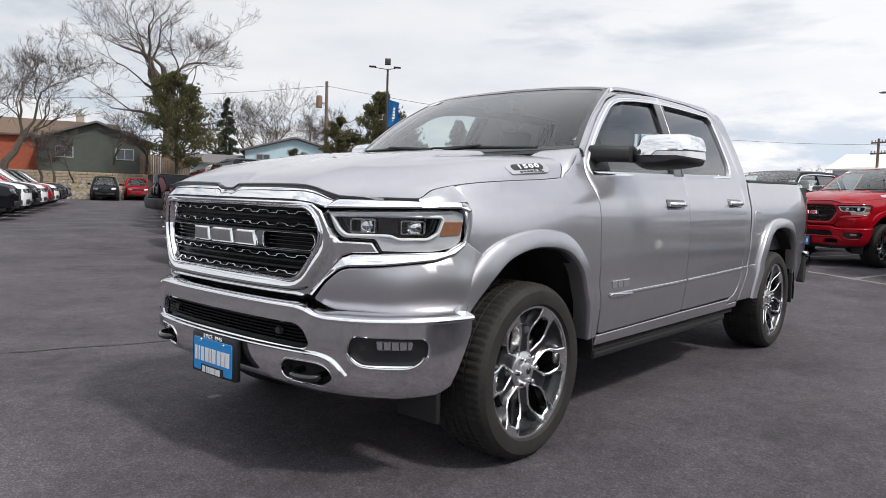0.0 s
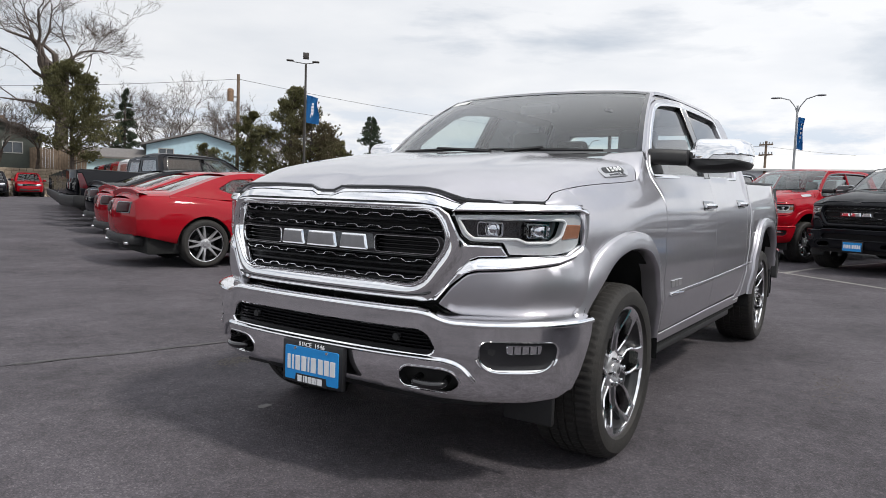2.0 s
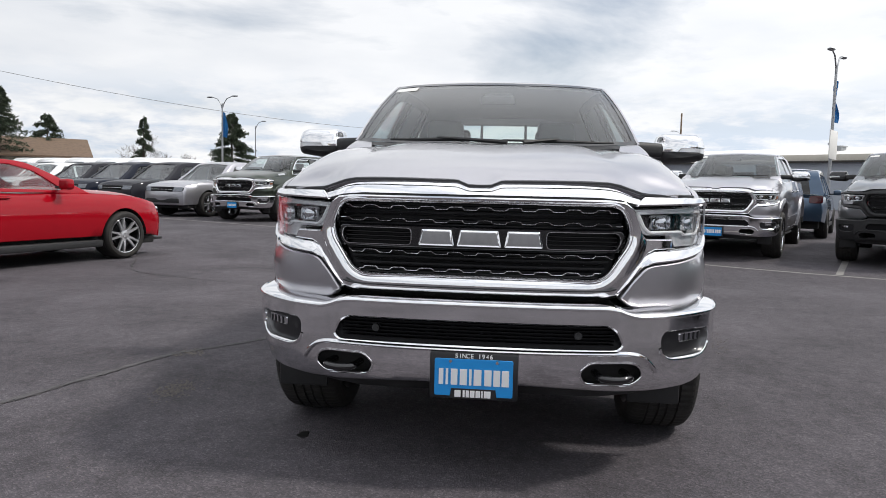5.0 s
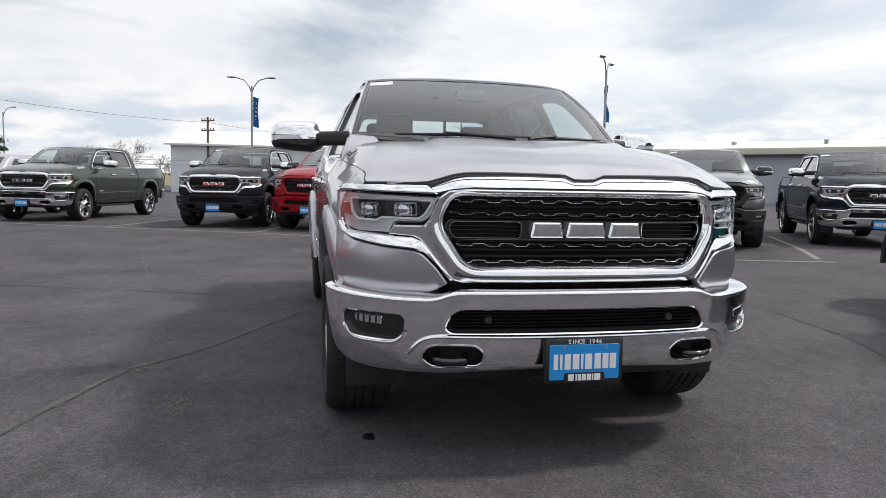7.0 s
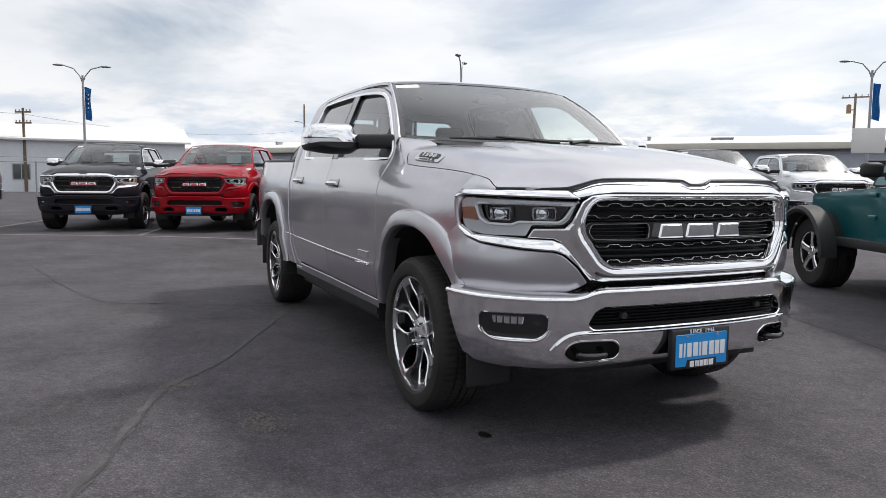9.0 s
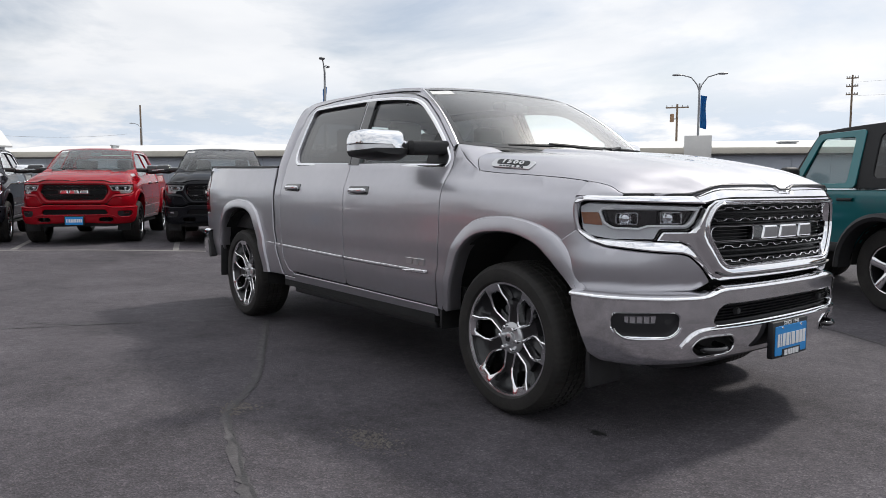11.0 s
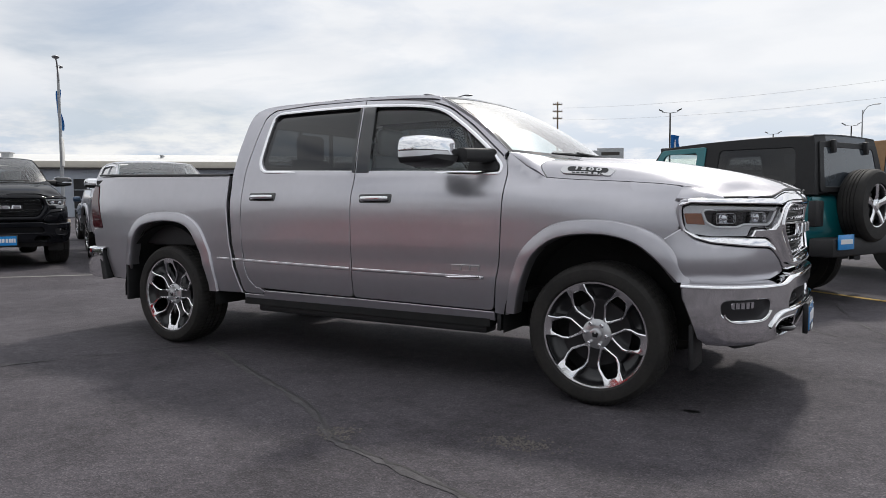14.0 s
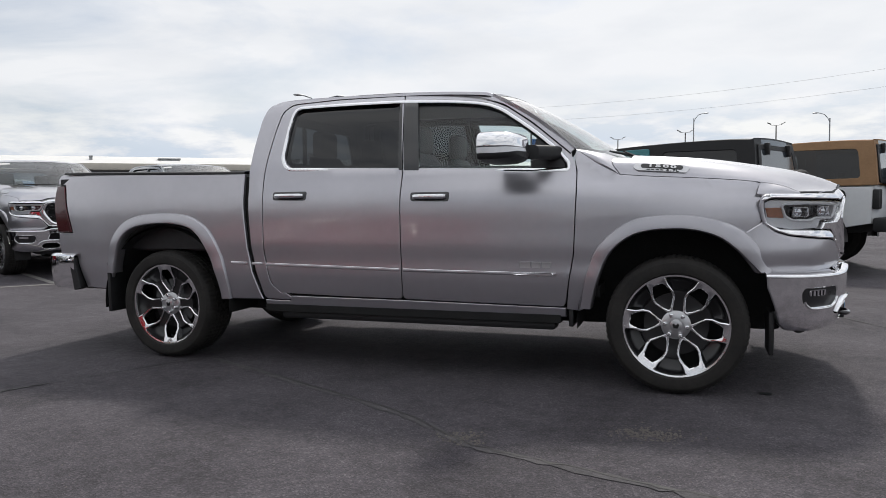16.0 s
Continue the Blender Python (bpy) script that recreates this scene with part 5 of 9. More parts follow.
        for k in range(n + 1):
            u = -hw + 2 * hw * k / n
            zz = z
            if wav:
                ph = (u / 0.115) % 1.0
                zz += 0.0052 * (1 if ph < 0.42 else (-1 if 0.5 < ph < 0.92 else (1 - 2 * (ph - 0.42) / 0.08 if ph <= 0.5 else -1 + 2 * (ph - 0.92) / 0.08)))
            pts.append((u, zz))
        if wav:
            part("grille_bar", strip(lambda u, zz, o: FRONT(u, zz, o - 0.020), pts, 0.0060, 0.010, n=6), M_ALLOY, gr)
            part("grille_rib", strip(lambda u, zz, o: FRONT(u, zz, o - 0.034), [(pts[0][0], z), (0.0, z), (pts[-1][0], z)], 0.020, 0.012, n=3), M_GRILLE, gr)
        else:
            part("grille_bar", strip(lambda u, zz, o: FRONT(u, zz, o - 0.026), pts, 0.003 if mat is M_RIMGREY else 0.011, 0.008, n=4), M_ALLOY if mat is M_RIMGREY else M_GRILLE, gr)
    # centre bar, two hollow end rings and three bright blocks
    part("grille_centre_bar", panel(lambda u, z, o: FRONT(u, z, o - 0.008), rounded([(-0.565, 0.952), (0.565, 0.952), (0.585, 1.000), (0.565, 1.034), (-0.565, 1.034), (-0.585, 1.000)], 0.02), [rounded([(0.268, 0.962), (0.540, 0.962), (0.560, 0.995), (0.545, 1.024), (0.268, 1.024)], 0.016), rounded([(-0.268, 0.962), (-0.540, 0.962), (-0.560, 0.995), (-0.545, 1.024), (-0.268, 1.024)], 0.016)], grid=0.05, thick=0.03, bev=0.003), M_GLOSSBLACK, gr)
    for s in (1, -1):
        part("end_ring", strip(lambda u, z, o: FRONT(u, z, o - 0.008), rounded([(s * 0.266, 0.960), (s * 0.541, 0.960), (s * 0.562, 0.995), (s * 0.547, 1.026), (s * 0.266, 1.026)], 0.018), 0.005, 0.006, closed=True), M_CHROME, gr)
        for z in (0.976, 0.992, 1.008):
            part("slat", strip(lambda u, z, o: FRONT(u, z, o - 0.030), [(s * (0.27 + 0.28 * k / 6), z) for k in range(7)], 0.007, 0.008, n=3), M_GLOSSBLACK, gr)
    for x0, x1 in ((-0.232, -0.092), (-0.082, 0.090), (0.102, 0.250)):
        plain = rounded([(x0, 0.964), (x1, 0.964), (x1 - 0.012, 1.026), (x0 + 0.012, 1.026)], 0.004)
        blk = part("badge_block", panel(lambda u, z, o: FRONT(u, z, o + 0.022), plain, grid=0.03, thick=0.03, bev=0.006), M_CHROME, gr, "bright chrome badge block")
        part("block_face", panel(lambda u, z, o: FRONT(u, z, o + 0.024), rounded([(x0 + 0.010, 0.970), (x1 - 0.010, 0.970), (x1 - 0.018, 1.019), (x0 + 0.018, 1.019)], 0.003), grid=0.03, thick=0.004, bev=0.001), M_SATIN, blk)

    # -- headlights
    for s in (1, -1):
        def hf(u, z, o, s=s):
            return FRONT(s * u, z, o)
        lens = rounded([(0.604, 1.124), (1.155, 1.140), (1.190, 1.122), (1.176, 1.010), (1.136, 0.980), (1.04, 0.964), (0.832, 0.966), (0.806, 1.012), (0.674, 1.014), (0.642, 1.040)], [0.006, 0.02, 0.02, 0.015, 0.015, 0.03, 0.008, 0.008, 0.015, 0.015])
        hl = part("headlight", panel(lambda u, z, o, hf=hf: hf(u, z, o - 0.050), lens, grid=0.05, thick=0.01), M_GLOSSBLACK, T)
        g = part("lens", panel(lambda u, z, o, hf=hf: hf(u, z, o + 0.010), lens, grid=0.04, thick=0.004, bev=0.002), M_LENS, hl, "clear headlight lens")
        g.visible_shadow = False
        inner = rounded([(0.630, 1.106), (1.072, 1.110), (1.084, 1.098), (1.064, 1.045), (1.020, 1.020), (0.900, 1.018), (0.866, 1.032), (0.692, 1.030), (0.664, 1.050)], [0.006, 0.008, 0.006, 0.012, 0.015, 0.012, 0.012, 0.012, 0.012])
        lp = inset([Vector(p) for p in lens], 0.006 if area2([Vector(p) for p in lens]) > 0 else -0.006)
        part("lamp_tray", panel(lambda u, z, o, hf=hf: hf(u, z, o - 0.010), lp, [inner], grid=0.04, thick=0.03, bev=0.003), M_LAMPTRAY, hl, "frosted silver lamp surround")
        part("light_guide", strip(lambda u, z, o, hf=hf: hf(u, z, o - 0.006), inner, 0.012, 0.010, closed=True), M_WHITELENS, hl)
        for u, z in ((0.755, 1.068), (0.960, 1.064)):
            part("projector", lathe([(0.0, 0.0), (-0.004, 0.014), (-0.010, 0.022), (-0.02, 0.024), (-0.022, 0.030), (-0.04, 0.030)], 20, m=Matrix.Translation(hf(u, z, -0.010)) @ pose(0, 0, 0, 0, 0, s * (-90 + 48 * smooth(0.6, 1.1, u)) if s > 0 else (-90 - 48 * smooth(0.6, 1.1, u)))), M_LAMP, hl)
            part("projector_bezel", strip(lambda a, c, o, hf=hf: hf(a, c, o - 0.026), rounded([(u - 0.050, z - 0.025), (u + 0.050, z - 0.025), (u + 0.050, z + 0.025), (u - 0.050, z + 0.025)], 0.012), 0.010, 0.018, closed=True), M_LAMP, hl)
        part("amber_marker", panel(lambda u, z, o, hf=hf: hf(u, z, o - 0.004), rounded([(1.070, 1.031), (1.164, 1.037), (1.178, 1.092), (1.090, 1.092)], 0.006), grid=0.04, thick=0.02), M_AMBER, hl, "amber side marker")
        part("headlight_brow", panel(lambda u, z, o, hf=hf: hf(u, z, o + 0.014 - 0.45 * (z - 1.150)), rounded([(0.600, 1.134), (1.150, 1.146), (1.190, 1.132), (1.206, 1.136), (1.190, 1.160), (1.150, 1.171), (0.655, 1.172)], 0.006), grid=0.04, thick=0.05, bev=0.006), M_CHROME, T, "chrome strip over the headlight")
        part("headlight_end", strip(lambda u, z, o, hf=hf: hf(u, z, o + 0.006), spline([(1.160, 1.158), (1.194, 1.146), (1.202, 1.100), (1.194, 1.040), (1.180, 1.004)], 6), 0.024, 0.008), paint_mat, T)
        part("headlight_sill", panel(lambda u, z, o, hf=hf: hf(u, z, o + 0.014 - 0.40 * (z - lerp_list([(0.55, 0.79), (0.70, 0.93), (0.84, 0.94), (1.045, 0.955), (1.13, 0.985), (1.18, 1.01)], u)) * smooth(0.62, 0.72, u)), rounded([(0.552, 0.783), (0.606, 0.846), (0.664, 0.895), (0.705, 0.908), (0.844, 0.917), (1.045, 0.937), (1.130, 0.962), (1.178, 0.995), (1.186, 1.020), (1.165, 1.004), (1.098, 0.970), (0.836, 0.961), (0.715, 0.957), (0.676, 0.942), (0.634, 0.898), (0.582, 0.836), (0.534, 0.792)], 0.005), grid=0.04, thick=0.05, bev=0.006), M_CHROME, T, "chrome strip under the headlight")
        # painted corner under the lamp
        corner = rounded([(0.563, 0.772), (0.632, 0.730), (0.92, 0.724), (1.222, 0.722), (1.255, 0.765), (1.315, 0.840), (1.360, 0.905), (1.285, 0.953), (1.186, 1.018), (1.135, 0.960), (1.045, 0.930), (0.844, 0.910), (0.705, 0.901), (0.668, 0.888), (0.612, 0.838)], [0.01, 0.03, 0.02, 0.01, 0.02, 0.02, 0.005, 0.01, 0.006, 0.03, 0.03, 0.03, 0.03, 0.02, 0.02])
        part("front_corner", panel(lambda u, z, o, hf=hf: hf(u, z, o + (0.004 + 0.011 * max(-1.0, 1 - ((z - 0.875) / 0.12) ** 2)) * (1 - smooth(1.12, 1.35, u)) - 0.010 * (1 - smooth(0.735, 0.765, z)) + 0.015 * smooth(0.72, 0.95, u) * (1 - smooth(1.14, 1.33, u)) * (1 - smooth(0.84, 0.95, z))), corner, grid=0.04, thick=0.04, bev=0.005), paint_mat, T)

    # -- front bumper
    top = [(0, 0.738), (0.50, 0.738), (0.545, 0.734), (0.600, 0.712), (0.640, 0.704), (0.80, 0.703), (1.10, 0.708), (1.266, 0.712)]
    bot = [(1.262, 0.65), (1.222, 0.54), (1.186, 0.436), (1.130, 0.400), (0.95, 0.388), (0.72, 0.390), (0.50, 0.400), (0.25, 0.412), (0, 0.415)]
    half = list(reversed(bot)) + list(reversed(top))
    intake = rounded([(-0.550, 0.574), (0.550, 0.574), (0.576, 0.594), (0.548, 0.648), (0.512, 0.668), (-0.512, 0.668), (-0.548, 0.648), (-0.576, 0.594)], 0.016)
    holes = [intake]
    for s in (1, -1):
        holes.append(rounded([(s * 0.755, 0.560), (s * 0.800, 0.530), (s * 1.010, 0.532), (s * 1.060, 0.560), (s * 1.065, 0.618), (s * 1.045, 0.638), (s * 0.770, 0.640), (s * 0.750, 0.620)], 0.022))
        holes.append(rounded([(s * 0.430, 0.436), (s * 0.640, 0.428), (s * 0.684, 0.466), (s * 0.655, 0.510), (s * 0.610, 0.524), (s * 0.450, 0.524), (s * 0.408, 0.485)], 0.024))
    fb = part("front_bumper", panel(BUMP, mirror2(half), holes, grid=0.030, thick=0.05, bev=0.006), M_CHROME, T, "polished chrome front bumper")
    # the shelf along the bumper's upper edge
    rows_s = []
    for i in range(121):
        u = -1.268 + 2.536 * i / 120
        zt = sum(lerp_list(top, abs(u) + d) for d in (-0.015, 0, 0.015)) / 3
        rows_s.append([BUMP(u, zt + dz, do) for dz, do in ((-0.012, -0.003), (-0.008, 0.0035), (0.0, 0.005), (0.006, 0.002), (0.011, -0.006), (0.016, -0.020), (0.021, -0.045), (0.026, -0.090))])
    bs = skin(rows_s)
    bmesh.ops.recalc_face_normals(bs, faces=bs.faces)
    if sum(q.normal.z for q in bs.faces) < 0:
        bmesh.ops.reverse_faces(bs, faces=bs.faces[:])
    part("bumper_shelf", bs, M_CHROME, fb)
    part("lower_intake", panel(lambda u, z, o: BUMP(u, z, o - 0.045), [(-0.59, 0.56), (0.59, 0.56), (0.59, 0.68), (-0.59, 0.68)], grid=0.1, thick=0.01), M_GRILLE, fb)
    for z in (0.588, 0.602, 0.616, 0.630, 0.644, 0.658):
        part("intake_bar", strip(lambda u, zz, o: BUMP(u, zz, o - 0.038), [(-0.55 + 1.1 * k / 24, z) for k in range(25)], 0.008, 0.012, n=3), M_GRILLE, fb)
    for u in (-0.40, 0.40):
        part("parking_sensor", lathe([(0.0, 0.0), (0.0, 0.015), (-0.02, 0.017)], 14, m=Matrix.Translation(BUMP(u, 0.628, -0.012)) @ pose(0, 0, 0, 0, 0, -90)), M_TRIM, fb)
    brow2 = spline([(0.0, 0.558), (0.30, 0.559), (0.54, 0.561), (0.625, 0.556), (0.685, 0.532), (0.735, 0.480)], 5)
    path = [(-p[0], p[1]) for p in reversed(brow2[1:])] + [tuple(p) for p in brow2]
    part("bumper_brow", strip(lambda u, z, o: BUMP(u, z, o), path, 0.020, 0.016, n=6), M_CHROME, fb)
    for s in (1, -1):
        part("fog_pocket", panel(lambda u, z, o, s=s: BUMP(s * u, z, o - 0.022), [(0.73, 0.512), (1.09, 0.512), (1.09, 0.658), (0.73, 0.658)], grid=0.06, thick=0.02), M_INKBLACK, fb)
        fog = part("fog_lamp", panel(lambda u, z, o, s=s: BUMP(s * u, z, o - 0.014), rounded([(0.86, 0.590), (1.000, 0.592), (1.005, 0.626), (0.855, 0.626)], 0.01), grid=0.04, thick=0.02), M_LAMP, fb)
        for k in range(4):
            part("fog_cell", strip(lambda u, z, o, s=s: BUMP(s * u, z, o - 0.012), [(0.885 + 0.032 * k, 0.593), (0.885 + 0.032 * k, 0.624)], 0.006, 0.004, n=3), M_INKBLACK, fog)
        part("fog_sensor", lathe([(0.0, 0.0), (0.0, 0.015), (-0.02, 0.017)], 14, m=Matrix.Translation(BUMP(s * 0.80, 0.600, -0.022)) @ pose(0, 0, 0, 0, 0, -90 + s * 35)), M_TRIM, fb)
        part("fog_brow", strip(lambda u, z, o, s=s: BUMP(s * u, z, o), spline([(0.742, 0.575), (0.762, 0.545), (0.805, 0.522), (0.90, 0.518), (0.99, 0.522), (1.035, 0.545), (1.050, 0.568)], 4), 0.014, 0.006), M_CHROME, fb)
        part("hook_pocket", panel(lambda u, z, o, s=s: BUMP(s * u, z, o - 0.06), [(0.39, 0.42), (0.70, 0.42), (0.70, 0.54), (0.39, 0.54)], grid=0.08, thick=0.01), M_DARK, fb)
        part("hook_rim", strip(lambda u, z, o, s=s: BUMP(s * u, z, o), holes[2 if s > 0 else 4] if s > 0 else [(-p[0], p[1]) for p in holes[4]], 0.010, 0.006, closed=True), M_CHROME, fb)
        pts = [BUMP(s * 0.485, 0.473, -0.09), BUMP(s * 0.490, 0.468, -0.01), BUMP(s * 0.505, 0.464, 0.022), BUMP(s * 0.555, 0.462, 0.032), BUMP(s * 0.605, 0.464, 0.022), BUMP(s * 0.62, 0.468, -0.01), BUMP(s * 0.625, 0.473, -0.09)]
        part("tow_hook", tube([tuple(p) for p in spline([tuple(p) for p in pts], 4)], 0.015, 10), M_GLOSSBLACK, fb)
    # air dam and the black corner skirts in front of the wheels
    dam = mirror2([(0, 0.345), (0.55, 0.335), (0.80, 0.340), (0.88, 0.365), (0.90, 0.41), (0.90, 0.45), (0, 0.45)])
    part("air_dam", panel(lambda u, z, o: BUMP(u, z, o - 0.11 - 0.2 * max(0, 0.45 - z)), dam, grid=0.08, thick=0.02), M_TRIM, T)
    for s in (1, -1):
        part("wheel_deflector", box(0.50, 0.53, s * 0.80 - 0.14, s * 0.80 + 0.09, 0.25, 0.50, 0.010), M_TRIM, T)
    # -- plate
    pl = part("plate_frame", box(0.985, 1.016, -0.172, 0.172, 0.370, 0.553, 0.008), M_INKBLACK, T, "dealer plate in a black frame")
    pf = lambda u, z, o: Vector((1.020 + o, u, z))
    part("plate", panel(pf, rounded([(-0.152, 0.384), (0.152, 0.384), (0.152, 0.530), (-0.152, 0.530)], 0.008), grid=0.1, thick=0.004, bev=0.001), M_PLATE, pl, "bright blue dealer plate")
    for a, w in ((-0.135, 0.018), (-0.108, 0.010), (-0.088, 0.026), (-0.053, 0.028), (-0.017, 0.010), (0.001, 0.030), (0.042, 0.028), (0.077, 0.026), (0.109, 0.028)):
        part("plate_bar", panel(lambda u, z, o: Vector((1.023 + o, u, z)), [(a, 0.428), (a + w, 0.428), (a + w, 0.491), (a, 0.491)], grid=0.06, thick=0.002, bev=0.0005), M_INKWHITE, pl)
    part("frame_lettering", panel(lambda u, z, o: Vector((1.022 + o, u, z)), [(-0.092, 0.374), (0.092, 0.374), (0.086, 0.414), (-0.086, 0.414)], grid=0.2, thick=0.004, bev=0.001), M_INKBLACK, pl)
    for a, w in ((-0.072, 0.024), (-0.040, 0.008), (-0.028, 0.012), (-0.012, 0.018), (0.010, 0.018), (0.032, 0.006), (0.042, 0.026)):
        part("frame_bar", panel(lambda u, z, o: Vector((1.0255 + o, u, z)), [(a, 0.381), (a + w, 0.381), (a + w, 0.408), (a, 0.408)], grid=0.06, thick=0.002, bev=0.0005), M_INKWHITE, pl)
    text_part("frame_text", "SINCE 1946", 0.024, M_INKWHITE, pl, Matrix.Translation((1.0185, 0.0, 0.541)) @ pose(0, 0, 0, 90, 0, 90), 0.0012, 1.0, 0.62, 0.0004)
    for y in (-0.09, 0.09):
        part("plate_screw", lathe([(0.0, 0.0), (0.0, 0.006), (-0.004, 0.007)], 10, m=Matrix.Translation((1.025, y, 0.521)) @ pose(0, 0, 0, 0, 0, -90)), M_CHROME, pl)
    # -- hood side badges
    for s in (1, -1):
        def bf(u, v, o, s=s):
            # u along the truck, v up the slope of the hood's flank
            x = -0.09 + u
            y = lerp_list([(-0.35, 0.880), (-0.10, 0.874), (0.15, 0.862)], x)
            z = lerp_list([(-0.35, 1.352), (-0.10, 1.336), (0.15, 1.313)], x)
            nrm = Vector((0.05, 0.73, 0.68)).normalized()
            upv = Vector((0.0, -0.68, 0.73)).normalized()
            p = Vector((x, y, z)) + upv * v + nrm * (o + 0.003)
            return Vector((p.x, s * p.y, p.z))
        pl_ = [(-0.165, -0.008), (-0.150, 0.031), (0.135, 0.031), (0.165, 0.016), (0.140, -0.031), (-0.135, -0.031)]
        bd = part("hood_badge", panel(bf, rounded(pl_, 0.012), grid=0.06, thick=0.007, bev=0.002), M_RIMGREY, T, "bright hood badge with black-edged numerals")
        bk = rounded([(-0.112, -0.009), (-0.122, 0.010), (-0.110, 0.026), (0.112, 0.026), (0.124, 0.014), (0.114, -0.009)], 0.008)
        part("badge_field", panel(lambda u, v, o, bf=bf: bf(u, v, o + 0.002), bk, grid=0.06, thick=0.003, bev=0.0005), M_INKBLACK, bd)
        c0, c1, c2 = bf(0.0, 0.0, 0.0), bf(0.05, 0.0, 0.0), bf(0.0, 0.05, 0.0)
        ex = (c1 - c0).normalized() * (-1 if s > 0 else 1)
        ey = (c2 - c0).normalized()
        ez = ex.cross(ey).normalized()
        ey = ez.cross(ex)
        R = Matrix((ex, ey, ez)).transposed().to_4x4()
        text_part("numeral", "1500", 0.033, M_INKWHITE, bd, Matrix.Translation(bf(0.002, 0.0068, 0.0040)) @ R, 0.0014, 2.0, 0.66, 0.0012)
        text_part("badge_text", "5.7L", 0.022, M_INKBLACK, bd, Matrix.Translation(bf(-0.062 if s > 0 else 0.062, -0.0205, 0.0016)) @ R, 0.001, 1.5, 0.55, 0.0006)
        q = 0.035 if s > 0 else -0.035
        for k in range(4):
            u0 = q - 0.050 + 0.026 * k
            part("badge_bar", panel(lambda u, v, o, bf=bf: bf(u, v, o + 0.0016), [(u0, -0.025), (u0 + 0.018, -0.025), (u0 + 0.018, -0.016), (u0, -0.016)], grid=0.06, thick=0.002, bev=0.0005), M_INKBLACK, bd)
    return T


hero = pickup("pickup_truck", "silver metallic crew cab pickup truck with chrome bumper and grille", pose(0, 0, 0), M_SILVER)

# ---- other vehicles ----
def repaint(T, swaps, label, group=""):
    """Gives a copied vehicle its own colours: swaps maps a material to another one."""
    for o in (T, *T.children_recursive):
        if o.type == 'MESH':
            m = o.material_slots[0].material
            k = swaps.get(m.name) if not isinstance(swaps.get((o.name.split(".")[0], m.name)), bpy.types.Material) else swaps[(o.name.split(".")[0], m.name)]
            if k is not None:
                o.material_slots[0].link = 'OBJECT'
                o.material_slots[0].material = k
    T["label"] = label
    if group:
        T["group"] = group
    return T


def parked(x, y, heading, mat, label, chrome=True, grille=None, axle=True, bumper=None):
    """A copy of the pickup with its front axle at (x, y)."""
    T = copy_thing(hero, pose(x, y, gz(x, y), 0, 0, heading))
    sw = {"paint_silver": mat}
    if bumper:
        for n in ("front_bumper", "bumper_shelf", "bumper_brow", "fog_brow", "hook_rim"):
            sw[(n, "chrome")] = bumper
    if not chrome:
        for n in ("front_bumper", "bumper_shelf", "grille_brow", "grille_frame", "headlight_sill", "headlight_brow", "bumper_brow", "frame_inner_line", "fog_brow", "hook_rim"):
            sw[(n, "chrome")] = grille or mat
        for n in ("mirror_cap", "window_surround", "side_moulding", "grille_bar", "door_handle", "tow_hook", "moulding_end"):
            sw[(n, "chrome")] = M_GLOSSBLACK
    return repaint(T, sw, label, "pickup trucks parked in the lot")




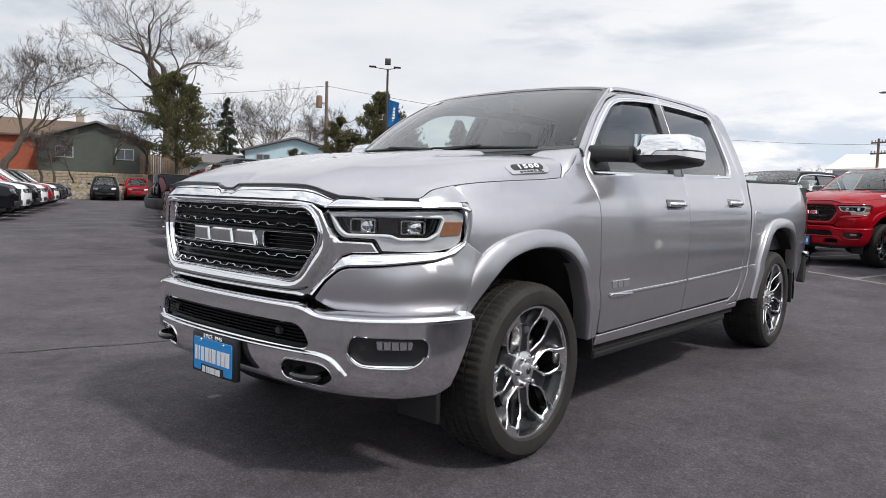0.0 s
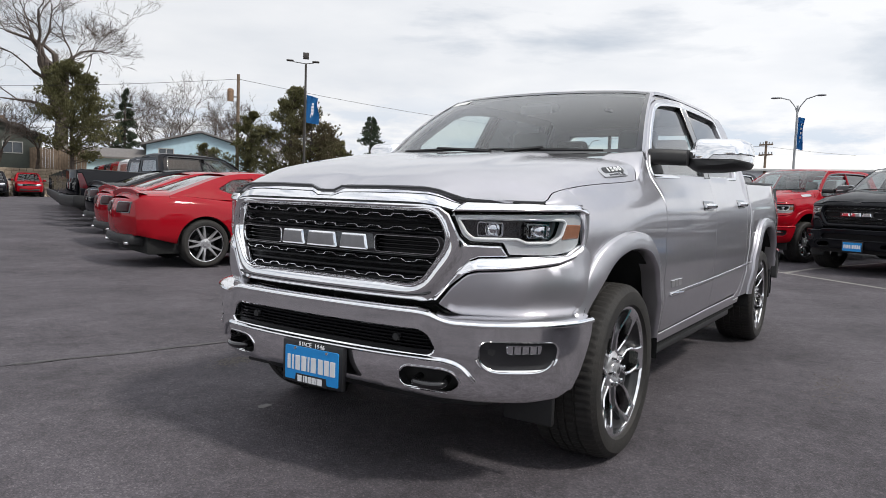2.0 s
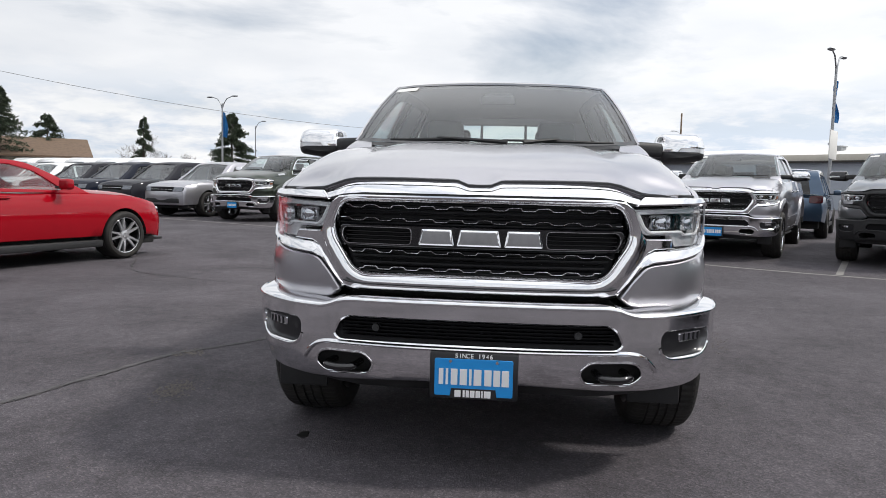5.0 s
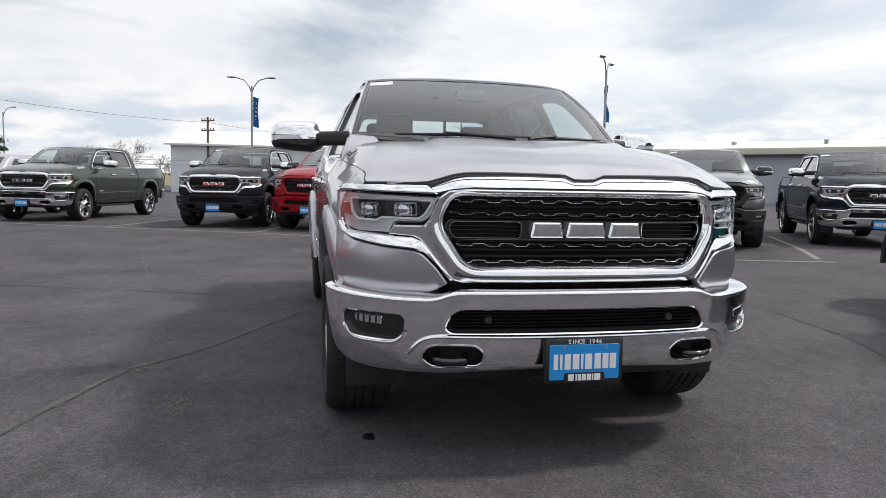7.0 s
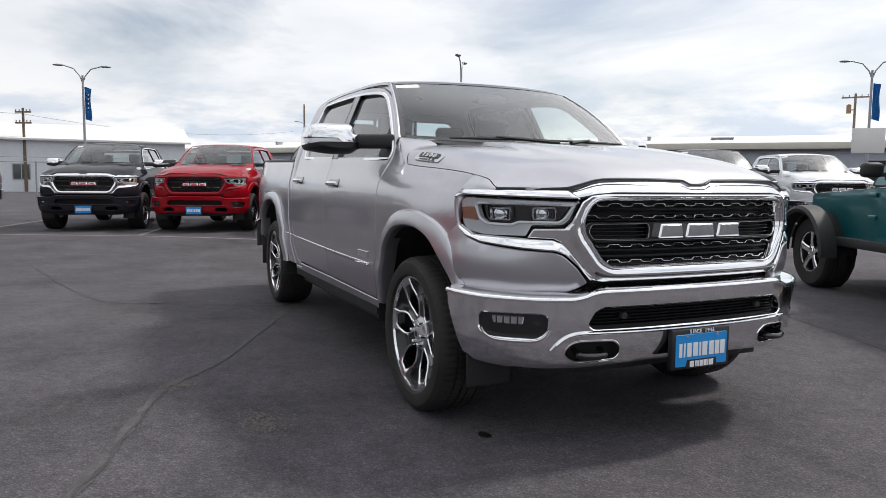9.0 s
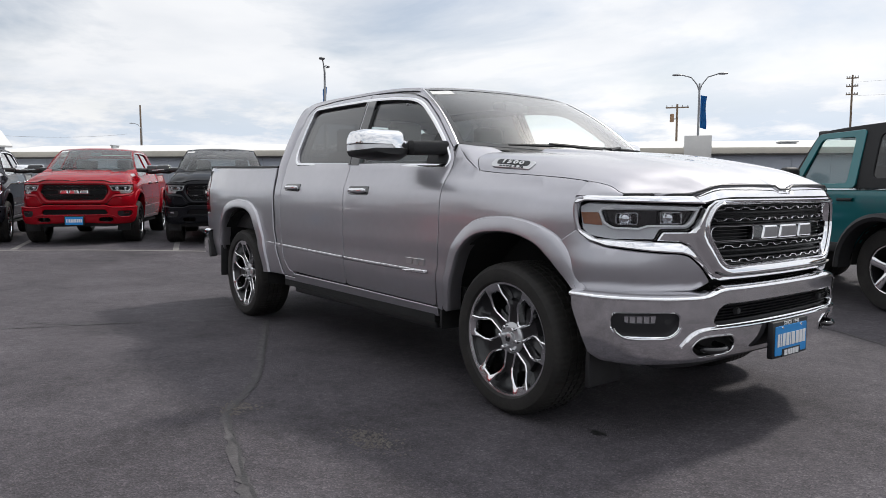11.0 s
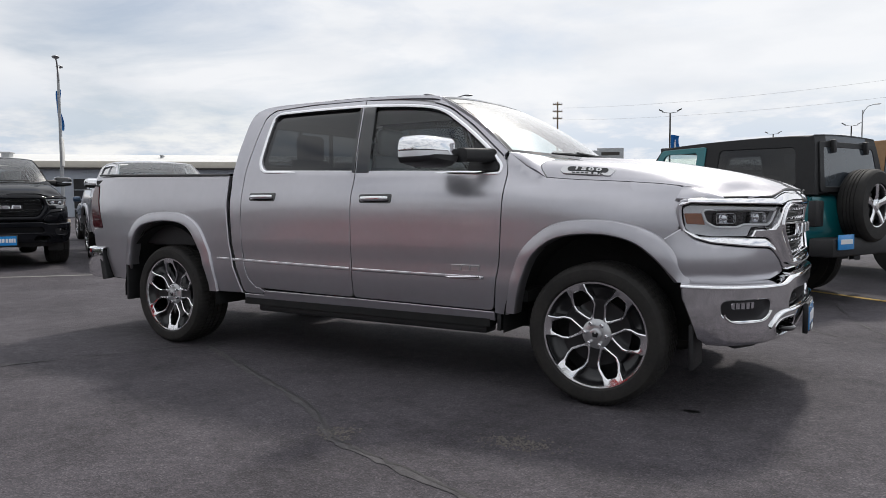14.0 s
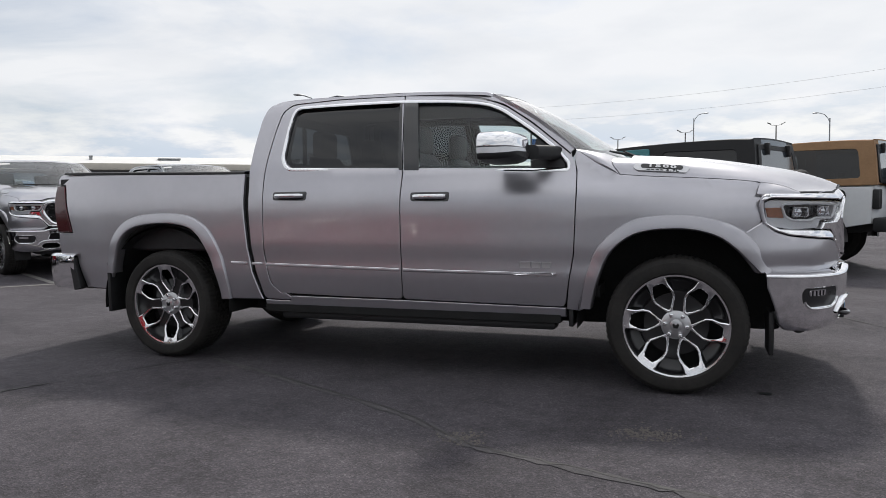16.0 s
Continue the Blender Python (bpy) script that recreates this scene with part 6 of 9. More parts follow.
def loft_car(name, label, category, at, paint_mat, spec, group=""):
    """A closed-bodied car from stations; x forward from the front axle. spec holds its sizes and lines."""
    T = thing(name, label, category, group, at=at)
    wb, r, w = spec["wb"], spec["r"], spec["w"]
    top, low, belt = spec["top"], spec["low"], spec["belt"]    # (x, z) lines: hood-and-deck upper line, sill, belt
    x0, x1 = top[0][0], top[-1][0]

    def half(x, z):
        t = (x - x0) / (x1 - x0)
        pl = lerp_list(spec["plan"], x)
        zt = lerp_list(top, x)
        zz = lerp_list(spec["sec"], z / max(0.3, zt))
        return pl * zz

    def fnside(s):
        return lambda x, z, o: Vector((x, s * (half(x, z) + o), z))
    # side panels with arches
    for s in (1, -1):
        up = [(x, z - 0.02) for x, z in top]
        ra = r * spec.get("arch", 1.14)

        def under(cx):
            return arc(cx, r, ra, 0, 180, 14)
        out = [(x0 + 0.02, lerp_list(low, x0))]
        out += [p for p in reversed(under(-wb))] + [p for p in reversed(under(0.0))]
        out = [(x, max(z, lerp_list(low, x))) for x, z in out] + [(x1 - 0.02, lerp_list(low, x1))]
        out += list(reversed(up))
        part("body_side", panel(fnside(s), out, grid=0.12, thick=0.03, bev=0.008), paint_mat, T)
        for cx in (0.0, -wb):
            rows = []
            for i in range(13):
                a = radians(180 * i / 12)
                rows.append([Vector((cx + ra * math.cos(a), s * y, r + ra * math.sin(a))) for y in (w / 2 - 0.03, w / 2 - 0.30)])
            bl = skin(rows)
            bmesh.ops.recalc_face_normals(bl, faces=bl.faces)
            part("wheel_liner", bl, M_DARK, T)
            part("well_wall", lathe([(0.0, 0.0), (0.0, ra)], 16, m=Matrix.Translation((cx, s * (w / 2 - 0.30), r + 0.05))), M_DARK, T)
            if spec.get("flare"):
                b = skin([[Vector((cx + q * math.cos(radians(a)), s * (w / 2 + o), r + q * math.sin(radians(a)))) for q, o in spec["flare"]] for a in range(-2, 183, 8)])
                bmesh.ops.recalc_face_normals(b, faces=b.faces)
                if sum(f.normal.y for f in b.faces) * s < 0:
                    bmesh.ops.reverse_faces(b, faces=b.faces[:])
                part("wheel_arch_flare", b, spec.get("flare_mat", paint_mat), T)
    # top skin: hood and deck
    xs = [x0 + (x1 - x0) * k / 46 for k in range(47)]
    rows = []
    for x in xs:
        zt = lerp_list(top, x)
        hw = half(x, zt - 0.02)
        rows.append([Vector((x, hw * t, zt - 0.02 + 0.02 * (1 - abs(t) ** 6) + spec.get("crown", 0.03) * (1 - t * t))) for t in [-1 + 2 * k / 14 for k in range(15)]])
    b = skin(rows)
    bmesh.ops.recalc_face_normals(b, faces=b.faces)
    if sum(f.normal.z for f in b.faces) < 0:
        bmesh.ops.reverse_faces(b, faces=b.faces[:])
    part("hood_and_deck", b, paint_mat, T)
    # ends: a bowed face that meets the body sides
    def end_fn(xe, sg):
        xi = xe - sg * 0.02
        zt, zl = lerp_list(top, xi) - 0.02, lerp_list(low, xi)

        def fn(y, z, o):
            t = max(-1.0, min(1.0, y / max(0.05, half(xi, z))))
            k = max(0.0, min(1.0, (z - zl) / (zt - zl)))
            return Vector((xi + sg * (0.06 * math.sin(math.pi * k) ** 0.6 * (1 - t ** 4) + 0.07 * (1 - t * t) + o), y, z))
        return fn, zl, zt, xi
    ends = {}
    for xe, sg in ((x0, -1), (x1, 1)):
        fn, zl, zt, xi = ends[sg] = end_fn(xe, sg)
        rows = []
        for k in range(11):
            z = zl + (zt - zl) * k / 10
            rows.append([fn(half(xi, z) * t, z, 0.0) for t in [-1 + 2 * j / 14 for j in range(15)]])
        rows.append([p + Vector((-sg * 0.04, 0, 0.022)) for p in rows[-1]])
        b = skin(rows)
        bmesh.ops.recalc_face_normals(b, faces=b.faces)
        if sum(f.normal.x for f in b.faces) * sg < 0:
            bmesh.ops.reverse_faces(b, faces=b.faces[:])
        part("front_fascia" if sg > 0 else "rear_fascia", b, paint_mat, T)
    # greenhouse: pillars and roof, with glass
    gh = spec["roof"]        # (x, z) from the screen base forward over the roof to the back
    yb, yr = spec["yb"], spec["yr"]
    zb_f, zb_r = lerp_list(top, gh[0][0]), lerp_list(top, gh[-1][0])

    def gy(x, z):
        zm = max(p[1] for p in gh)
        zb = lerp_list(belt, x)
        t = min(1.0, max(0.0, (z - zb) / max(0.05, zm - zb)))
        return yb + (yr - yb) * t ** 1.15
    roofline = spline(gh, 6)
    roof_mat = spec.get("roof_mat", paint_mat)
    ia, ib = spec["roof_from"], spec["roof_to"]
    rows, ws, bs = [], [], []
    for p in roofline:
        hw = gy(p[0], p[1]) - 0.01
        row = [Vector((p[0] + (0.0), hw * t, p[1] + 0.035 * (1 - t * t) * (1 if ib <= p[0] <= ia else 0.6))) for t in [-1 + 2 * k / 12 for k in range(13)]]
        if p[0] >= ia - 0.02:
            ws.append(row)
        if ib - 0.02 <= p[0] <= ia + 0.03:
            rows.append(row)
        if p[0] <= ib + 0.02:
            bs.append(row)

    def up(b):
        bmesh.ops.recalc_face_normals(b, faces=b.faces)
        if sum(f.normal.z for f in b.faces) < 0:
            bmesh.ops.reverse_faces(b, faces=b.faces[:])
        return b
    part("roof", up(skin(rows)), roof_mat, T)
    if len(ws) > 1:
        g = part("windscreen", up(skin([[p - Vector((0, 0, 0.01)) for p in r_[1:-1]] for r_ in ws])), M_GLASS, T)
        g.visible_shadow = False
        for s_ in (0, 1):
            part("a_pillar", up(skin([[r_[0], r_[1] + Vector((0.01, 0, 0.006))] if s_ == 0 else [r_[-2] + Vector((0.01, 0, 0.006)), r_[-1]] for r_ in ws])), roof_mat, T)
    if len(bs) > 1:
        g = part("back_window", up(skin([[p - Vector((0, 0, 0.006)) for p in r_[2:-2]] for r_ in bs])), M_PRIVACY, T)
        g.visible_shadow = False
        for s_ in (0, 1):
            part("c_pillar", up(skin([r_[0:3] if s_ == 0 else r_[-3:] for r_ in bs])), roof_mat, T)
    side = [tuple(p) for p in roofline]
    sill_pts = [(side[-1][0], lerp_list(belt, side[-1][0])), (side[0][0], lerp_list(belt, side[0][0]))]
    sil = side + [p for p in (sill_pts if side[0][0] > side[-1][0] else reversed(sill_pts))]
    for s in (1, -1):
        fg = lambda x, z, o, s=s: Vector((x, s * (gy(x, z) + o), z))
        wins = [rounded(q, spec.get("win_r", 0.05)) for q in spec["wins"]]
        part("window_frame", panel(fg, sil, wins, grid=0.12, thick=0.03, bev=0.006), spec.get("frame_mat", roof_mat), T)
        for q, dk in zip(spec["wins"], spec["win_dark"]):
            big = rounded([(x, z) for x, z in q], 0.03)
            g = part("side_window", panel(lambda x, z, o, fg=fg: fg(x, z, o - 0.012), big, grid=0.15, thick=0.004, bev=0.001), M_PRIVACY if dk else M_SIDEGLASS, T)
            g.visible_shadow = False
        fs = fnside(s)
        for hx, hz in spec.get("handles", ()):
            part("door_handle", strip(lambda x, z, o, fs=fs: fs(x, z, o), [(hx - 0.10, hz), (hx - 0.05, hz), (hx + 0.05, hz), (hx + 0.10, hz)], 0.035, 0.03), spec.get("handle_mat", M_CHROME), T)
        for seam in spec.get("seams", ()):
            part("door_seam", strip(fs, seam, 0.012, 0.0025), M_DARK, T)
        mx, mz = spec["mirror"]
        mi = part("side_mirror", box(mx - 0.06, mx + 0.07, s * (yb + 0.16) - 0.10, s * (yb + 0.16) + 0.10, mz, mz + 0.15, 0.045, seg=3), spec.get("mirror_mat", paint_mat), T)
        part("mirror_arm", box(mx - 0.03, mx + 0.03, s * (yb + 0.04) - 0.07, s * (yb + 0.04) + 0.07, mz + 0.01, mz + 0.05, 0.01), M_TRIM, mi)
        # lamps
        for kind, xa, yc, zc, hw_, hh, mat in spec["lamps"]:
            sg = 1 if xa > 0 else -1
            fe = ends[sg][0]
            q = rounded([(s * yc - hw_, zc - hh), (s * yc + hw_, zc - hh), (s * yc + hw_, zc + hh), (s * yc - hw_, zc + hh)], min(hw_, hh) * 0.5)
            lamp = part(kind, panel(lambda y, z, o, fe=fe: fe(y, z, o + 0.014), q, grid=0.08, thick=0.05, bev=0.008), mat, T)
            if spec.get("lamp_panel") and sg < 0:
                q2 = rounded([(s * yc - hw_ - 0.03, zc - hh - 0.02), (s * yc + hw_ + 0.03, zc - hh - 0.02), (s * yc + hw_ + 0.03, zc + hh + 0.02), (s * yc - hw_ - 0.03, zc + hh + 0.02)], 0.03)
                part("lamp_bezel", panel(lambda y, z, o, fe=fe: fe(y, z, o + 0.006), q2, [q], grid=0.08, thick=0.05, bev=0.006), M_GLOSSBLACK, lamp)
    if spec.get("lip"):
        xa = spec["lip"]
        rows = []
        for k in range(17):
            t = -0.97 + 1.94 * k / 16
            zt = lerp_list(top, xa) - 0.02 + 0.02 * (1 - abs(t) ** 6) + spec.get("crown", 0.03) * (1 - t * t)
            hw = half(xa, lerp_list(top, xa) - 0.02)
            rows.append([Vector((xa + dx, hw * t, zt + dz)) for dx, dz in ((0.16, -0.012), (0.07, 0.020), (0.0, 0.038), (-0.035, 0.040), (-0.045, 0.030), (-0.030, -0.03))])
        b = skin(rows)
        bmesh.ops.recalc_face_normals(b, faces=b.faces)
        if sum(f.normal.z for f in b.faces) < 0:
            bmesh.ops.reverse_faces(b, faces=b.faces[:])
        part("spoiler", b, paint_mat, T)
    zl = min(z for _, z in low)
    part("underbody", box(x0 + 0.15, x1 - 0.15, -w / 2 + 0.18, w / 2 - 0.18, zl - 0.06, zl + 0.25, 0.03), M_DARK, T)
    for s in (1, -1):
        part("sill", box(-wb + ra, -ra, s * (w / 2 - 0.08) - 0.05, s * (w / 2 - 0.08) + 0.05, zl - 0.05, zl + 0.05, 0.015), M_TRIM, T)
    part("cabin_floor", box(-wb + 0.1, -0.4, -w / 2 + 0.25, w / 2 - 0.25, zl + 0.2, zl + 0.4), M_DARK, T)
    for sx in spec["seats"]:
        for sy in (-0.36, 0.36):
            st = part("seat", box(sx - 0.08, sx + 0.10, sy - 0.24, sy + 0.24, zl + 0.3, spec["seat_z"], 0.05), M_SEAT, T)
            part("headrest", box(sx - 0.07, sx + 0.04, sy - 0.12, sy + 0.12, spec["seat_z"] + 0.02, spec["seat_z"] + 0.18, 0.04), M_SEAT, st)
    part("dashboard", box(gh[0][0] - 0.65, gh[0][0] - 0.15, -yb + 0.06, yb - 0.06, lerp_list(belt, gh[0][0]) - 0.30, lerp_list(belt, gh[0][0]) - 0.01, 0.05), M_DASH, T)
    for e in spec.get("extras", ()):
        nm, args, mat = e
        part(nm, box(*args[:6], args[6] if len(args) > 6 else 0.01), mat, T)
    for x in (0.0, -wb):
        for s in (1, -1):
            wheel(T, s * (w / 2 - 0.02), x, r, spec.get("tw", 0.25), spec["rim"], spec["style"], s, spec.get("rim_mat"))
    if spec.get("plates"):
        for xe, zc in spec["plates"]:
            d = 0.085 if xe > 0 else -0.085
            q = part("plate", box((x1 if xe > 0 else x0) + d - 0.01, (x1 if xe > 0 else x0) + d + 0.01, -0.16, 0.16, zc - 0.08, zc + 0.08, 0.004), M_PLATE, T, "blue dealer plate")
            part("plate_bar", box((x1 if xe > 0 else x0) + d * 1.16 - 0.002, (x1 if xe > 0 else x0) + d * 1.16 + 0.002, -0.12, 0.12, zc - 0.025, zc + 0.03), M_INKWHITE, q)
    return T


COUPE = dict(wb=2.95, r=0.36, w=1.92, rim=0.265, tw=0.25, style="split", rim_mat=M_RIMGREY, arch=1.12, crown=0.05,
    top=[(-3.90, 0.98), (-3.8, 1.06), (-3.3, 1.085), (-2.6, 1.02), (-1.6, 1.00), (-0.75, 1.02), (0.2, 0.97), (0.75, 0.87), (0.86, 0.80)],
    low=[(-3.90, 0.48), (-3.45, 0.30), (0.5, 0.26), (0.86, 0.30)], belt=[(-3.5, 1.02), (-2.6, 1.00), (0.0, 0.98)],
    plan=[(-3.90, 0.70), (-3.84, 0.78), (-3.74, 0.85), (-3.52, 0.915), (-2.9, 0.96), (-1.6, 0.925), (0.0, 0.95), (0.5, 0.90), (0.86, 0.74)],
    sec=[(0.25, 0.93), (0.45, 0.985), (0.66, 1.0), (0.80, 0.985), (0.93, 0.93), (1.0, 0.86)],
    roof=[(-0.55, 0.99), (-0.95, 1.20), (-1.35, 1.385), (-1.7, 1.43), (-2.2, 1.43), (-2.6, 1.37), (-3.1, 1.19), (-3.45, 1.06)], roof_from=-1.35, roof_to=-2.55, yb=0.84, yr=0.60,
    wins=[[(-0.95, 1.03), (-1.98, 1.05), (-2.02, 1.36), (-1.62, 1.37), (-1.30, 1.28)], [(-2.10, 1.06), (-2.50, 1.10), (-2.70, 1.18), (-2.45, 1.32), (-2.10, 1.36)]], win_dark=[0, 0], win_r=0.04,
    handles=[(-1.88, 0.93)], handle_mat=M_RED, seams=[[(-2.06, 1.02), (-2.06, 0.34)], [(-0.72, 0.99), (-0.74, 0.34)]], mirror=(-1.05, 1.04),
    lamps=[("tail_lamp", -1, 0.36, 0.87, 0.20, 0.065, M_TAILDARK), ("headlight", 1, 0.55, 0.70, 0.16, 0.08, M_LAMP)], seats=[-1.85, -2.6], seat_z=1.05, lamp_panel=True, lip=-3.80,
    extras=[("rear_valance", (-3.97, -3.62, -0.66, 0.66, 0.32, 0.485, 0.06), M_TRIM), ("exhaust_tip", (-4.00, -3.86, -0.60, -0.48, 0.33, 0.38, 0.02), M_CHROME), ("exhaust_tip", (-4.00, -3.86, 0.48, 0.60, 0.33, 0.38, 0.02), M_CHROME), ("splitter", (0.6, 0.95, -0.7, 0.7, 0.24, 0.28, 0.01), M_TRIM)])

SUV = dict(wb=3.04, r=0.385, w=1.94, rim=0.27, tw=0.25, style="split", arch=1.13, crown=0.045,
    top=[(-4.05, 1.02), (-3.9, 1.08), (-2.0, 1.09), (-0.6, 1.10), (0.3, 1.06), (0.80, 0.97), (0.92, 0.86)],
    low=[(-4.05, 0.46), (-3.5, 0.34), (0.5, 0.32), (0.92, 0.36)], belt=[(-4.0, 1.06), (0.0, 1.05)],
    plan=[(-4.05, 0.86), (-3.7, 0.94), (-2.0, 0.965), (0.0, 0.955), (0.55, 0.90), (0.92, 0.76)],
    sec=[(0.25, 0.94), (0.45, 0.985), (0.66, 1.0), (0.85, 0.985), (1.0, 0.93)],
    roof=[(-0.45, 1.06), (-0.9, 1.36), (-1.25, 1.62), (-1.6, 1.71), (-2.5, 1.73), (-3.4, 1.70), (-3.8, 1.60), (-4.02, 1.10)], roof_from=-1.25, roof_to=-3.6, yb=0.89, yr=0.68,
    wins=[[(-0.95, 1.10), (-1.85, 1.10), (-1.85, 1.60), (-1.42, 1.58)], [(-1.95, 1.10), (-2.85, 1.10), (-2.85, 1.61), (-1.95, 1.60)], [(-2.95, 1.10), (-3.70, 1.12), (-3.55, 1.58), (-2.95, 1.61)]], win_dark=[0, 1, 1], win_r=0.05,
    handles=[(-1.75, 0.98), (-2.75, 0.99)], seams=[[(-1.90, 1.08), (-1.90, 0.40)], [(-0.62, 1.06), (-0.64, 0.40)], [(-2.9, 1.08), (-2.9, 0.75)]], mirror=(-1.0, 1.10),
    lamps=[("tail_lamp", -1, 0.72, 0.98, 0.15, 0.09, M_TAIL), ("headlight", 1, 0.58, 0.83, 0.16, 0.065, M_LAMPDIM)], seats=[-1.7, -2.6], seat_z=1.15,
    extras=[("grille", (0.90, 1.01, -0.42, 0.42, 0.75, 0.90, 0.02), M_GRILLE), ("lower_grille", (0.90, 1.02, -0.62, 0.62, 0.42, 0.56, 0.02), M_TRIM), ("grille_bar", (0.99, 1.018, -0.42, 0.42, 0.815, 0.832, 0.004), M_CHROME)], plates=[(1, 0.62)])

JEEP = dict(wb=2.60, r=0.415, w=1.70, rim=0.235, tw=0.27, style="five", arch=1.16, crown=0.0,
    top=[(-3.45, 1.20), (-1.10, 1.20), (-1.00, 1.19), (0.40, 1.12), (0.46, 1.08)],
    low=[(-3.45, 0.66), (-3.0, 0.58), (-0.4, 0.58), (0.46, 0.66)], belt=[(-3.6, 1.20), (0.5, 1.19)],
    plan=[(-3.45, 0.78), (-3.3, 0.80), (-1.2, 0.80), (-0.9, 0.75), (0.46, 0.60)],
    sec=[(0.3, 0.985), (0.6, 1.0), (0.95, 1.0), (1.0, 0.985)],
    roof=[(-1.08, 1.22), (-1.24, 1.50), (-1.40, 1.76), (-1.48, 1.815), (-2.0, 1.845), (-2.8, 1.855), (-3.34, 1.835), (-3.42, 1.79), (-3.50, 1.21)], roof_from=-1.43, roof_to=-3.40, yb=0.79, yr=0.66,
    wins=[[(-1.28, 1.24), (-1.98, 1.24), (-1.98, 1.74), (-1.50, 1.74)], [(-2.28, 1.30), (-3.28, 1.30), (-3.22, 1.72), (-2.28, 1.74)]], win_dark=[0, 1], win_r=0.06,
    handles=[(-1.98, 1.08)], handle_mat=M_TRIM, seams=[[(-2.14, 1.20), (-2.14, 0.66)], [(-1.12, 1.19), (-1.14, 0.66)]], mirror=(-1.32, 1.28), mirror_mat=M_TRIM,
    flare=[(0.47, 0.0), (0.475, 0.14), (0.51, 0.16), (0.545, 0.14), (0.555, -0.03)], flare_mat=M_TRIM,
    lamps=[("tail_lamp", -1, 0.70, 1.00, 0.075, 0.13, M_TAIL), ("headlight", 1, 0.42, 0.98, 0.09, 0.09, M_LAMPDIM)], seats=[-1.95, -2.75], seat_z=1.25,
    extras=[("front_bumper", (0.48, 0.74, -0.80, 0.80, 0.54, 0.72, 0.03), M_TRIM), ("rear_bumper", (-3.72, -3.45, -0.80, 0.80, 0.54, 0.74, 0.03), M_TRIM), ("windscreen_header", (-1.50, -1.38, -0.66, 0.66, 1.76, 1.83, 0.02), M_TRIM)], plates=[])


def jeep(name, label, at, paint_mat, top_mat):
    sp = dict(JEEP)
    sp["roof_mat"] = top_mat
    sp["frame_mat"] = top_mat
    T = loft_car(name, label, "off-road vehicle", at, paint_mat, sp, "off-road vehicles with rear spare wheels")
    # painted door upper frame, spare wheel, hinges, fuel cap, tail lamp housings
    for s in (1, -1):
        fr = lambda x, z, o, s=s: Vector((x, s * (0.792 - 0.13 * max(0, (z - 1.2) / 0.6) + o), z))
        part("door_frame", panel(lambda x, z, o, fr=fr: fr(x, z, o + 0.024), rounded([(-1.14, 1.20), (-2.10, 1.20), (-2.10, 1.80), (-1.44, 1.79)], 0.05), [rounded([(-1.28, 1.25), (-1.98, 1.25), (-1.98, 1.73), (-1.51, 1.73)], 0.05)], grid=0.12, thick=0.02), paint_mat, T)
        part("fuel_cap", lathe([(0.0, 0.0), (0.0, 0.05), (0.012, 0.055), (0.012, 0.085), (-0.01, 0.09)], 24, m=Matrix.Translation((-3.02, s * 0.803, 1.06)) @ (Matrix.Identity(4) if s > 0 else pose(0, 0, 0, 0, 0, 180))), M_TRIM, T)
        part("tail_lamp_housing", box(-3.53, -3.44, s * 0.72 - 0.085, s * 0.72 + 0.085, 0.86, 1.14, 0.02), M_TRIM, T)
        for z in (0.85, 1.08):
            part("door_hinge", box(-1.20, -1.08, s * 0.81 - 0.012, s * 0.81 + 0.012, z, z + 0.05, 0.008), paint_mat, T)
    def gate(u, v, o):
        return Vector((-3.512 + 0.08 * (v - 1.21) / 0.58 - o, u, v))
    gl = part("tailgate_frame", panel(lambda u, v, o: gate(u, v, o + 0.010), rounded([(-0.70, 1.23), (0.70, 1.23), (0.61, 1.78), (-0.61, 1.78)], 0.05), [rounded([(-0.60, 1.29), (0.60, 1.29), (0.535, 1.72), (-0.535, 1.72)], 0.04)], grid=0.2, thick=0.03), top_mat, T)
    part("tailgate_glass", panel(lambda u, v, o: gate(u, v, o + 0.004), rounded([(-0.61, 1.28), (0.61, 1.28), (0.54, 1.73), (-0.54, 1.73)], 0.04), grid=0.2, thick=0.006), M_GLASSD, gl)
    for u in (-0.36, 0.36):
        part("glass_hinge", box(-3.49, -3.43, u - 0.03, u + 0.03, 1.66, 1.80, 0.01), M_TRIM, gl)
    spare = wheel(T, -3.50, 0.0, 0.40, 0.25, 0.235, "five", 1)
    spare.name = "spare_wheel"
    spare.matrix_local = Matrix.Translation((-3.78, 0.0, 1.08)) @ pose(0, 0, 0, 0, 0, 90)
    part("spare_carrier", box(-3.62, -3.46, -0.14, 0.14, 0.98, 1.18, 0.03), M_TRIM, T)
    pl = part("plate", box(-3.745, -3.73, 0.42, 0.74, 0.62, 0.78, 0.004), M_PLATE, T, "blue dealer plate")
    part("plate_bar", box(-3.75, -3.745, 0.46, 0.70, 0.68, 0.73), M_INKWHITE, pl)
    return T

# ---- vehicles in the lot ----
parked(-14.05, -2.77, -14, M_GRAPH, "dark graphite pickup truck with chrome grille and dark bumper", True, bumper=M_GRAPH)
parked(-12.95, -0.55, -23, M_RED, "bright red pickup truck with red bumper and black grille", False, None)
parked(-11.5, 1.65, -22, M_BLACK, "black pickup truck with black bumper and mirrors", False, None)
parked(-9.95, 3.95, -25, M_SILVER, "silver pickup truck with chrome bumper, nose towards the lane")
parked(-8.8, 6.6, -28, M_GREY, "grey pickup truck with black grille, bumper and hood panel", False, M_TRIM)
parked(-8.5, 10.0, -28, M_NAVY, "dark navy pickup truck with chrome bumper")
parked(-8.9, 13.8, -30, M_WHITE, "white pickup truck with chrome mirrors")
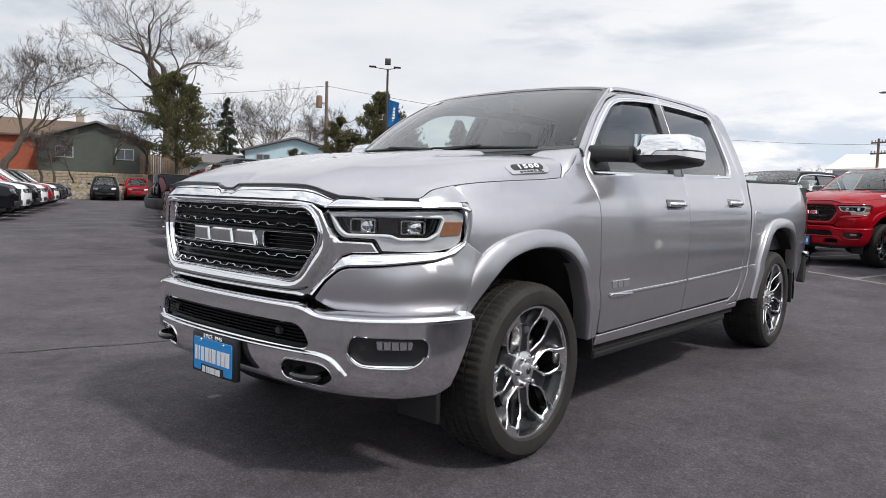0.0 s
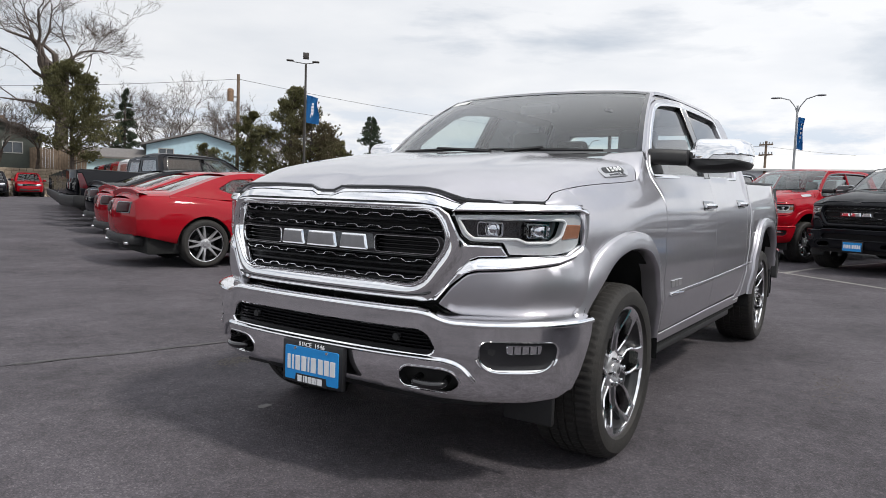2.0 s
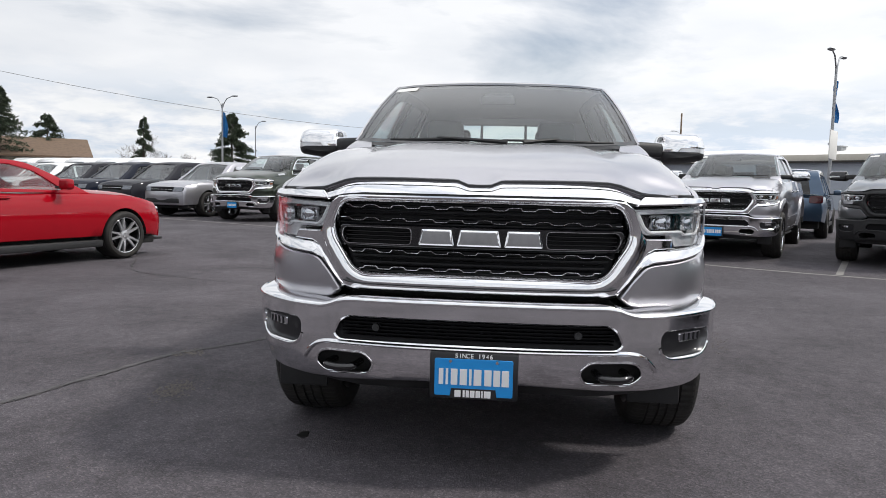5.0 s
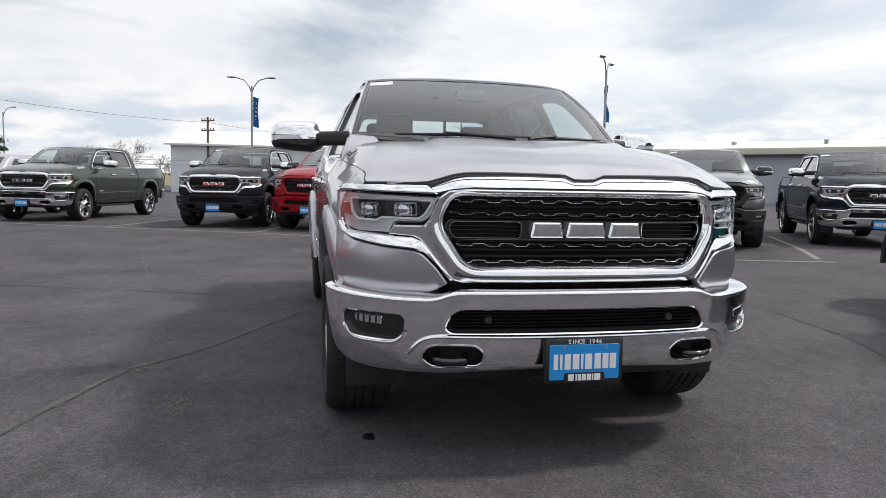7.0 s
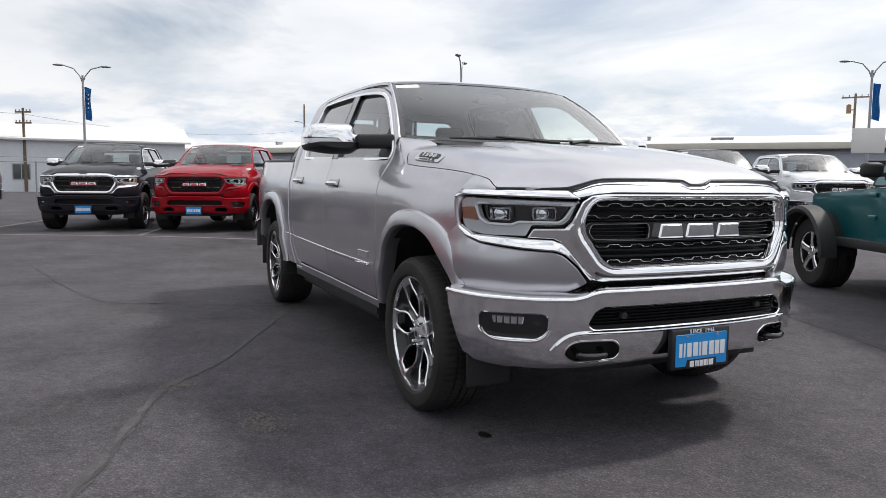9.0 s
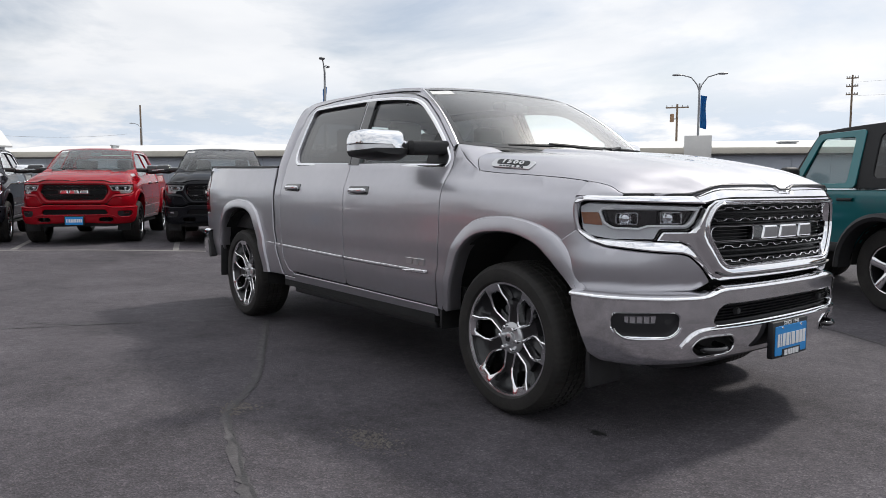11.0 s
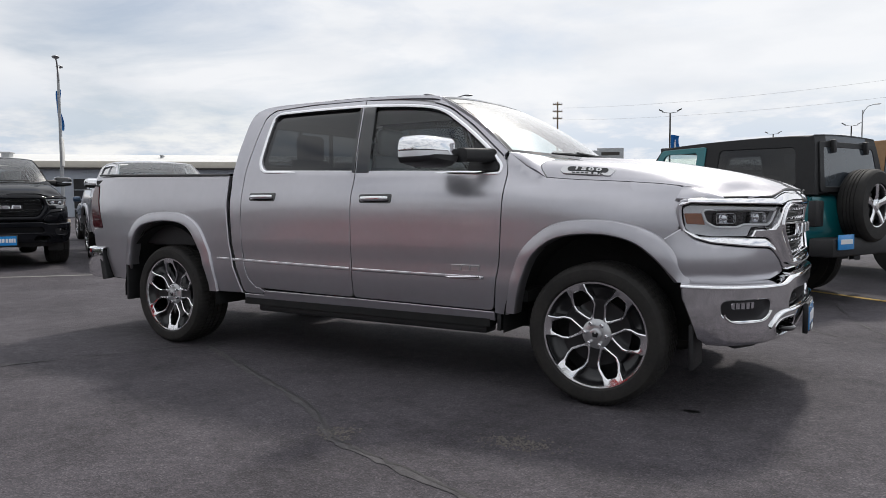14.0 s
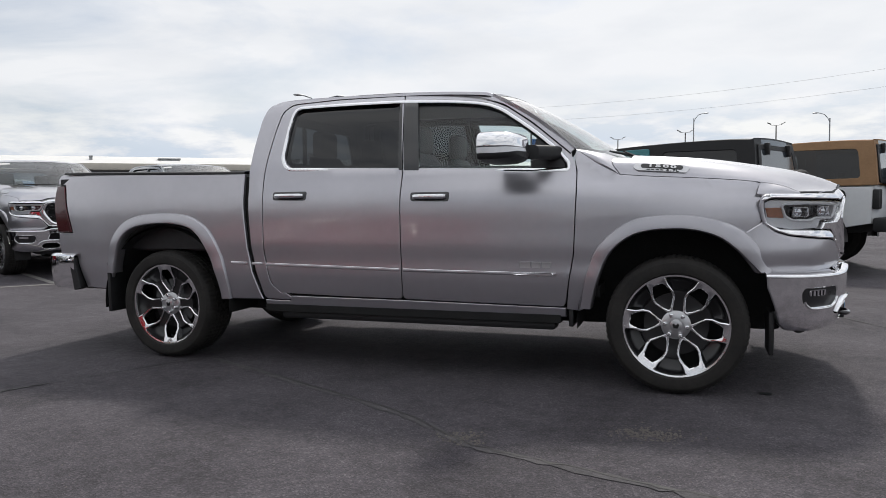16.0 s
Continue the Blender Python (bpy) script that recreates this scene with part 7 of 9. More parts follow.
parked(-16.1, -7.4, -14, M_GREEN, "dark olive green pickup truck with chrome bumper")

FINE = {"grille_rib", "lug_nut", "frame_bar", "fog_cell", "intake_bar", "numeral", "badge_text", "slat", "block_face", "moulding_line", "b_pillar", "window_liner", "mirror_glass", "moulding_end", "antenna", "frame_groove", "frame_inner_line", "badge_bar", "plate_screw", "frame_text", "knuckle", "brake_disc", "barrel_shadow", "parking_sensor", "fog_sensor", "cap_emblem", "axle", "front_axle", "interior_mirror", "wiper_arm", "lamp_return", "frame_lettering", "hook_pocket", "end_ring", "tow_hook", "well_wall", "cab_floor", "bed_floor", "bed_wall", "sill_shadow", "screen_edge", "b_seam", "door_seam", "fuel_door", "headliner", "badge_field", "projector_bezel", "bumper_step", "splash_guard", "mirror_sail", "back_glass_bar"}
for o in list(bpy.data.objects):
    if o.name.split(".")[0] in FINE and o.parent is not None:
        top = o
        while top.parent is not None:
            top = top.parent
        if top is not hero:
            bpy.data.objects.remove(o)

ROW = Vector((-0.50, -0.866))     # the way the parking rows run
TAIL_A = radians(-18)                # where the tails of the coupe row point


def row_place(k, length, z=0.0):
    """Pose of the k-th vehicle of the coupe row, its tail on the lane's edge."""
    x = -2.95 - 1.28 * k - length * math.cos(TAIL_A)
    y = -7.90 - 2.545 * k - length * math.sin(TAIL_A)
    return pose(x, y, gz(x, y), 0, 0, 162)


coupe0 = loft_car("coupe", "glossy red two-door coupe parked with its tail to the lane", "sports car", row_place(0, 4.05), M_RED, COUPE, "two-door coupes in a row")
c = copy_thing(coupe0, row_place(1, 4.05))
c["label"] = "second glossy red coupe beside the first one"
c = repaint(copy_thing(coupe0, row_place(2, 4.05)), {"paint_red": M_BLACK}, "black two-door coupe beside the red coupes")
teal = jeep("off_road_vehicle", "teal two-door off-road vehicle, black hard top, rear spare wheel", pose(-2.08, 5.85, gz(-2.08, 5.85), 0, 0, 155.5), M_TEAL, M_BLACKTOP)
tan = copy_thing(teal, pose(-0.35, 8.25, gz(-0.35, 8.25), 0, 0, 155.5))
repaint(tan, {"paint_teal": M_WHITE}, "white off-road vehicle with tan soft top and rear spare wheel")
for o in tan.children_recursive:
    if o.name.split(".")[0] in ("roof", "window_frame", "a_pillar", "c_pillar"):
        o.material_slots[0].link = 'OBJECT'
        o.material_slots[0].material = M_TAN
NOSE = {"grille_bar", "grille", "grille_frame", "grille_brow", "grille_centre_bar", "badge_block", "headlight", "lens", "lamp_tray", "light_guide", "projector", "amber_marker", "headlight_brow", "headlight_sill", "front_bumper", "bumper_shelf", "bumper_brow", "lower_intake", "fog_pocket", "fog_lamp", "fog_brow", "hook_rim", "air_dam", "wheel_deflector", "plate_frame", "plate", "plate_bar", "hood_badge", "wiper", "steering_wheel", "interior_mirror", "cowl", "nose_backing", "front_corner", "spoke", "web", "barrel"}
for k, m, lab in ((3, M_BLACK, "black pickup truck with its tailgate to the lane"), (4, M_GRAPH, "dark grey pickup truck with its tailgate to the lane"), (5, M_WHITE, "white pickup truck with its tailgate to the lane"), (6, M_RED, "red pickup truck with its tailgate to the lane"), (7, M_BLACK, "black pickup truck between two red ones"), (8, M_RED, "second red pickup truck, tailgate to the lane"), (9, M_NAVY, "dark blue pickup truck at the far end")):
    q = row_place(k, 4.62).translation
    tr = parked(q.x, q.y, 162, m, lab, False, None)
    for o in list(tr.children_recursive):
        nm = o.name.split(".")[0]
        if k > 3 and nm in NOSE or nm in FINE:
            bpy.data.objects.remove(o)
        elif nm == "rear_bumper":
            o.material_slots[0].link = 'OBJECT'
            o.material_slots[0].material = M_TRIM
        elif nm in ("tailgate", "bed_side", "bed_front") and k > 4:
            o.material_slots[0].link = 'OBJECT'
            o.material_slots[0].material = M_BLACK if nm != "bed_side" else m

suv0 = loft_car("suv", "silver mid-size SUV with black grille, nose to the lane", "SUV", pose(-17.7, -10.2, 0.12, 0, 0, -18), M_SILVER, SUV, "SUVs parked in rows")
for k, (m, lab) in enumerate(((M_GRAPH, "dark grey mid-size SUV with tinted glass"), (M_NAVY, "dark blue mid-size SUV, nose to the lane"), (M_GRAPH, "graphite mid-size SUV parked in the row"), (M_WHITE, "white mid-size SUV parked in the row"), (M_GREY, "light grey mid-size SUV parked in the row"), (M_BLACK, "black mid-size SUV parked in the row"), (M_RED, "red mid-size SUV at the end of the row"))):
    p = Vector((-17.7, -10.2)) + ROW * (2.8 * (k + 1))
    repaint(copy_thing(suv0, pose(p.x, p.y, 0.12, 0, 0, -18)), {"paint_silver": m}, lab)
for k, (m, lab) in enumerate(((M_BLACK, "black SUV with chrome grille bar"), (M_WHITE, "white SUV with black grille"), (M_BLACK, "black SUV parked nose out"), (M_WHITE, "white SUV parked nose out"), (M_RED, "dark red SUV parked nose out"), (M_WHITE, "white SUV beside a black one"), (M_BLACK, "glossy black SUV in the far row"), (M_BLACK, "black SUV near the end of the row"), (M_GREY, "grey SUV at the end of the row"))):
    p = Vector((-4.66, -21.1)) + Vector((-0.42, -0.907)) * (2.75 * k - 0.6) + Vector((0.907, -0.42)) * 1.1 + Vector((-0.5, 0.6))
    repaint(copy_thing(suv0, pose(p.x, p.y, 0.12, 0, 0, 155)), {"paint_silver": m}, lab)
repaint(copy_thing(suv0, pose(-20.2, -49.6, 0.12, 0, 0, 66)), {"paint_silver": M_BLACK}, "black SUV facing down the lane by the rocks")
repaint(copy_thing(suv0, pose(-23.5, -51.4, 0.12, 0, 0, 66)), {"paint_silver": M_RED}, "red SUV facing down the lane by the rocks")
repaint(copy_thing(suv0, pose(-18.4, 8.4, 0.12, 0, 0, 155)), {"paint_silver": M_BLUE}, "slate blue compact car with its tail to the lane")

# ---- surroundings ----
M_ROCK = material("riprap_stone", (0.20, 0.17, 0.145), 0.9, var=0.35, scale=4, bump=0.6, bump_scale=18, color2=(0.30, 0.26, 0.22))
M_BLOCK = material("tan_block", (0.33, 0.27, 0.20), 0.9, var=0.2, scale=6, bump=0.4, bump_scale=40)
M_EARTH = material("dry_grass_earth", (0.16, 0.13, 0.085), 0.95, var=0.35, scale=1.2, bump=0.5, bump_scale=20, color2=(0.22, 0.19, 0.11))
M_SIDING_G = material("siding_dark_green", (0.075, 0.085, 0.075), 0.8, var=0.12, scale=3, bump=0.1)
M_SIDING_B = material("siding_pale_blue", (0.44, 0.60, 0.68), 0.75, var=0.08, scale=3, bump=0.1)
M_SIDING_R = material("siding_red_brown", (0.30, 0.075, 0.040), 0.8, var=0.15, scale=3, bump=0.15)
M_SIDING_W = material("siding_white_metal", (0.66, 0.68, 0.71), 0.6, var=0.08, scale=1.5, bump=0.1)
M_SIDING_T = material("stucco_tan", (0.42, 0.36, 0.29), 0.85, var=0.1, scale=2)
M_ROOF_BR = material("roof_shingle_brown", (0.14, 0.095, 0.065), 0.9, var=0.25, scale=4, bump=0.4, bump_scale=40)
M_ROOF_GY = material("roof_shingle_grey", (0.16, 0.15, 0.145), 0.9, var=0.2, scale=4, bump=0.4, bump_scale=40)
M_ROOF_WH = material("roof_white_metal", (0.74, 0.73, 0.70), 0.55, var=0.06, scale=1)
M_FASCIA = material("fascia_cream", (0.62, 0.58, 0.50), 0.7, var=0.06, scale=2)
M_WALLGREY = material("wall_blue_grey", (0.40, 0.43, 0.48), 0.75, var=0.08, scale=0.8, bump=0.1)
M_DOORDARK = material("open_bay_dark", (0.03, 0.03, 0.032), 0.9, var=0.2, scale=2)
M_GALV = material("galvanised_steel", (0.36, 0.37, 0.38), 0.5, 0.7, var=0.15, scale=6)
M_POLEDARK = material("pole_dark_bronze", (0.06, 0.055, 0.05), 0.6, 0.3, var=0.15, scale=6)
M_WOODPOLE = material("weathered_pole_wood", (0.17, 0.125, 0.09), 0.9, var=0.3, scale=5, bump=0.4, bump_scale=60)
M_BANNER = material("banner_blue", (0.015, 0.17, 0.42), 0.7, var=0.12, scale=2)
M_BARK = material("bark_grey_brown", (0.075, 0.060, 0.050), 0.95, var=0.3, scale=5, bump=0.5, bump_scale=40)
M_RUSTY = material("rust_stained_steel", (0.26, 0.17, 0.11), 0.8, 0.2, var=0.5, scale=9)
M_TWIG = material("bare_twigs", (0.095, 0.076, 0.066), 0.95, var=0.25, scale=3)
M_NEEDLE = material("pine_needles", (0.055, 0.058, 0.022), 0.8, var=0.5, scale=1.3, color2=(0.125, 0.118, 0.048))
M_NEEDLE_B = material("brown_needles", (0.130, 0.090, 0.055), 0.9, var=0.4, scale=1.3, color2=(0.10, 0.095, 0.045))
M_SPRUCE = material("spruce_needles", (0.035, 0.055, 0.036), 0.85, var=0.45, scale=1.5, color2=(0.070, 0.090, 0.055))
M_LINEW = material("worn_white_line", (0.20, 0.19, 0.18), 0.85, var=0.3, scale=5)
M_LINEY = material("worn_yellow_line", (0.40, 0.26, 0.05), 0.85, var=0.35, scale=5)
M_TAR = material("tar_crack", (0.030, 0.028, 0.029), 0.6, var=0.3, scale=8, bump=0.4)
M_DUST = material("crumbled_asphalt", (0.078, 0.073, 0.076), 0.95, var=0.4, scale=12, bump=0.6, bump_scale=90)
M_GRIT = material("pale_grit", (0.115, 0.103, 0.094), 0.9, var=0.45, scale=60)
M_OIL = material("oil_spot", (0.012, 0.012, 0.012), 0.35, var=0.3, scale=10)
M_SASH = material("weathered_white_sash", (0.36, 0.36, 0.35), 0.7, var=0.15, scale=6)

rng = random.Random(7)


def polar(az, d, ox=2.7, oy=2.8):
    return (ox + d * math.cos(radians(az)), oy + d * math.sin(radians(az)))


# -- painted parking lines and wear on the asphalt
def ribbon(pts, w, z=0.004, jag=0.0, seed=1):
    r_ = random.Random(seed)
    P = []
    for a_, b_ in zip(pts, list(pts)[1:]):
        a_, b_ = Vector((a_[0], a_[1])), Vector((b_[0], b_[1]))
        k_ = max(1, int((b_ - a_).length / 0.9)) if not isinstance(w, (list, tuple)) else 1
        P += [a_ + (b_ - a_) * (j / k_) for j in range(k_)]
    P.append(Vector((pts[-1][0], pts[-1][1])))
    L_, R_ = [], []
    for i, p in enumerate(P):
        d = (P[min(i + 1, len(P) - 1)] - P[max(i - 1, 0)]).normalized()
        n = Vector((-d.y, d.x))
        ww = w[i] if isinstance(w, (list, tuple)) else w
        L_.append(Vector((*(p + n * (ww / 2 + r_.uniform(-jag, jag))), z)))
        R_.append(Vector((*(p - n * (ww / 2 + r_.uniform(-jag, jag))), z)))
    for q in L_ + R_:
        q.z += gz(q.x, q.y)
    return skin([L_, R_], flip=False)


def up_faces(b):
    bmesh.ops.recalc_face_normals(b, faces=b.faces)
    if sum(f.normal.z for f in b.faces) < 0:
        bmesh.ops.reverse_faces(b, faces=b.faces[:])
    return b


def ground_mark(name, b, mat, label):
    return tagged(part(name, up_faces(b), mat), label, "ground mark", kind="structure")


ground_mark("parking_line", ribbon([(-4.0, -19.6), (-15.3, -44.2)], 0.10), M_LINEW, "worn white parking row line on asphalt")
for k in range(10):
    p = Vector((-4.66, -21.1)) + Vector((-0.42, -0.907)) * (2.75 * k - 0.9)
    ground_mark("parking_line", ribbon([p, p + Vector((0.907, -0.42)) * 5], 0.10), M_LINEW, "worn white parking bay line")
ground_mark("parking_line", ribbon([(-16.6, -11.5), (-13.3, -5.6), (-10.9, -1.0), (-8.7, 2.8), (-6.0, 7.2)], 0.10), M_LINEW, "worn white row line in front of the trucks")
for (x, y, h) in ((-11.6, -2.0, -14), (-10.2, 0.35, -18), (-8.9, 2.7, -24), (-7.5, 5.0, -26), (-6.4, 7.2, -28), (-13.2, -5.3, -14)):
    d = Vector((-math.cos(radians(h)), -math.sin(radians(h))))
    ground_mark("parking_line", ribbon([(x, y), (x + 5.2 * d.x, y + 5.2 * d.y)], 0.10), M_LINEW, "worn pale parking bay line")
ground_mark("parking_line", ribbon([(1.7, 4.4), (-0.6, 6.2)], 0.10), M_LINEY, "worn yellow parking bay line beside the teal vehicle")


def wander(pts, n, amp, seed):
    r_ = random.Random(seed)
    S = spline([(p[0], p[1], 0) for p in pts], n)
    return [(p.x + r_.uniform(-amp, amp), p.y + r_.uniform(-amp, amp)) for p in S]


main = [(2.2, -3.0), (0.9, -2.72), (0.25, -2.50), (-0.12, -2.40), (-0.55, -2.28), (-0.88, -2.18), (-1.05, -2.06), (-1.40, -1.80), (-1.9, -1.55), (-2.65, -1.20), (-3.3, -0.9)]
w_ = wander(main, 7, 0.012, 3)
rw = random.Random(5)
ground_mark("asphalt_crack", ribbon(w_, [rw.uniform(0.010, 0.022) for _ in w_], 0.0045, 0.004, 4), M_TAR, "long dark crack through the asphalt")
ground_mark("crack_dust", ribbon([(a + 0.008, b - 0.02) for a, b in wander(main[1:], 7, 0.010, 8)], [rw.uniform(0.03, 0.075) for _ in range(7 * 9 + 1)], 0.003, 0.006, 9), M_DUST, "crumbled pale edge along the asphalt crack")
for k, q in enumerate(([(-6.5, -5.6), (-5.1, -4.8), (-4.5, -3.45), (-3.9, -1.9), (-3.4, -0.9)], [(1.2, 1.9), (0.3, 2.6), (-1.2, 3.2), (-2.3, 3.35)], [(-8, -3.5), (-6.2, -3.1), (-4.4, -2.6), (-3.9, -1.9)], [(2.6, 0.4), (1.9, 1.4), (1.3, 2.6), (1.0, 4.0)])):
    ww = wander(q, 8, 0.014, 20 + k)
    ground_mark("asphalt_crack", ribbon(ww, [rw.uniform(0.006, 0.02) for _ in ww], 0.0045, 0.004, 30 + k), M_TAR, "thin dark crack in the asphalt")


def blotch(x, y, rx, ry, mat, label, seed, z=0.0036, bits=1):
    r_ = random.Random(seed)
    b = bmesh.new()
    for q in range(bits):
        cx, cy = (x, y) if q == 0 else (x + r_.gauss(0, rx), y + r_.gauss(0, ry))
        k = 1.0 if q == 0 and bits == 1 else r_.uniform(0.06, 0.30)
        vs = []
        for i in range(14):
            a = 2 * math.pi * i / 14
            f = r_.uniform(0.55, 1.1)
            vs.append(b.verts.new((cx + rx * k * f * math.cos(a), cy + ry * k * f * math.sin(a), z + 0.0004 * (q % 5))))
        b.faces.new(vs)
    return ground_mark("ground_stain", b, mat, label)


blotch(0.50, -0.83, 0.05, 0.035, M_OIL, "small black oil spot on the asphalt", 6)

# loose grit on the near asphalt
rg_ = random.Random(11)
verts, faces = [], []
for i in range(2600):
    x, y = rg_.uniform(-4.5, 4.0), rg_.uniform(-5.2, 4.5)
    s_ = rg_.uniform(0.002, 0.006)
    if i % 4 == 0:
        # crumbled spots, where the stones gather
        cx, cy, rx, ry = ((-0.10, -1.775, 0.10, 0.06), (-2.26, 1.71, 0.26, 0.07), (-1.85, 3.35, 0.18, 0.07), (-0.95, -2.10, 0.06, 0.05), (-0.10, -1.775, 0.09, 0.05))[(i // 4) % 5]
        x, y = rg_.gauss(cx, rx), rg_.gauss(cy, ry)
        s_ = rg_.uniform(0.004, 0.011)
    a = rg_.uniform(0, 6.28)
    o = len(verts)
    for k in range(4):
        q = a + k * math.pi / 2
        verts.append((x + s_ * math.cos(q) * rg_.uniform(0.7, 1.2), y + s_ * math.sin(q), 0.0005))
    verts.append((x, y, s_ * 0.8))
    faces += [(o, o + 1, o + 4), (o + 1, o + 2, o + 4), (o + 2, o + 3, o + 4), (o + 3, o, o + 4)]
me = bpy.data.meshes.new("grit")
me.from_pydata(verts, [], faces)
me.materials.append(M_GRIT)
tagged(new("grit", me), "loose grey grit scattered on the asphalt", "grit", kind="stuff")


# -- embankment with rocks and a block wall
def embankment():
    rows = []
    for d, z in ((60.5, -0.02), (63.0, 1.0), (64.2, 1.35), (64.4, 2.2), (90, 2.8), (150, 3.5)):
        rows.append([Vector((*polar(az, d * (1 + 0.0012 * (az + 112) ** 2 * (0.4 if az < -112 else 0.25))), z)) for az in range(-98, -134, -3)])
    tagged(part("embankment", up_faces(skin(rows)), M_EARTH), "dry grassy bank rising behind the car park", "bank", kind="structure")
    # two courses of split-faced blocks
    rows = []
    W = thing("block_wall", "tan split-face block retaining wall", "retaining wall", kind="structure")
    b = bmesh.new()
    azs = [-104 - 0.1 * k for k in range(170)]
    base = [polar(az, 64.3 * (1 + 0.0012 * (az + 112) ** 2 * (0.4 if az < -112 else 0.25))) for az in azs]
    for course in range(4):
        for k in range(0, len(base) - 4, 4):
            a, c = Vector(base[k]), Vector(base[k + 4])
            d = c - a
            m = Matrix.Translation(((a.x + c.x) / 2, (a.y + c.y) / 2, 1.35 + 0.22 * course)) @ Matrix.Rotation(math.atan2(d.y, d.x), 4, 'Z')
            box(-d.length / 2 + 0.01 + (0.1 if course % 2 else 0), d.length / 2 - 0.01 + (0.1 if course % 2 else 0), -0.15 + rng.uniform(0, 0.03), 0.15, 0, 0.205, 0.02, b, m, seg=1)
    part("wall_blocks", b, M_BLOCK, W)
    # riprap
    b = bmesh.new()
    for i in range(700):
        az = rng.uniform(-133, -100)
        k = 1 + 0.0012 * (az + 112) ** 2 * (0.4 if az < -112 else 0.25)
        t = rng.random()
        p = polar(az, (60.6 + 3.4 * t) * k)
        s_ = rng.uniform(0.15, 0.42)
        m = Matrix.Translation((p[0], p[1], 1.3 * t)) @ Euler((rng.uniform(0, 3), rng.uniform(0, 3), rng.uniform(0, 3))).to_matrix().to_4x4() @ Matrix.Diagonal((s_, s_ * rng.uniform(0.6, 1), s_ * rng.uniform(0.5, 0.8), 1))
        bmesh.ops.create_icosphere(b, subdivisions=1, radius=1, matrix=m)
    for v in b.verts:
        v.co += Vector((rng.uniform(-0.04, 0.04), rng.uniform(-0.04, 0.04), rng.uniform(-0.04, 0.04)))
    for f in b.faces:
        f.smooth = False
    tagged(part("riprap", b, M_ROCK, sharp=5), "pale brown riprap stones on the bank", "rocks", kind="stuff")


embankment()


# -- houses and sheds
def house(name, label, cx, cy, heading, w, d, zb, ze, zr, wall, roof, wins, along=True, chimney=None):
    """Gabled house: w wide along its front (local x), d deep; eaves ze, ridge zr; the ridge runs along y (gable to the front) or along x."""
    H = thing(name, label, "house", at=pose(cx, cy, zb, 0, 0, heading))
    hw = w / 2
    e, r_ = ze - zb, zr - zb
    b = bmesh.new()
    if along:      # gable faces the front (-y)
        prof = [(-hw, 0), (hw, 0), (hw, e), (0, r_), (-hw, e)]
        rings = [[Vector((x, -d / 2, z)) for x, z in prof], [Vector((x, d / 2, z)) for x, z in prof]]
    else:
        prof = [(-d / 2, 0), (d / 2, 0), (d / 2, e), (0, r_), (-d / 2, e)]
        rings = [[Vector((-hw, y, z)) for y, z in prof], [Vector((hw, y, z)) for y, z in prof]]
    part("wall", solid(rings), wall, H)
    o = 0.5
    for s in (1, -1):
        if along:
            k = (r_ - e) / hw
            q = [(0, r_ + 0.05), (s * (hw + o), e - k * o + 0.05)]
            rows = [[Vector((x, y, z)) for x, z in q] for y in (-d / 2 - o, d / 2 + o)]
        else:
            k = (r_ - e) / (d / 2)
            q = [(0, r_ + 0.05), (s * (d / 2 + o), e - k * o + 0.05)]
            rows = [[Vector((x, y, z)) for y, z in q] for x in (-hw - o, hw + o)]
        bb = up_faces(skin(rows))
        geo = bmesh.ops.extrude_face_region(bb, geom=bb.faces[:])
        for v in [g for g in geo["geom"] if isinstance(g, bmesh.types.BMVert)]:
            v.co.z += 0.16
        bmesh.ops.recalc_face_normals(bb, faces=bb.faces)
        part("roof", bb, roof, H)
    for (x, z, ww, hh) in wins:
        wn = part("window", box(x - ww / 2, x + ww / 2, -d / 2 - 0.02, -d / 2 + 0.02, z, z + hh), M_GLASSD, H)
        for (a, c, q, t) in ((x - ww / 2 - 0.08, x - ww / 2, z - 0.08, z + hh + 0.08), (x + ww / 2, x + ww / 2 + 0.08, z - 0.08, z + hh + 0.08), (x - ww / 2, x + ww / 2, z - 0.08, z), (x - ww / 2, x + ww / 2, z + hh, z + hh + 0.08), (x - 0.03, x + 0.03, z, z + hh)):
            part("window_frame", box(a, c, -d / 2 - 0.06, -d / 2 - 0.02, q, t), M_SASH, wn)
    if chimney:
        x, y = chimney
        c = part("chimney", box(x - 0.35, x + 0.35, y - 0.35, y + 0.35, e, r_ + 1.0, 0.02), M_SIDING_T, H)
        part("chimney_cap", tube([(x, y, r_ + 1.0), (x, y, r_ + 1.5)], 0.15, 10), M_GALV, c)
    return H


x, y = polar(-108.5, 80)
house("house", "red-brown two-storey house with a brown roof", x, y, 162, 16, 9, 2.0, 5.6, 7.2, M_SIDING_R, M_ROOF_BR, [(-4, 0.6, 1.2, 1.6), (3, 2.2, 1.4, 0.9)], False, (5.0, 0.5))
x, y = polar(-113, 72)
house("house", "dark green single-storey house with a pale gable edge", x, y, 158, 8.5, 9, 2.2, 4.9, 6.4, M_SIDING_G, M_ROOF_GY, [(2.2, 1.3, 1.3, 0.8), (-2.4, 1.3, 1.2, 0.8)])
x, y = polar(-127.5, 76, 3.0, 2.3)
house("house", "pale blue single-storey house with a grey roof", x, y, 144, 9.4, 9, 1.6, 5.0, 6.3, M_SIDING_B, M_ROOF_GY, [(0.6, 2.25, 1.5, 0.95), (-3.0, 2.25, 1.2, 0.8)])
x, y = polar(-122.0, 74, 3.0, 2.3)
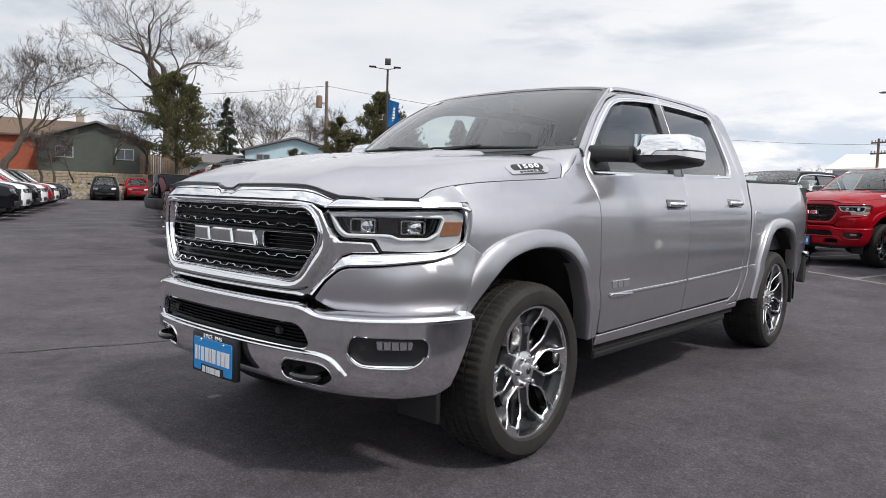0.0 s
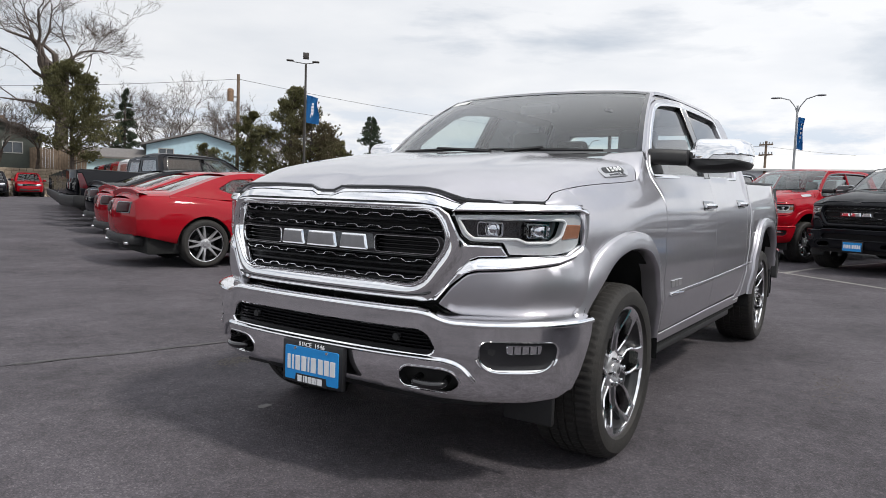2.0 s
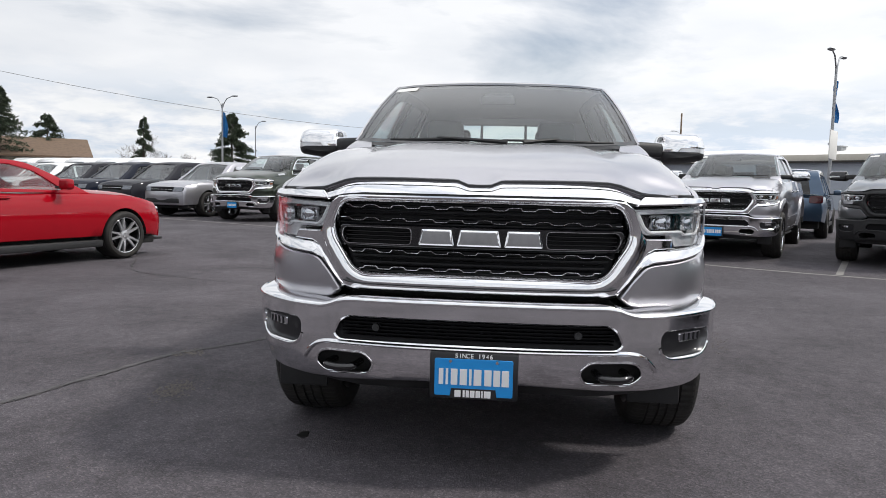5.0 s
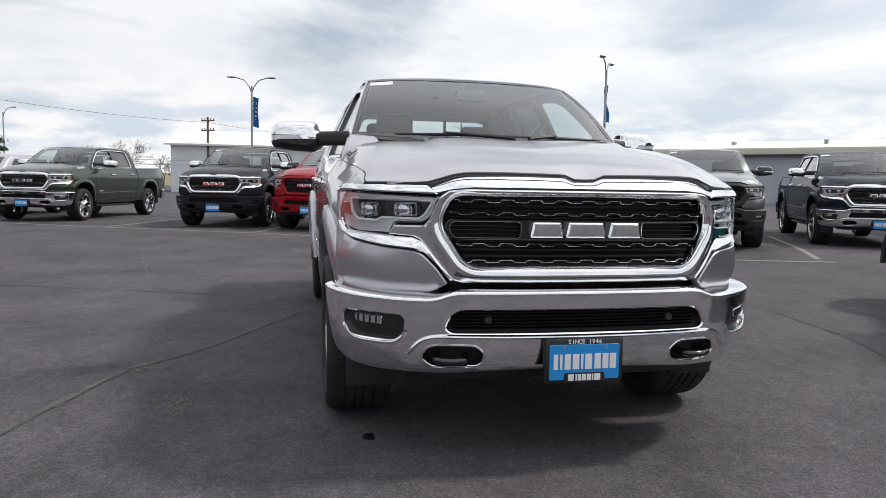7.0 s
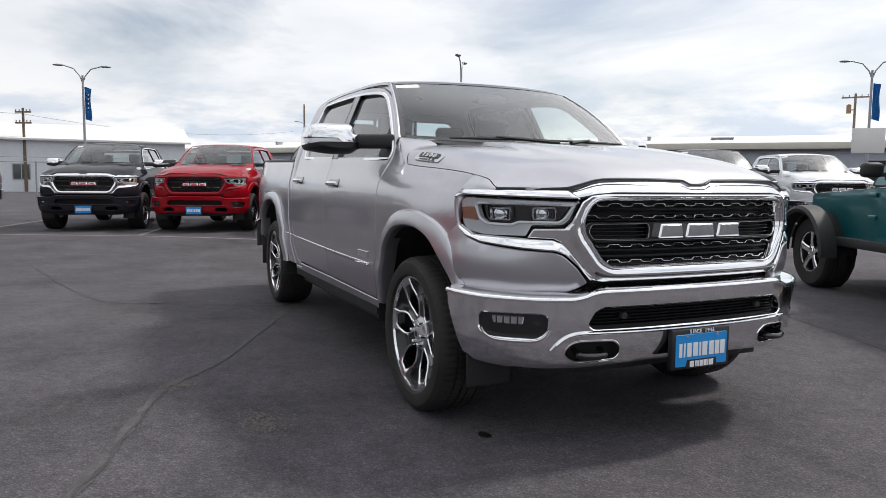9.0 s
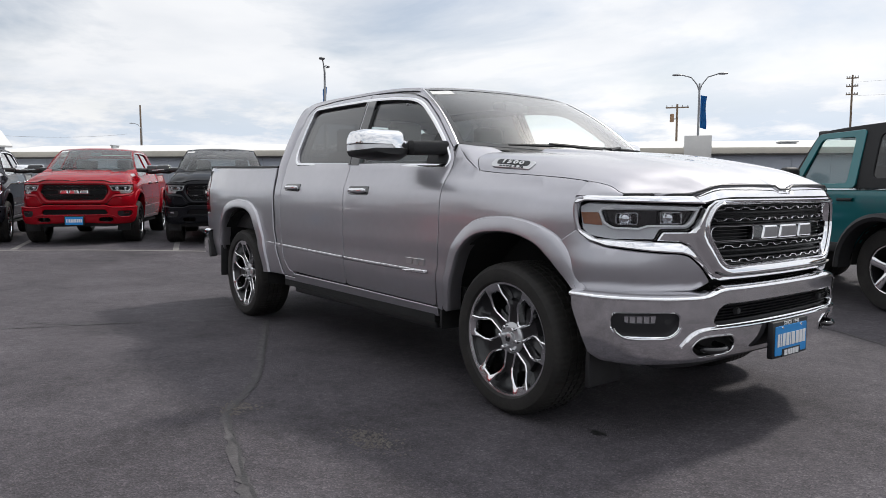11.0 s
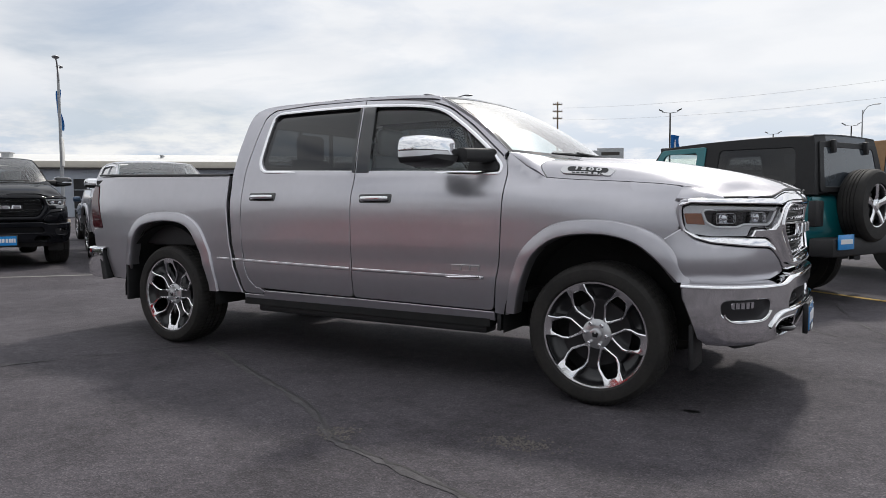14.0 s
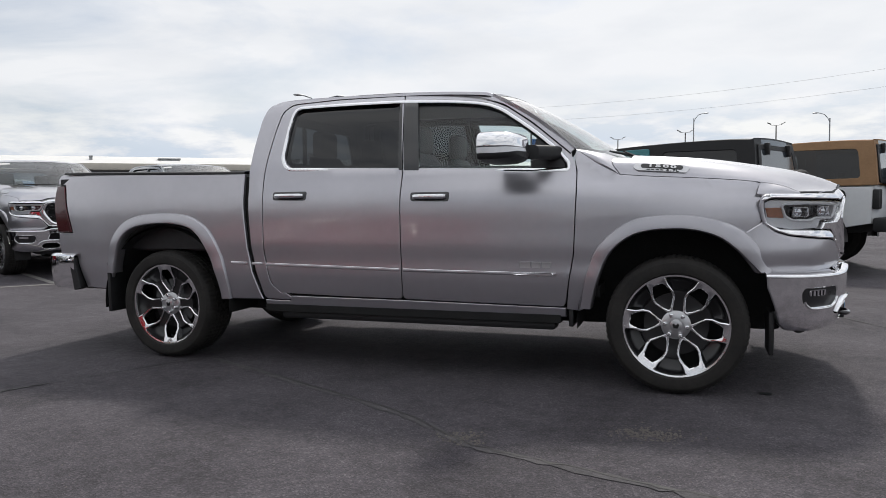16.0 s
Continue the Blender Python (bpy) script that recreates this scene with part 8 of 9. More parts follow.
house("house", "low pale blue outbuilding beside the pine", x, y, 146, 8, 6, 1.2, 3.6, 4.4, M_SIDING_B, M_ROOF_GY, [(1.0, 1.0, 0.9, 0.8)], False)
x, y = polar(-142.0, 74, 3.4, 1.4)
house("house", "low tan house with a brown hipped roof", x, y, 128, 11, 8, 0.0, 3.1, 4.6, M_SIDING_T, M_ROOF_BR, [(-2, 1.0, 1.2, 1.0), (2, 1.0, 1.2, 1.0)], False)
house("shed", "long white metal shed with a pale roof and gable end", -73, -4.5, 90, 16, 14, 0.0, 4.5, 6.1, M_SIDING_W, M_ROOF_WH, [(-5, 1.2, 1.2, 1.2)], False)
tagged(bpy.data.objects["shed"], category="shed")


def long_building():
    H = thing("warehouse", "long low blue-grey warehouse with a cream roof edge", "building", at=pose(-54.7, 26.0, 0, 0, 0, 45))
    # local x runs along the front, the front faces -y... towards the lot
    part("wall", box(-33, 75, 0.0, 18, 0, 3.95), M_WALLGREY, H)
    part("roof_edge", box(-33.3, 75.3, -0.35, 18.3, 3.95, 4.5, 0.03), M_FASCIA, H)
    part("roof", solid([[Vector((x, y, z)) for y, z in ((-0.1, 4.5), (9.0, 5.6), (18.1, 4.5))] for x in (-33.1, 75.1)]), M_ROOF_WH, H)
    part("gutter", box(-33.2, 75.2, -0.5, -0.36, 3.85, 4.0, 0.02), M_POLEDARK, H)
    for x in (-8.0, 5.0, 19, 34):
        d = part("bay_door", box(x - 2.0, x + 2.0, -0.04, 0.05, 0.0, 3.1), M_DOORDARK, H)
        for z in (0.75, 1.5, 2.25):
            part("door_rail", box(x - 2.0, x + 2.0, -0.06, -0.04, z - 0.03, z + 0.03), M_WALLGREY, d)
    for k in range(36):
        x = -32 + 3.0 * k
        part("wall_rib", box(x - 0.05, x + 0.05, -0.05, 0.0, 0.0, 3.9), M_WALLGREY, H)
    for x, h, w_ in ((-22, 0.35, 0.12), (-3, 0.45, 0.3), (9, 0.3, 0.10), (16, 0.35, 0.12), (22, 0.20, 0.7), (33, 0.3, 0.12), (41, 0.22, 0.6), (50, 0.4, 0.12)):
        v = part("roof_vent", box(x - w_, x + w_, 4, 5, 4.9, 4.9 + h, 0.04), M_GALV, H)
        part("vent_cap", box(x - w_ * 1.3, x + w_ * 1.3, 3.9, 5.1, 4.9 + h, 5.0 + h, 0.03), M_GALV, v)
    return H


long_building()
G2 = thing("office_block", "flat-roofed dark grey commercial building", "building", at=pose(-34, 66, 0, 0, 0, 28))
part("wall", box(-2, 16, 0, 12, 0, 5.3), M_WALLGREY, G2)
part("parapet", box(-2.15, 16.15, -0.15, 12.15, 5.3, 5.55, 0.02), M_POLEDARK, G2)
part("roof_unit", box(6, 11, 3, 6, 5.55, 6.8, 0.05), M_GALV, G2)


# -- fence by the shed
def chain_fence():
    F = thing("fence", "chain-link fence with steel posts and top rail", "fence", kind="structure")
    pts = [(-38 + 0.9 * k * 0, -16 + 2.5 * k) for k in range(12)]
    for x, y in pts:
        part("post", tube([(x, y, 0), (x, y, 2.1)], 0.04, 6), M_GALV, F)
    part("top_rail", tube([(-38, -16, 2.05), (-38, 11.5, 2.05)], 0.025, 6), M_GALV, F)
    part("wire", tube([(-38.1, -16, 2.3), (-38.1, 11.5, 2.3)], 0.012, 4), M_GALV, F)


chain_fence()


# -- lamps, poles, signs
def flag(name, P, x0, z0, z1, w, seed):
    r_ = random.Random(seed)
    rows = []
    n = 12
    for i in range(n + 1):
        z = z1 + (z0 - z1) * i / n
        rows.append([Vector((x0 + w * k / 6 * (1 - 0.1 * math.sin(i * 0.5)), 0.16 * math.sin(k * 0.9 + i * 0.35 + seed) * k / 6, z - 0.10 * k / 6)) for k in range(7)])
    b = skin(rows)
    bmesh.ops.solidify(b, geom=b.faces[:], thickness=0.006)
    f = part(name, b, M_BANNER, P, "blue fabric banner")
    for q in range(5):
        zz = z1 - 0.35 - (z1 - z0 - 0.6) * q / 5
        part("banner_mark", box(x0 + w * 0.32, x0 + w * 0.62, 0.0, 0.02, zz - 0.10, zz + 0.02, m=Matrix.Translation((0, 0.05, -0.05))), M_INKWHITE, f)
    return f


def twin_lamp(x, y, heading, h, banner=True, sign=False, arms=(1, -1), lab="galvanised street lamp with two curved arms and a blue banner"):
    T = thing("street_lamp", lab, "street lamp", "street lamps round the lot", at=pose(x, y, 0, 0, 0, heading))
    part("base", lathe([(0.0, 0.28), (0.45, 0.26), (0.45, 0.12), (0.5, 0.0)], 16, 'Z'), M_SIDING_T, T)
    part("pole", tube([(0, 0, 0.4), (0, 0, h * 0.5), (0, 0, h - 0.5)], [0.085, 0.07, 0.055], 10), M_GALV, T)
    for s in arms:
        a = part("arm", tube([(0, 0, h - 0.95), (s * 0.14, 0, h - 0.55), (s * 0.45, 0, h - 0.15), (s * 1.0, 0, h + 0.02)], 0.035, 8), M_GALV, T)
        part("lamp_head", solid([[Vector((s * (0.95 + t), w * math.cos(q), h + 0.02 + 0.5 * w * math.sin(q) * 0.8)) for q in [2 * math.pi * k / 10 for k in range(10)]] for t, w in ((0, 0.05), (0.10, 0.13), (0.32, 0.16), (0.52, 0.11), (0.58, 0.03))]), M_GALV, a)
    if banner:
        flag("banner", T, 0.08, h - 3.0, h - 1.15, 0.34, int(abs(x) * 3) % 7)
    if sign:
        s_ = part("sign_panel", box(-0.75, 0.75, -0.10, -0.06, 2.9, 4.2, 0.01), M_ROOF_WH, T)
        part("sign_rail", box(-0.78, 0.78, -0.06, -0.02, 3.52, 3.58), M_GALV, s_)
    return T


def flood_lamp(x, y, heading, h, banner=True, heads=((-0.8, 0.05), (0.0, 0.35), (0.5, 0.05)), lab="dark area light pole with flood heads and a blue banner"):
    T = thing("flood_lamp", lab, "street lamp", "flood lights round the lot", at=pose(x, y, 0, 0, 0, heading))
    part("base", lathe([(0.0, 0.28), (0.6, 0.26), (0.6, 0.12), (0.65, 0.0)], 16, 'Z'), M_SIDING_T, T)
    part("pole", tube([(0, 0, 0.4), (0, 0, h - 0.3)], [0.07, 0.055], 8), M_POLEDARK, T)
    part("cross_arm", tube([(min(q[0] for q in heads) * 0.8, 0, h - 0.25), (0, 0, h - 0.32), (max(q[0] for q in heads) * 0.8, 0, h - 0.25)], 0.022, 6), M_POLEDARK, T)
    for dx, dz in heads:
        hw, z0, z1 = (0.15, h + dz - 0.42, h + dz - 0.12) if dz > 0.2 else (0.18, h + dz - 0.28, h + dz - 0.22)
        b = box(-hw, hw, -0.15, 0.15, z0, z1, 0.02)
        if len(heads) == 2:
            bmesh.ops.transform(b, matrix=Matrix.Translation((0, 0, z0)) @ Matrix.Rotation(math.copysign(0.45, -dx), 4, 'Y') @ Matrix.Translation((0, 0, -z0 + 0.10)), verts=b.verts)
        bmesh.ops.translate(b, vec=(dx, 0, 0), verts=b.verts)
        part("lamp_head", b, M_POLEDARK, T)
    if banner:
        flag("banner", T, 0.07, h - 3.3, h - 1.9, 0.60, 3)
    return T


flood_lamp(-23.9, -24.5, 135, 8.05)
twin_lamp(-31.0, 14.4, 146, 7.65, True, True, lab="street lamp with two arms, blue banner and sign backs")
twin_lamp(-43.0, -3.9, 80, 7.65)
twin_lamp(-49.0, -22.4, 70, 7.65)
twin_lamp(-21.3, 33.2, 40, 7.65, True, True, lab="street lamp with two arms, blue banner and sign backs")
flood_lamp(-11.8, 49.2, 15, 7.85, True, ((-0.7, 0.05), (0.7, 0.05)))
for (x, y, h) in ((7.5, 70.6, 8.4), (-0.8, 72, 8.2), (-8.0, 77, 8.2)):
    flood_lamp(x, y, 10, h, False, ((-0.7, 0.05), (0.7, 0.05)), "tall flood light pole with two heads")
for (x, y, hd, hh) in ((0.0, 76, 5, 10.2), (12, 70, 185, 9.0), (-89.6, 20.4, 229, 9.0), (-76, -30, 70, 8.2)):
    twin_lamp(x, y, hd, hh, False, False, (1,), "tall street lamp with one long arm")


def utility_pole(x, y, h, heading, transformer=True, arms=2, lab="weathered wooden utility pole with transformer", reach=1.1):
    T = thing("utility_pole", lab, "utility pole", "utility poles in the distance", at=pose(x, y, 0, 0, 0, heading))
    part("pole", tube([(0, 0, 0), (0, 0, h)], [0.14, 0.10], 10), M_WOODPOLE, T)
    for k in range(arms):
        c = part("cross_arm", box(-reach, reach, -0.06, 0.06, h - 0.4 - 0.9 * k, h - 0.27 - 0.9 * k, 0.01), M_WOODPOLE, T)
        for q in (-0.9 * reach, -0.45 * reach, 0.45 * reach, 0.9 * reach):
            part("insulator", tube([(q, 0, h - 0.28 - 0.9 * k), (q, 0, h - 0.10 - 0.9 * k)], 0.05, 6), M_GALV, c)
    if transformer:
        t = part("transformer", lathe([(h - 1.75, 0.0), (h - 1.75, 0.20), (h - 1.02, 0.20), (h - 0.95, 0.14), (h - 0.92, 0.0)], 14, 'Z', m=Matrix.Translation((-0.48, 0, 0))), M_RUSTY, T)
        part("bracket", box(-0.3, 0.0, -0.05, 0.05, h - 1.5, h - 1.4), M_GALV, t)
    return T


utility_pole(-28.5, -35.0, 8.6, 140, True, 0)
utility_pole(-66, -9.2, 7.1, 60, False, 2, "weathered wooden utility pole with two short cross arms", 0.7)
utility_pole(-40.3, 58.5, 9.5, 35, True, 1)
utility_pole(-34.0, 82.0, 13.8, 25, False, 3, "tall wooden transmission pole with cross arms", 0.6)
utility_pole(28, 56, 14, 5, False, 1, "tall dark utility pole")
utility_pole(-90, 20.4, 11.2, 60, False, 0, "bare wooden pole behind the warehouse")


def wire(a, b, sag, r_=0.012):
    pts = []
    for k in range(17):
        t = k / 16
        p = Vector(a) * (1 - t) + Vector(b) * t
        p.z -= sag * 4 * t * (1 - t)
        pts.append(p)
    return tagged(part("power_line", tube(pts, r_, 4), M_POLEDARK), "thin dark overhead power line", "power line")


wire((-28.5, -35, 8.3), (-5, -75, 8.5), 1.0)
wire((-28.5, -35, 5.4), (-5, -75, 5.6), 0.8)
wire((-28.5, -35, 8.3), (-66, -9.2, 6.6), 1.0)
wire((-66, -9.2, 6.6), (-95, 20, 8), 1.0)
wire((-34, 82, 13), (30, 60, 13), 1.5, 0.007)
wire((-34, 82, 11.5), (30, 60, 11.5), 1.5, 0.007)
S = thing("roadside_sign", "tall grey dealership sign with three blank panels", "sign", at=pose(-27, 82, 0, 0, 0, 20))
part("post", box(-0.9, 0.9, -0.1, 0.1, 0, 4.0), M_GALV, S)
part("cabinet", box(-1.6, 1.6, -0.25, 0.25, 4.0, 7.6, 0.05), M_GALV, S)
for k in range(3):
    part("sign_bar", box(-1.1, 1.1, -0.27, -0.25, 4.5 + 1.1 * k, 4.9 + 1.1 * k), M_POLEDARK, S)


# -- trees
def bare_tree(x, y, zb, h, spread, seed, lab, levels=5, splits=3, lean=0.0, name="bare_tree", trunk_r=None, limbs=None):
    r_ = random.Random(seed)
    T = thing(name, lab, "tree", at=pose(x, y, zb))
    bt, bc = bmesh.new(), bmesh.new()
    twv, twf = [], []
    trunk_r = trunk_r or h * 0.022

    def seg(p, d, L_, rad, lev):
        pts = [p]
        q = p.copy()
        dd = d.copy()
        n = 4 if lev < 3 else 3
        for i in range(n):
            w_ = 0.20 if lev <= 1 else 0.32
            dd = (dd + Vector((r_.gauss(0, w_), r_.gauss(0, w_), r_.gauss(0.03, 0.7 * w_)))).normalized()
            q = q + dd * (L_ / n)
            pts.append(q.copy())
        rads = [rad * (1 - 0.45 * i / n) for i in range(n + 1)]
        if lev <= 1:
            tube(pts, rads, 8, bt, caps=False)
        elif lev <= 3:
            tv(pts, rads, 4)
        else:
            tv(pts, rads, 3)
        if lev < levels:
            k = splits if lev else 3
            for j in range(k + (1 if lev >= 2 else 0)):
                t = r_.uniform(0.45, 1.0) if j else 1.0
                i = min(n, max(1, int(round(t * n))))
                base = pts[i]
                a = r_.uniform(0, 2 * math.pi)
                tilt = r_.uniform(0.35, 0.85) * spread
                side_ = Vector((math.cos(a), math.sin(a), 0))
                nd = (dd + side_ * tilt + Vector((0, 0, 0.12))).normalized()
                seg(base, nd, L_ * r_.uniform(0.60, 0.82), rads[i] * r_.uniform(0.55, 0.75), lev + 1)

    def tv(pts, rads, n):
        o = len(twv)
        for i, p in enumerate(pts):
            d = (pts[min(i + 1, len(pts) - 1)] - pts[max(i - 1, 0)]).normalized()
            ref = Vector((0, 0, 1)) if abs(d.z) < 0.9 else Vector((1, 0, 0))
            a = d.cross(ref).normalized()
            b_ = a.cross(d)
            for k in range(n):
                q = 2 * math.pi * k / n
                twv.append(p + (a * math.cos(q) + b_ * math.sin(q)) * max(rads[i], 0.009))
        for i in range(len(pts) - 1):
            for k in range(n):
                twf.append((o + i * n + k, o + i * n + (k + 1) % n, o + (i + 1) * n + (k + 1) % n, o + (i + 1) * n + k))
    if limbs:
        # a stout trunk that parts into a few great limbs; each limb: start height, sideways and upward lean, length, radius
        side_v = Vector((-0.88, 0.47, 0))
        tube([Vector((0, 0, -0.3)), Vector((0.1, 0, h * 0.15)), Vector((0, 0.1, h * 0.32))], [trunk_r * 1.2, trunk_r, trunk_r * 0.85], 10, bt, caps=False)
        for z0, lat, up_, fw, L_, rad in limbs:
            seg(Vector((0, 0, z0)), (side_v * lat + Vector((0.47 * fw, 0.88 * fw, up_))).normalized(), L_, rad, 1)
    else:
        seg(Vector((0, 0, -0.3)), Vector((lean, 0, 1)).normalized(), h * 0.30, trunk_r, 0)
    part("trunk", bt, M_BARK, T)
    bc.free()
    me = bpy.data.meshes.new("crown")
    me.from_pydata(twv, [], twf)
    me.materials.append(M_TWIG)
    o = new("crown", me)
    o.parent = T
    o["label"] = "bare leafless branches and twigs"
    return T


def conifer(x, y, zb, h, rad, seed, lab, mat, kind="pine", n=2600):
    r_ = random.Random(seed)
    T = thing("conifer_tree", lab, "tree", at=pose(x, y, zb))
    b = tube([(0, 0, -0.3), (0.1, 0, h * 0.5), (0, 0.05, h * 0.97)], [h * 0.02, h * 0.013, 0.02], 8)
    V, F = [], []

    def clump(p, d, s_):
        for k in range(9):
            a = (d + Vector((r_.gauss(0, 0.6), r_.gauss(0, 0.6), r_.gauss(0.1, 0.5)))).normalized()
            t = a.cross(Vector((r_.gauss(0, 1), r_.gauss(0, 1), r_.gauss(0, 1)))).normalized()
            L_ = s_ * r_.uniform(0.6, 1.2)
            w = s_ * 0.085
            o = len(V)
            V.extend([p - t * w * 0.5, p + a * L_ * 0.55 + t * w, p + a * L_, p + a * L_ * 0.55 - t * w])
            F.append((o, o + 1, o + 2, o + 3))
    if kind == "pine":
        nb = max(30, int(h * 6.5))
        for i in range(nb):
            t = 0.16 + 0.84 * (i + r_.random()) / nb
            z = h * t
            prof = 1.12 * (1 - t) ** 0.62 * min(1.0, 0.35 + (t - 0.14) / 0.22)
            R_ = rad * prof * r_.uniform(0.60, 1.12) + 0.12
            a = r_.uniform(0, 2 * math.pi)
            d = Vector((math.cos(a), math.sin(a), 0.35 + 0.5 * t))
            d.normalize()
            e = Vector((0, 0, z)) + d * R_
            tube([(0, 0, z), tuple(Vector((0, 0, z)) + d * R_ * 0.6 + Vector((0, 0, -0.06 * R_))), tuple(e)], [0.05, 0.03, 0.012], 4, b, caps=False)
            for q in range(int(n / nb)):
                u = 1.04 - 0.55 * r_.random() ** 1.5
                p = Vector((0, 0, z)) + d * (R_ * u) + Vector((r_.gauss(0, 0.09 * R_ + 0.05), r_.gauss(0, 0.09 * R_ + 0.05), r_.gauss(0.02, 0.07 * R_ + 0.04)))
                clump(p, Vector((d.x, d.y, d.z + 0.5)), 0.22 * (h / 8) ** 0.5)
    else:
        nb = int(h * 9)
        for i in range(nb):
            t = 0.06 + 0.93 * (i + r_.random()) / nb
            z = h * t
            R_ = rad * (1 - t) ** 0.85 * r_.uniform(0.72, 1.08) + 0.08
            a = r_.uniform(0, 2 * math.pi)
            d = Vector((math.cos(a), math.sin(a), -0.18))
            for q in range(int(n / nb)):
                u = r_.uniform(0.15, 1.0)
                p = Vector((0, 0, z)) + d * (R_ * u) + Vector((r_.gauss(0, 0.10 * R_), r_.gauss(0, 0.10 * R_), r_.gauss(0, 0.08)))
                clump(p, Vector((d.x, d.y, -0.25)), 0.22 * (h / 8) ** 0.5)
    part("trunk", b, M_BARK, T)
    me = bpy.data.meshes.new("crown")
    me.from_pydata(V, [], F)
    me.materials.append(mat)
    o = new("crown", me)
    o.parent = T
    o["label"] = "dense clumps of needles with gaps"
    return T


bare_tree(-32.5, -63.5, 2.2, 17.5, 0.75, 21, "very large bare cottonwood tree with spreading limbs", 7, 2, 0.0, trunk_r=0.60, limbs=[(5.0, -0.42, 1.0, 0.1, 5.6, 0.46), (5.2, 0.30, 1.0, -0.1, 5.4, 0.46), (5.6, -0.80, 0.75, 0.0, 4.2, 0.28), (5.4, 0.62, 0.85, 0.2, 4.6, 0.32), (5.0, 1.0, 0.22, -0.3, 4.2, 0.20), (5.4, -1.0, 0.35, 0.3, 3.6, 0.20), (5.5, -0.10, 1.0, 0.3, 4.6, 0.26), (6.8, 0.85, 0.70, -0.2, 3.4, 0.20)])
x, y = polar(-107.3, 63)
bare_tree(x, y, 2.0, 14.5, 0.75, 5, "tall bare tree beside the red-brown house", 6, 3)
for i, (az, d, h, s_) in enumerate(((-105.6, 64, 12, 0.7), (-109.6, 60, 5.5, 0.6), (-110.4, 59, 5.0, 0.6), (-111.6, 60, 4.5, 0.8), (-113.8, 64.5, 7.5, 0.8), (-116.3, 66, 8.5, 0.75), (-123.8, 84, 12.5, 0.45), (-125.6, 84, 13.5, 0.42), (-127.4, 82, 12.5, 0.45), (-122.6, 86, 11.0, 0.35), (-124.7, 88, 12.0, 0.32), (-126.4, 87, 11.5, 0.32), (-128.3, 85, 12.0, 0.32), (-130.6, 84, 11.0, 0.35), (-129.2, 86, 13.5, 0.42), (-132.0, 70, 9.0, 0.6), (-133.4, 66, 9.5, 0.55), (-150, 95, 7.5, 0.9), (-152, 98, 6.5, 0.9))):
    x, y = polar(az, d)
    bare_tree(x, y, 1.6 if az > -131 else 0.0, h, s_, 40 + i, "slender bare deciduous tree in the distance", 5, 3)
for i, (az, d, h) in enumerate(((-165.5, 120, 9), (-166.4, 120, 10), (-167.6, 118, 9.5), (-170.0, 125, 7), (-171.0, 125, 6.5))):
    x, y = polar(az, d, 3.7, -0.8)
    bare_tree(x, y, 0.0, h, 0.45, 70 + i, "slender bare poplar on the skyline", 5, 3)
conifer(-26.9, -51.7, 1.2, 8.9, 3.9, 3, "bushy dark green pine tree in front of the houses", M_NEEDLE, "pine", 6800)
conifer(-38.5, -63.0, 2.0, 8.6, 2.0, 4, "narrow dark spruce behind the pine", M_SPRUCE, "spruce", 5200)
conifer(-29.0, -30.6, 0.0, 7.3, 3.2, 5, "full green pine beside the flood light", M_NEEDLE, "pine", 5600)
conifer(-28.7, -28.6, 0.0, 5.8, 2.6, 8, "browned pine with thinning needles", M_NEEDLE_B, "pine", 3600)
conifer(-28.6, -33.8, 0.0, 5.9, 1.9, 6, "ragged open pine by the utility pole", M_NEEDLE, "pine", 3000)
conifer(-31.2, -28.5, 0.0, 4.2, 1.3, 9, "small green pine at the lot's edge", M_NEEDLE, "pine", 2600)
conifer(-27.2, -36.4, 0.0, 3.8, 1.6, 10, "small open pine by the pale blue house", M_NEEDLE, "pine", 1800)
conifer(-51.2, -42.4, 0.0, 8.6, 4.2, 11, "dark conical spruce behind the low house", M_SPRUCE, "spruce", 5200)
conifer(-57.4, -42.5, 0.0, 7.0, 4.4, 12, "broad dark spruce behind the low house", M_SPRUCE, "spruce", 5200)
conifer(-66.0, -38.0, 0.0, 7.6, 1.9, 13, "dark spruce on the skyline", M_SPRUCE, "spruce", 3600)
conifer(-61.5, -26.8, 0.0, 7.6, 4.0, 14, "broad dark spruce behind the street lamp", M_SPRUCE, "spruce", 9200)

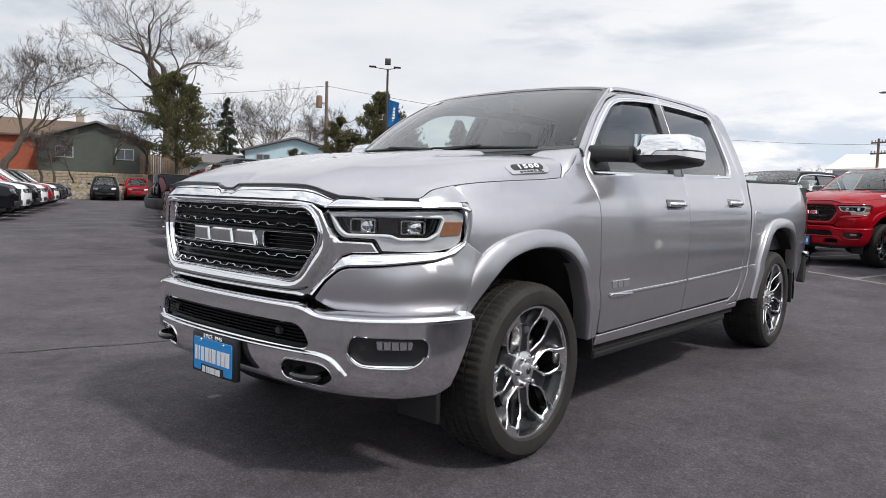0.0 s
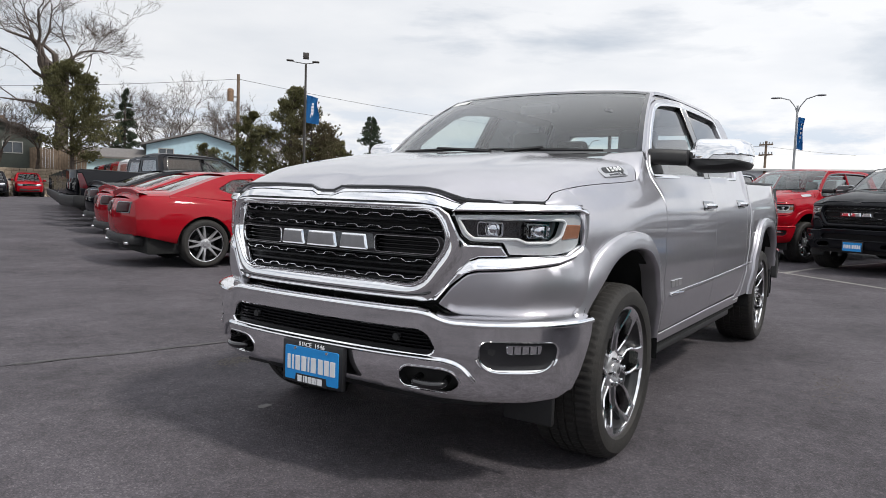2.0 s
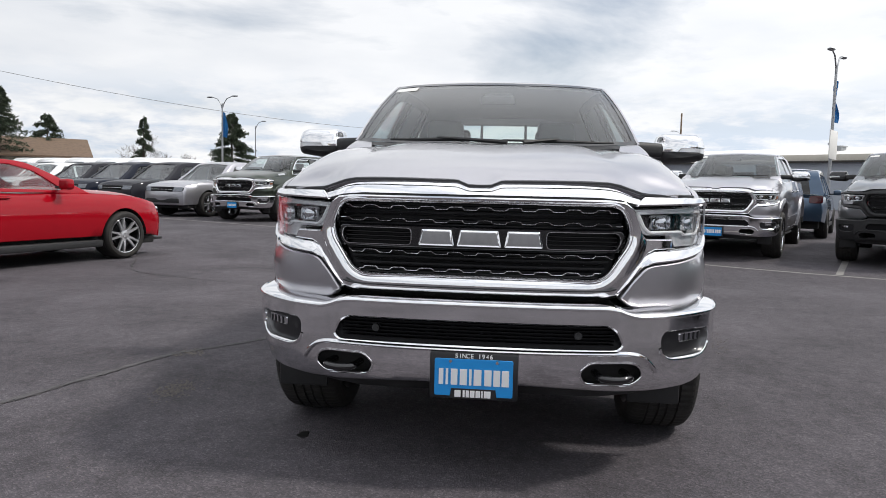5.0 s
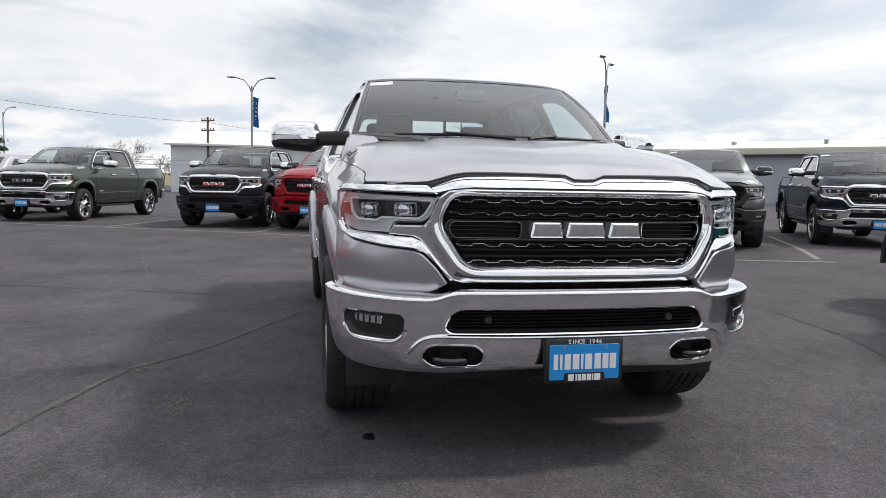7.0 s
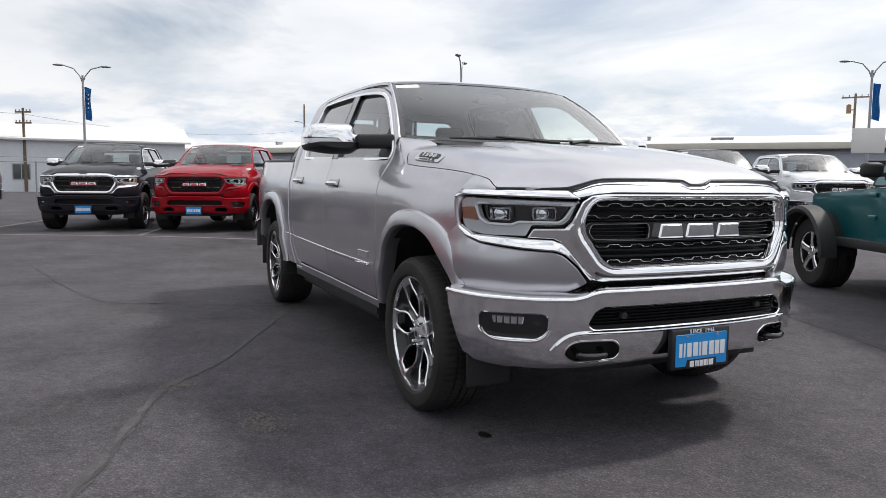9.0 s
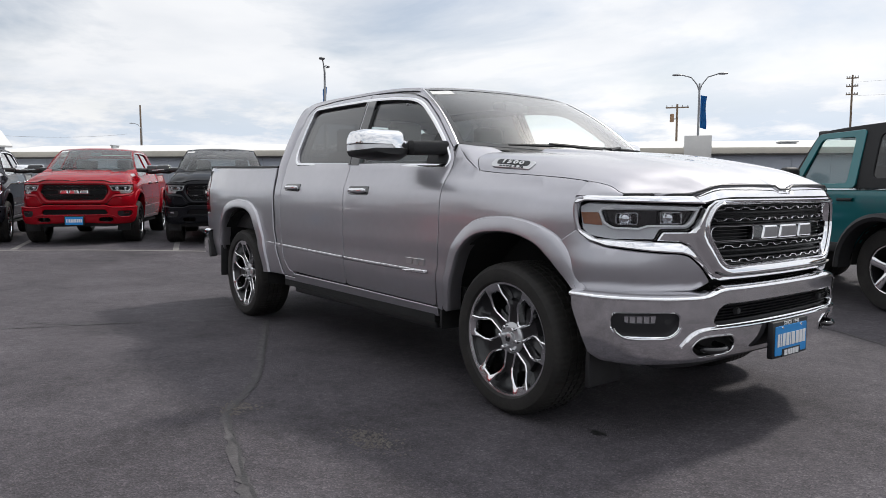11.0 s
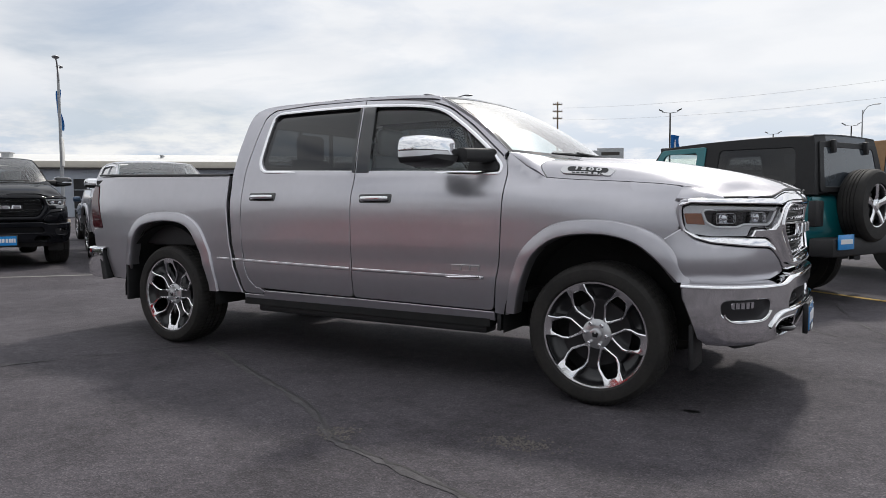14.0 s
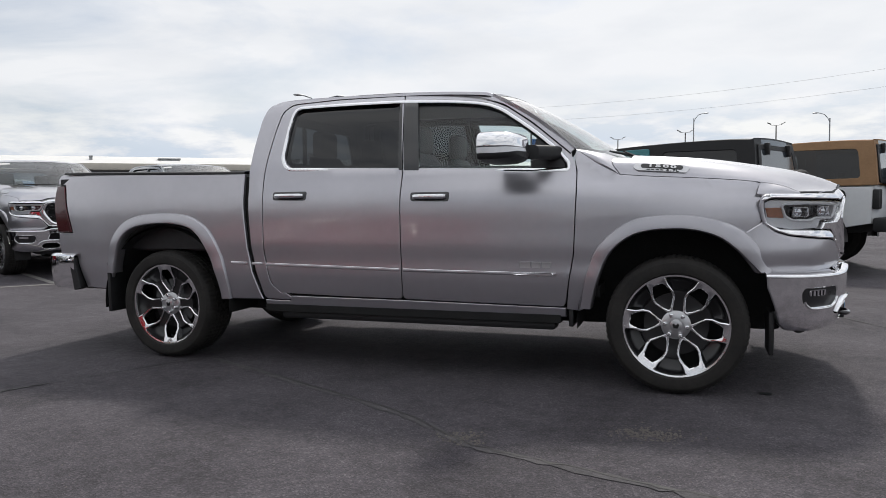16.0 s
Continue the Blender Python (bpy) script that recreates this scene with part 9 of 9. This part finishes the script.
# board fence on the bank behind the pine
WF = thing("wooden_fence", "weathered tan board fence on the bank", "fence", kind="structure")
for k in range(22):
    x, y = polar(-116.0 - 0.16 * k, 67.5)
    part("board", box(-0.088, 0.088, -0.012, 0.012, 2.0, 3.95 + 0.05 * ((k * 7) % 3), 0.004, m=Matrix.Translation((x, y, 0)) @ Matrix.Rotation(radians(-116.0 - 0.16 * k + 90), 4, 'Z')), M_WOODPOLE, WF)

# distant rise that closes the horizon
rows = []
for d, z in ((150, -0.5), (240, 2.0), (390, 4.5)):
    rows.append([Vector((d * math.cos(radians(a)), d * math.sin(radians(a)), z + 0.8 * math.sin(a * 0.31) * (d / 390))) for a in range(0, 364, 4)])
tagged(part("backdrop", up_faces(skin(rows)), M_EARTH), "low dry rise on the horizon", "hills", kind="structure")
# white vans behind the SUV row
def van(x, y, heading):
    T = thing("van", "white high-roof cargo van parked behind the SUVs", "van", "white vans in a row", at=pose(x, y, 0, 0, 0, heading))
    prof = [(-2.7, 0.45), (2.6, 0.45), (2.75, 0.85), (2.55, 1.15), (1.75, 1.45), (1.15, 2.2), (0.7, 2.42), (-2.55, 2.45), (-2.72, 2.2)]
    f = lambda q, z, o: Vector((q, 0, z))
    rings = []
    for yy, k in ((-0.98, 0.96), (-0.92, 1.0), (0.92, 1.0), (0.98, 0.96)):
        rings.append([Vector((q * (1 if k == 1 else 0.995), yy * (1 if z < 1.3 else 0.93), 0.45 + (z - 0.45) * k)) for q, z in prof])
    part("body", solid(rings), M_WHITE, T)
    for s in (1, -1):
        part("side_window", box(0.75, 1.5, s * 0.93 - 0.03, s * 0.93 + 0.03, 1.35, 1.95, 0.02), M_GLASSD, T)
    part("windscreen", panel(lambda a, c, o: Vector((1.75 + 0.02 + o - (c - 1.45) * 0.8, a, c + 0.02)), [(-0.8, 1.5), (0.8, 1.5), (0.75, 2.15), (-0.75, 2.15)], grid=0.3), M_GLASSD, T)
    for q in (1.75, -1.75):
        for s in (1, -1):
            wheel(T, s * 0.93, q, 0.35, 0.22, 0.22, "grey", s, M_RIMGREY)
    return T


v0 = van(-33.5, -19.5, -18)
for k in range(1, 5):
    copy_thing(v0, pose(-33.5 - 1.2 * k, -19.5 - 2.6 * k, 0, 0, 0, -18))
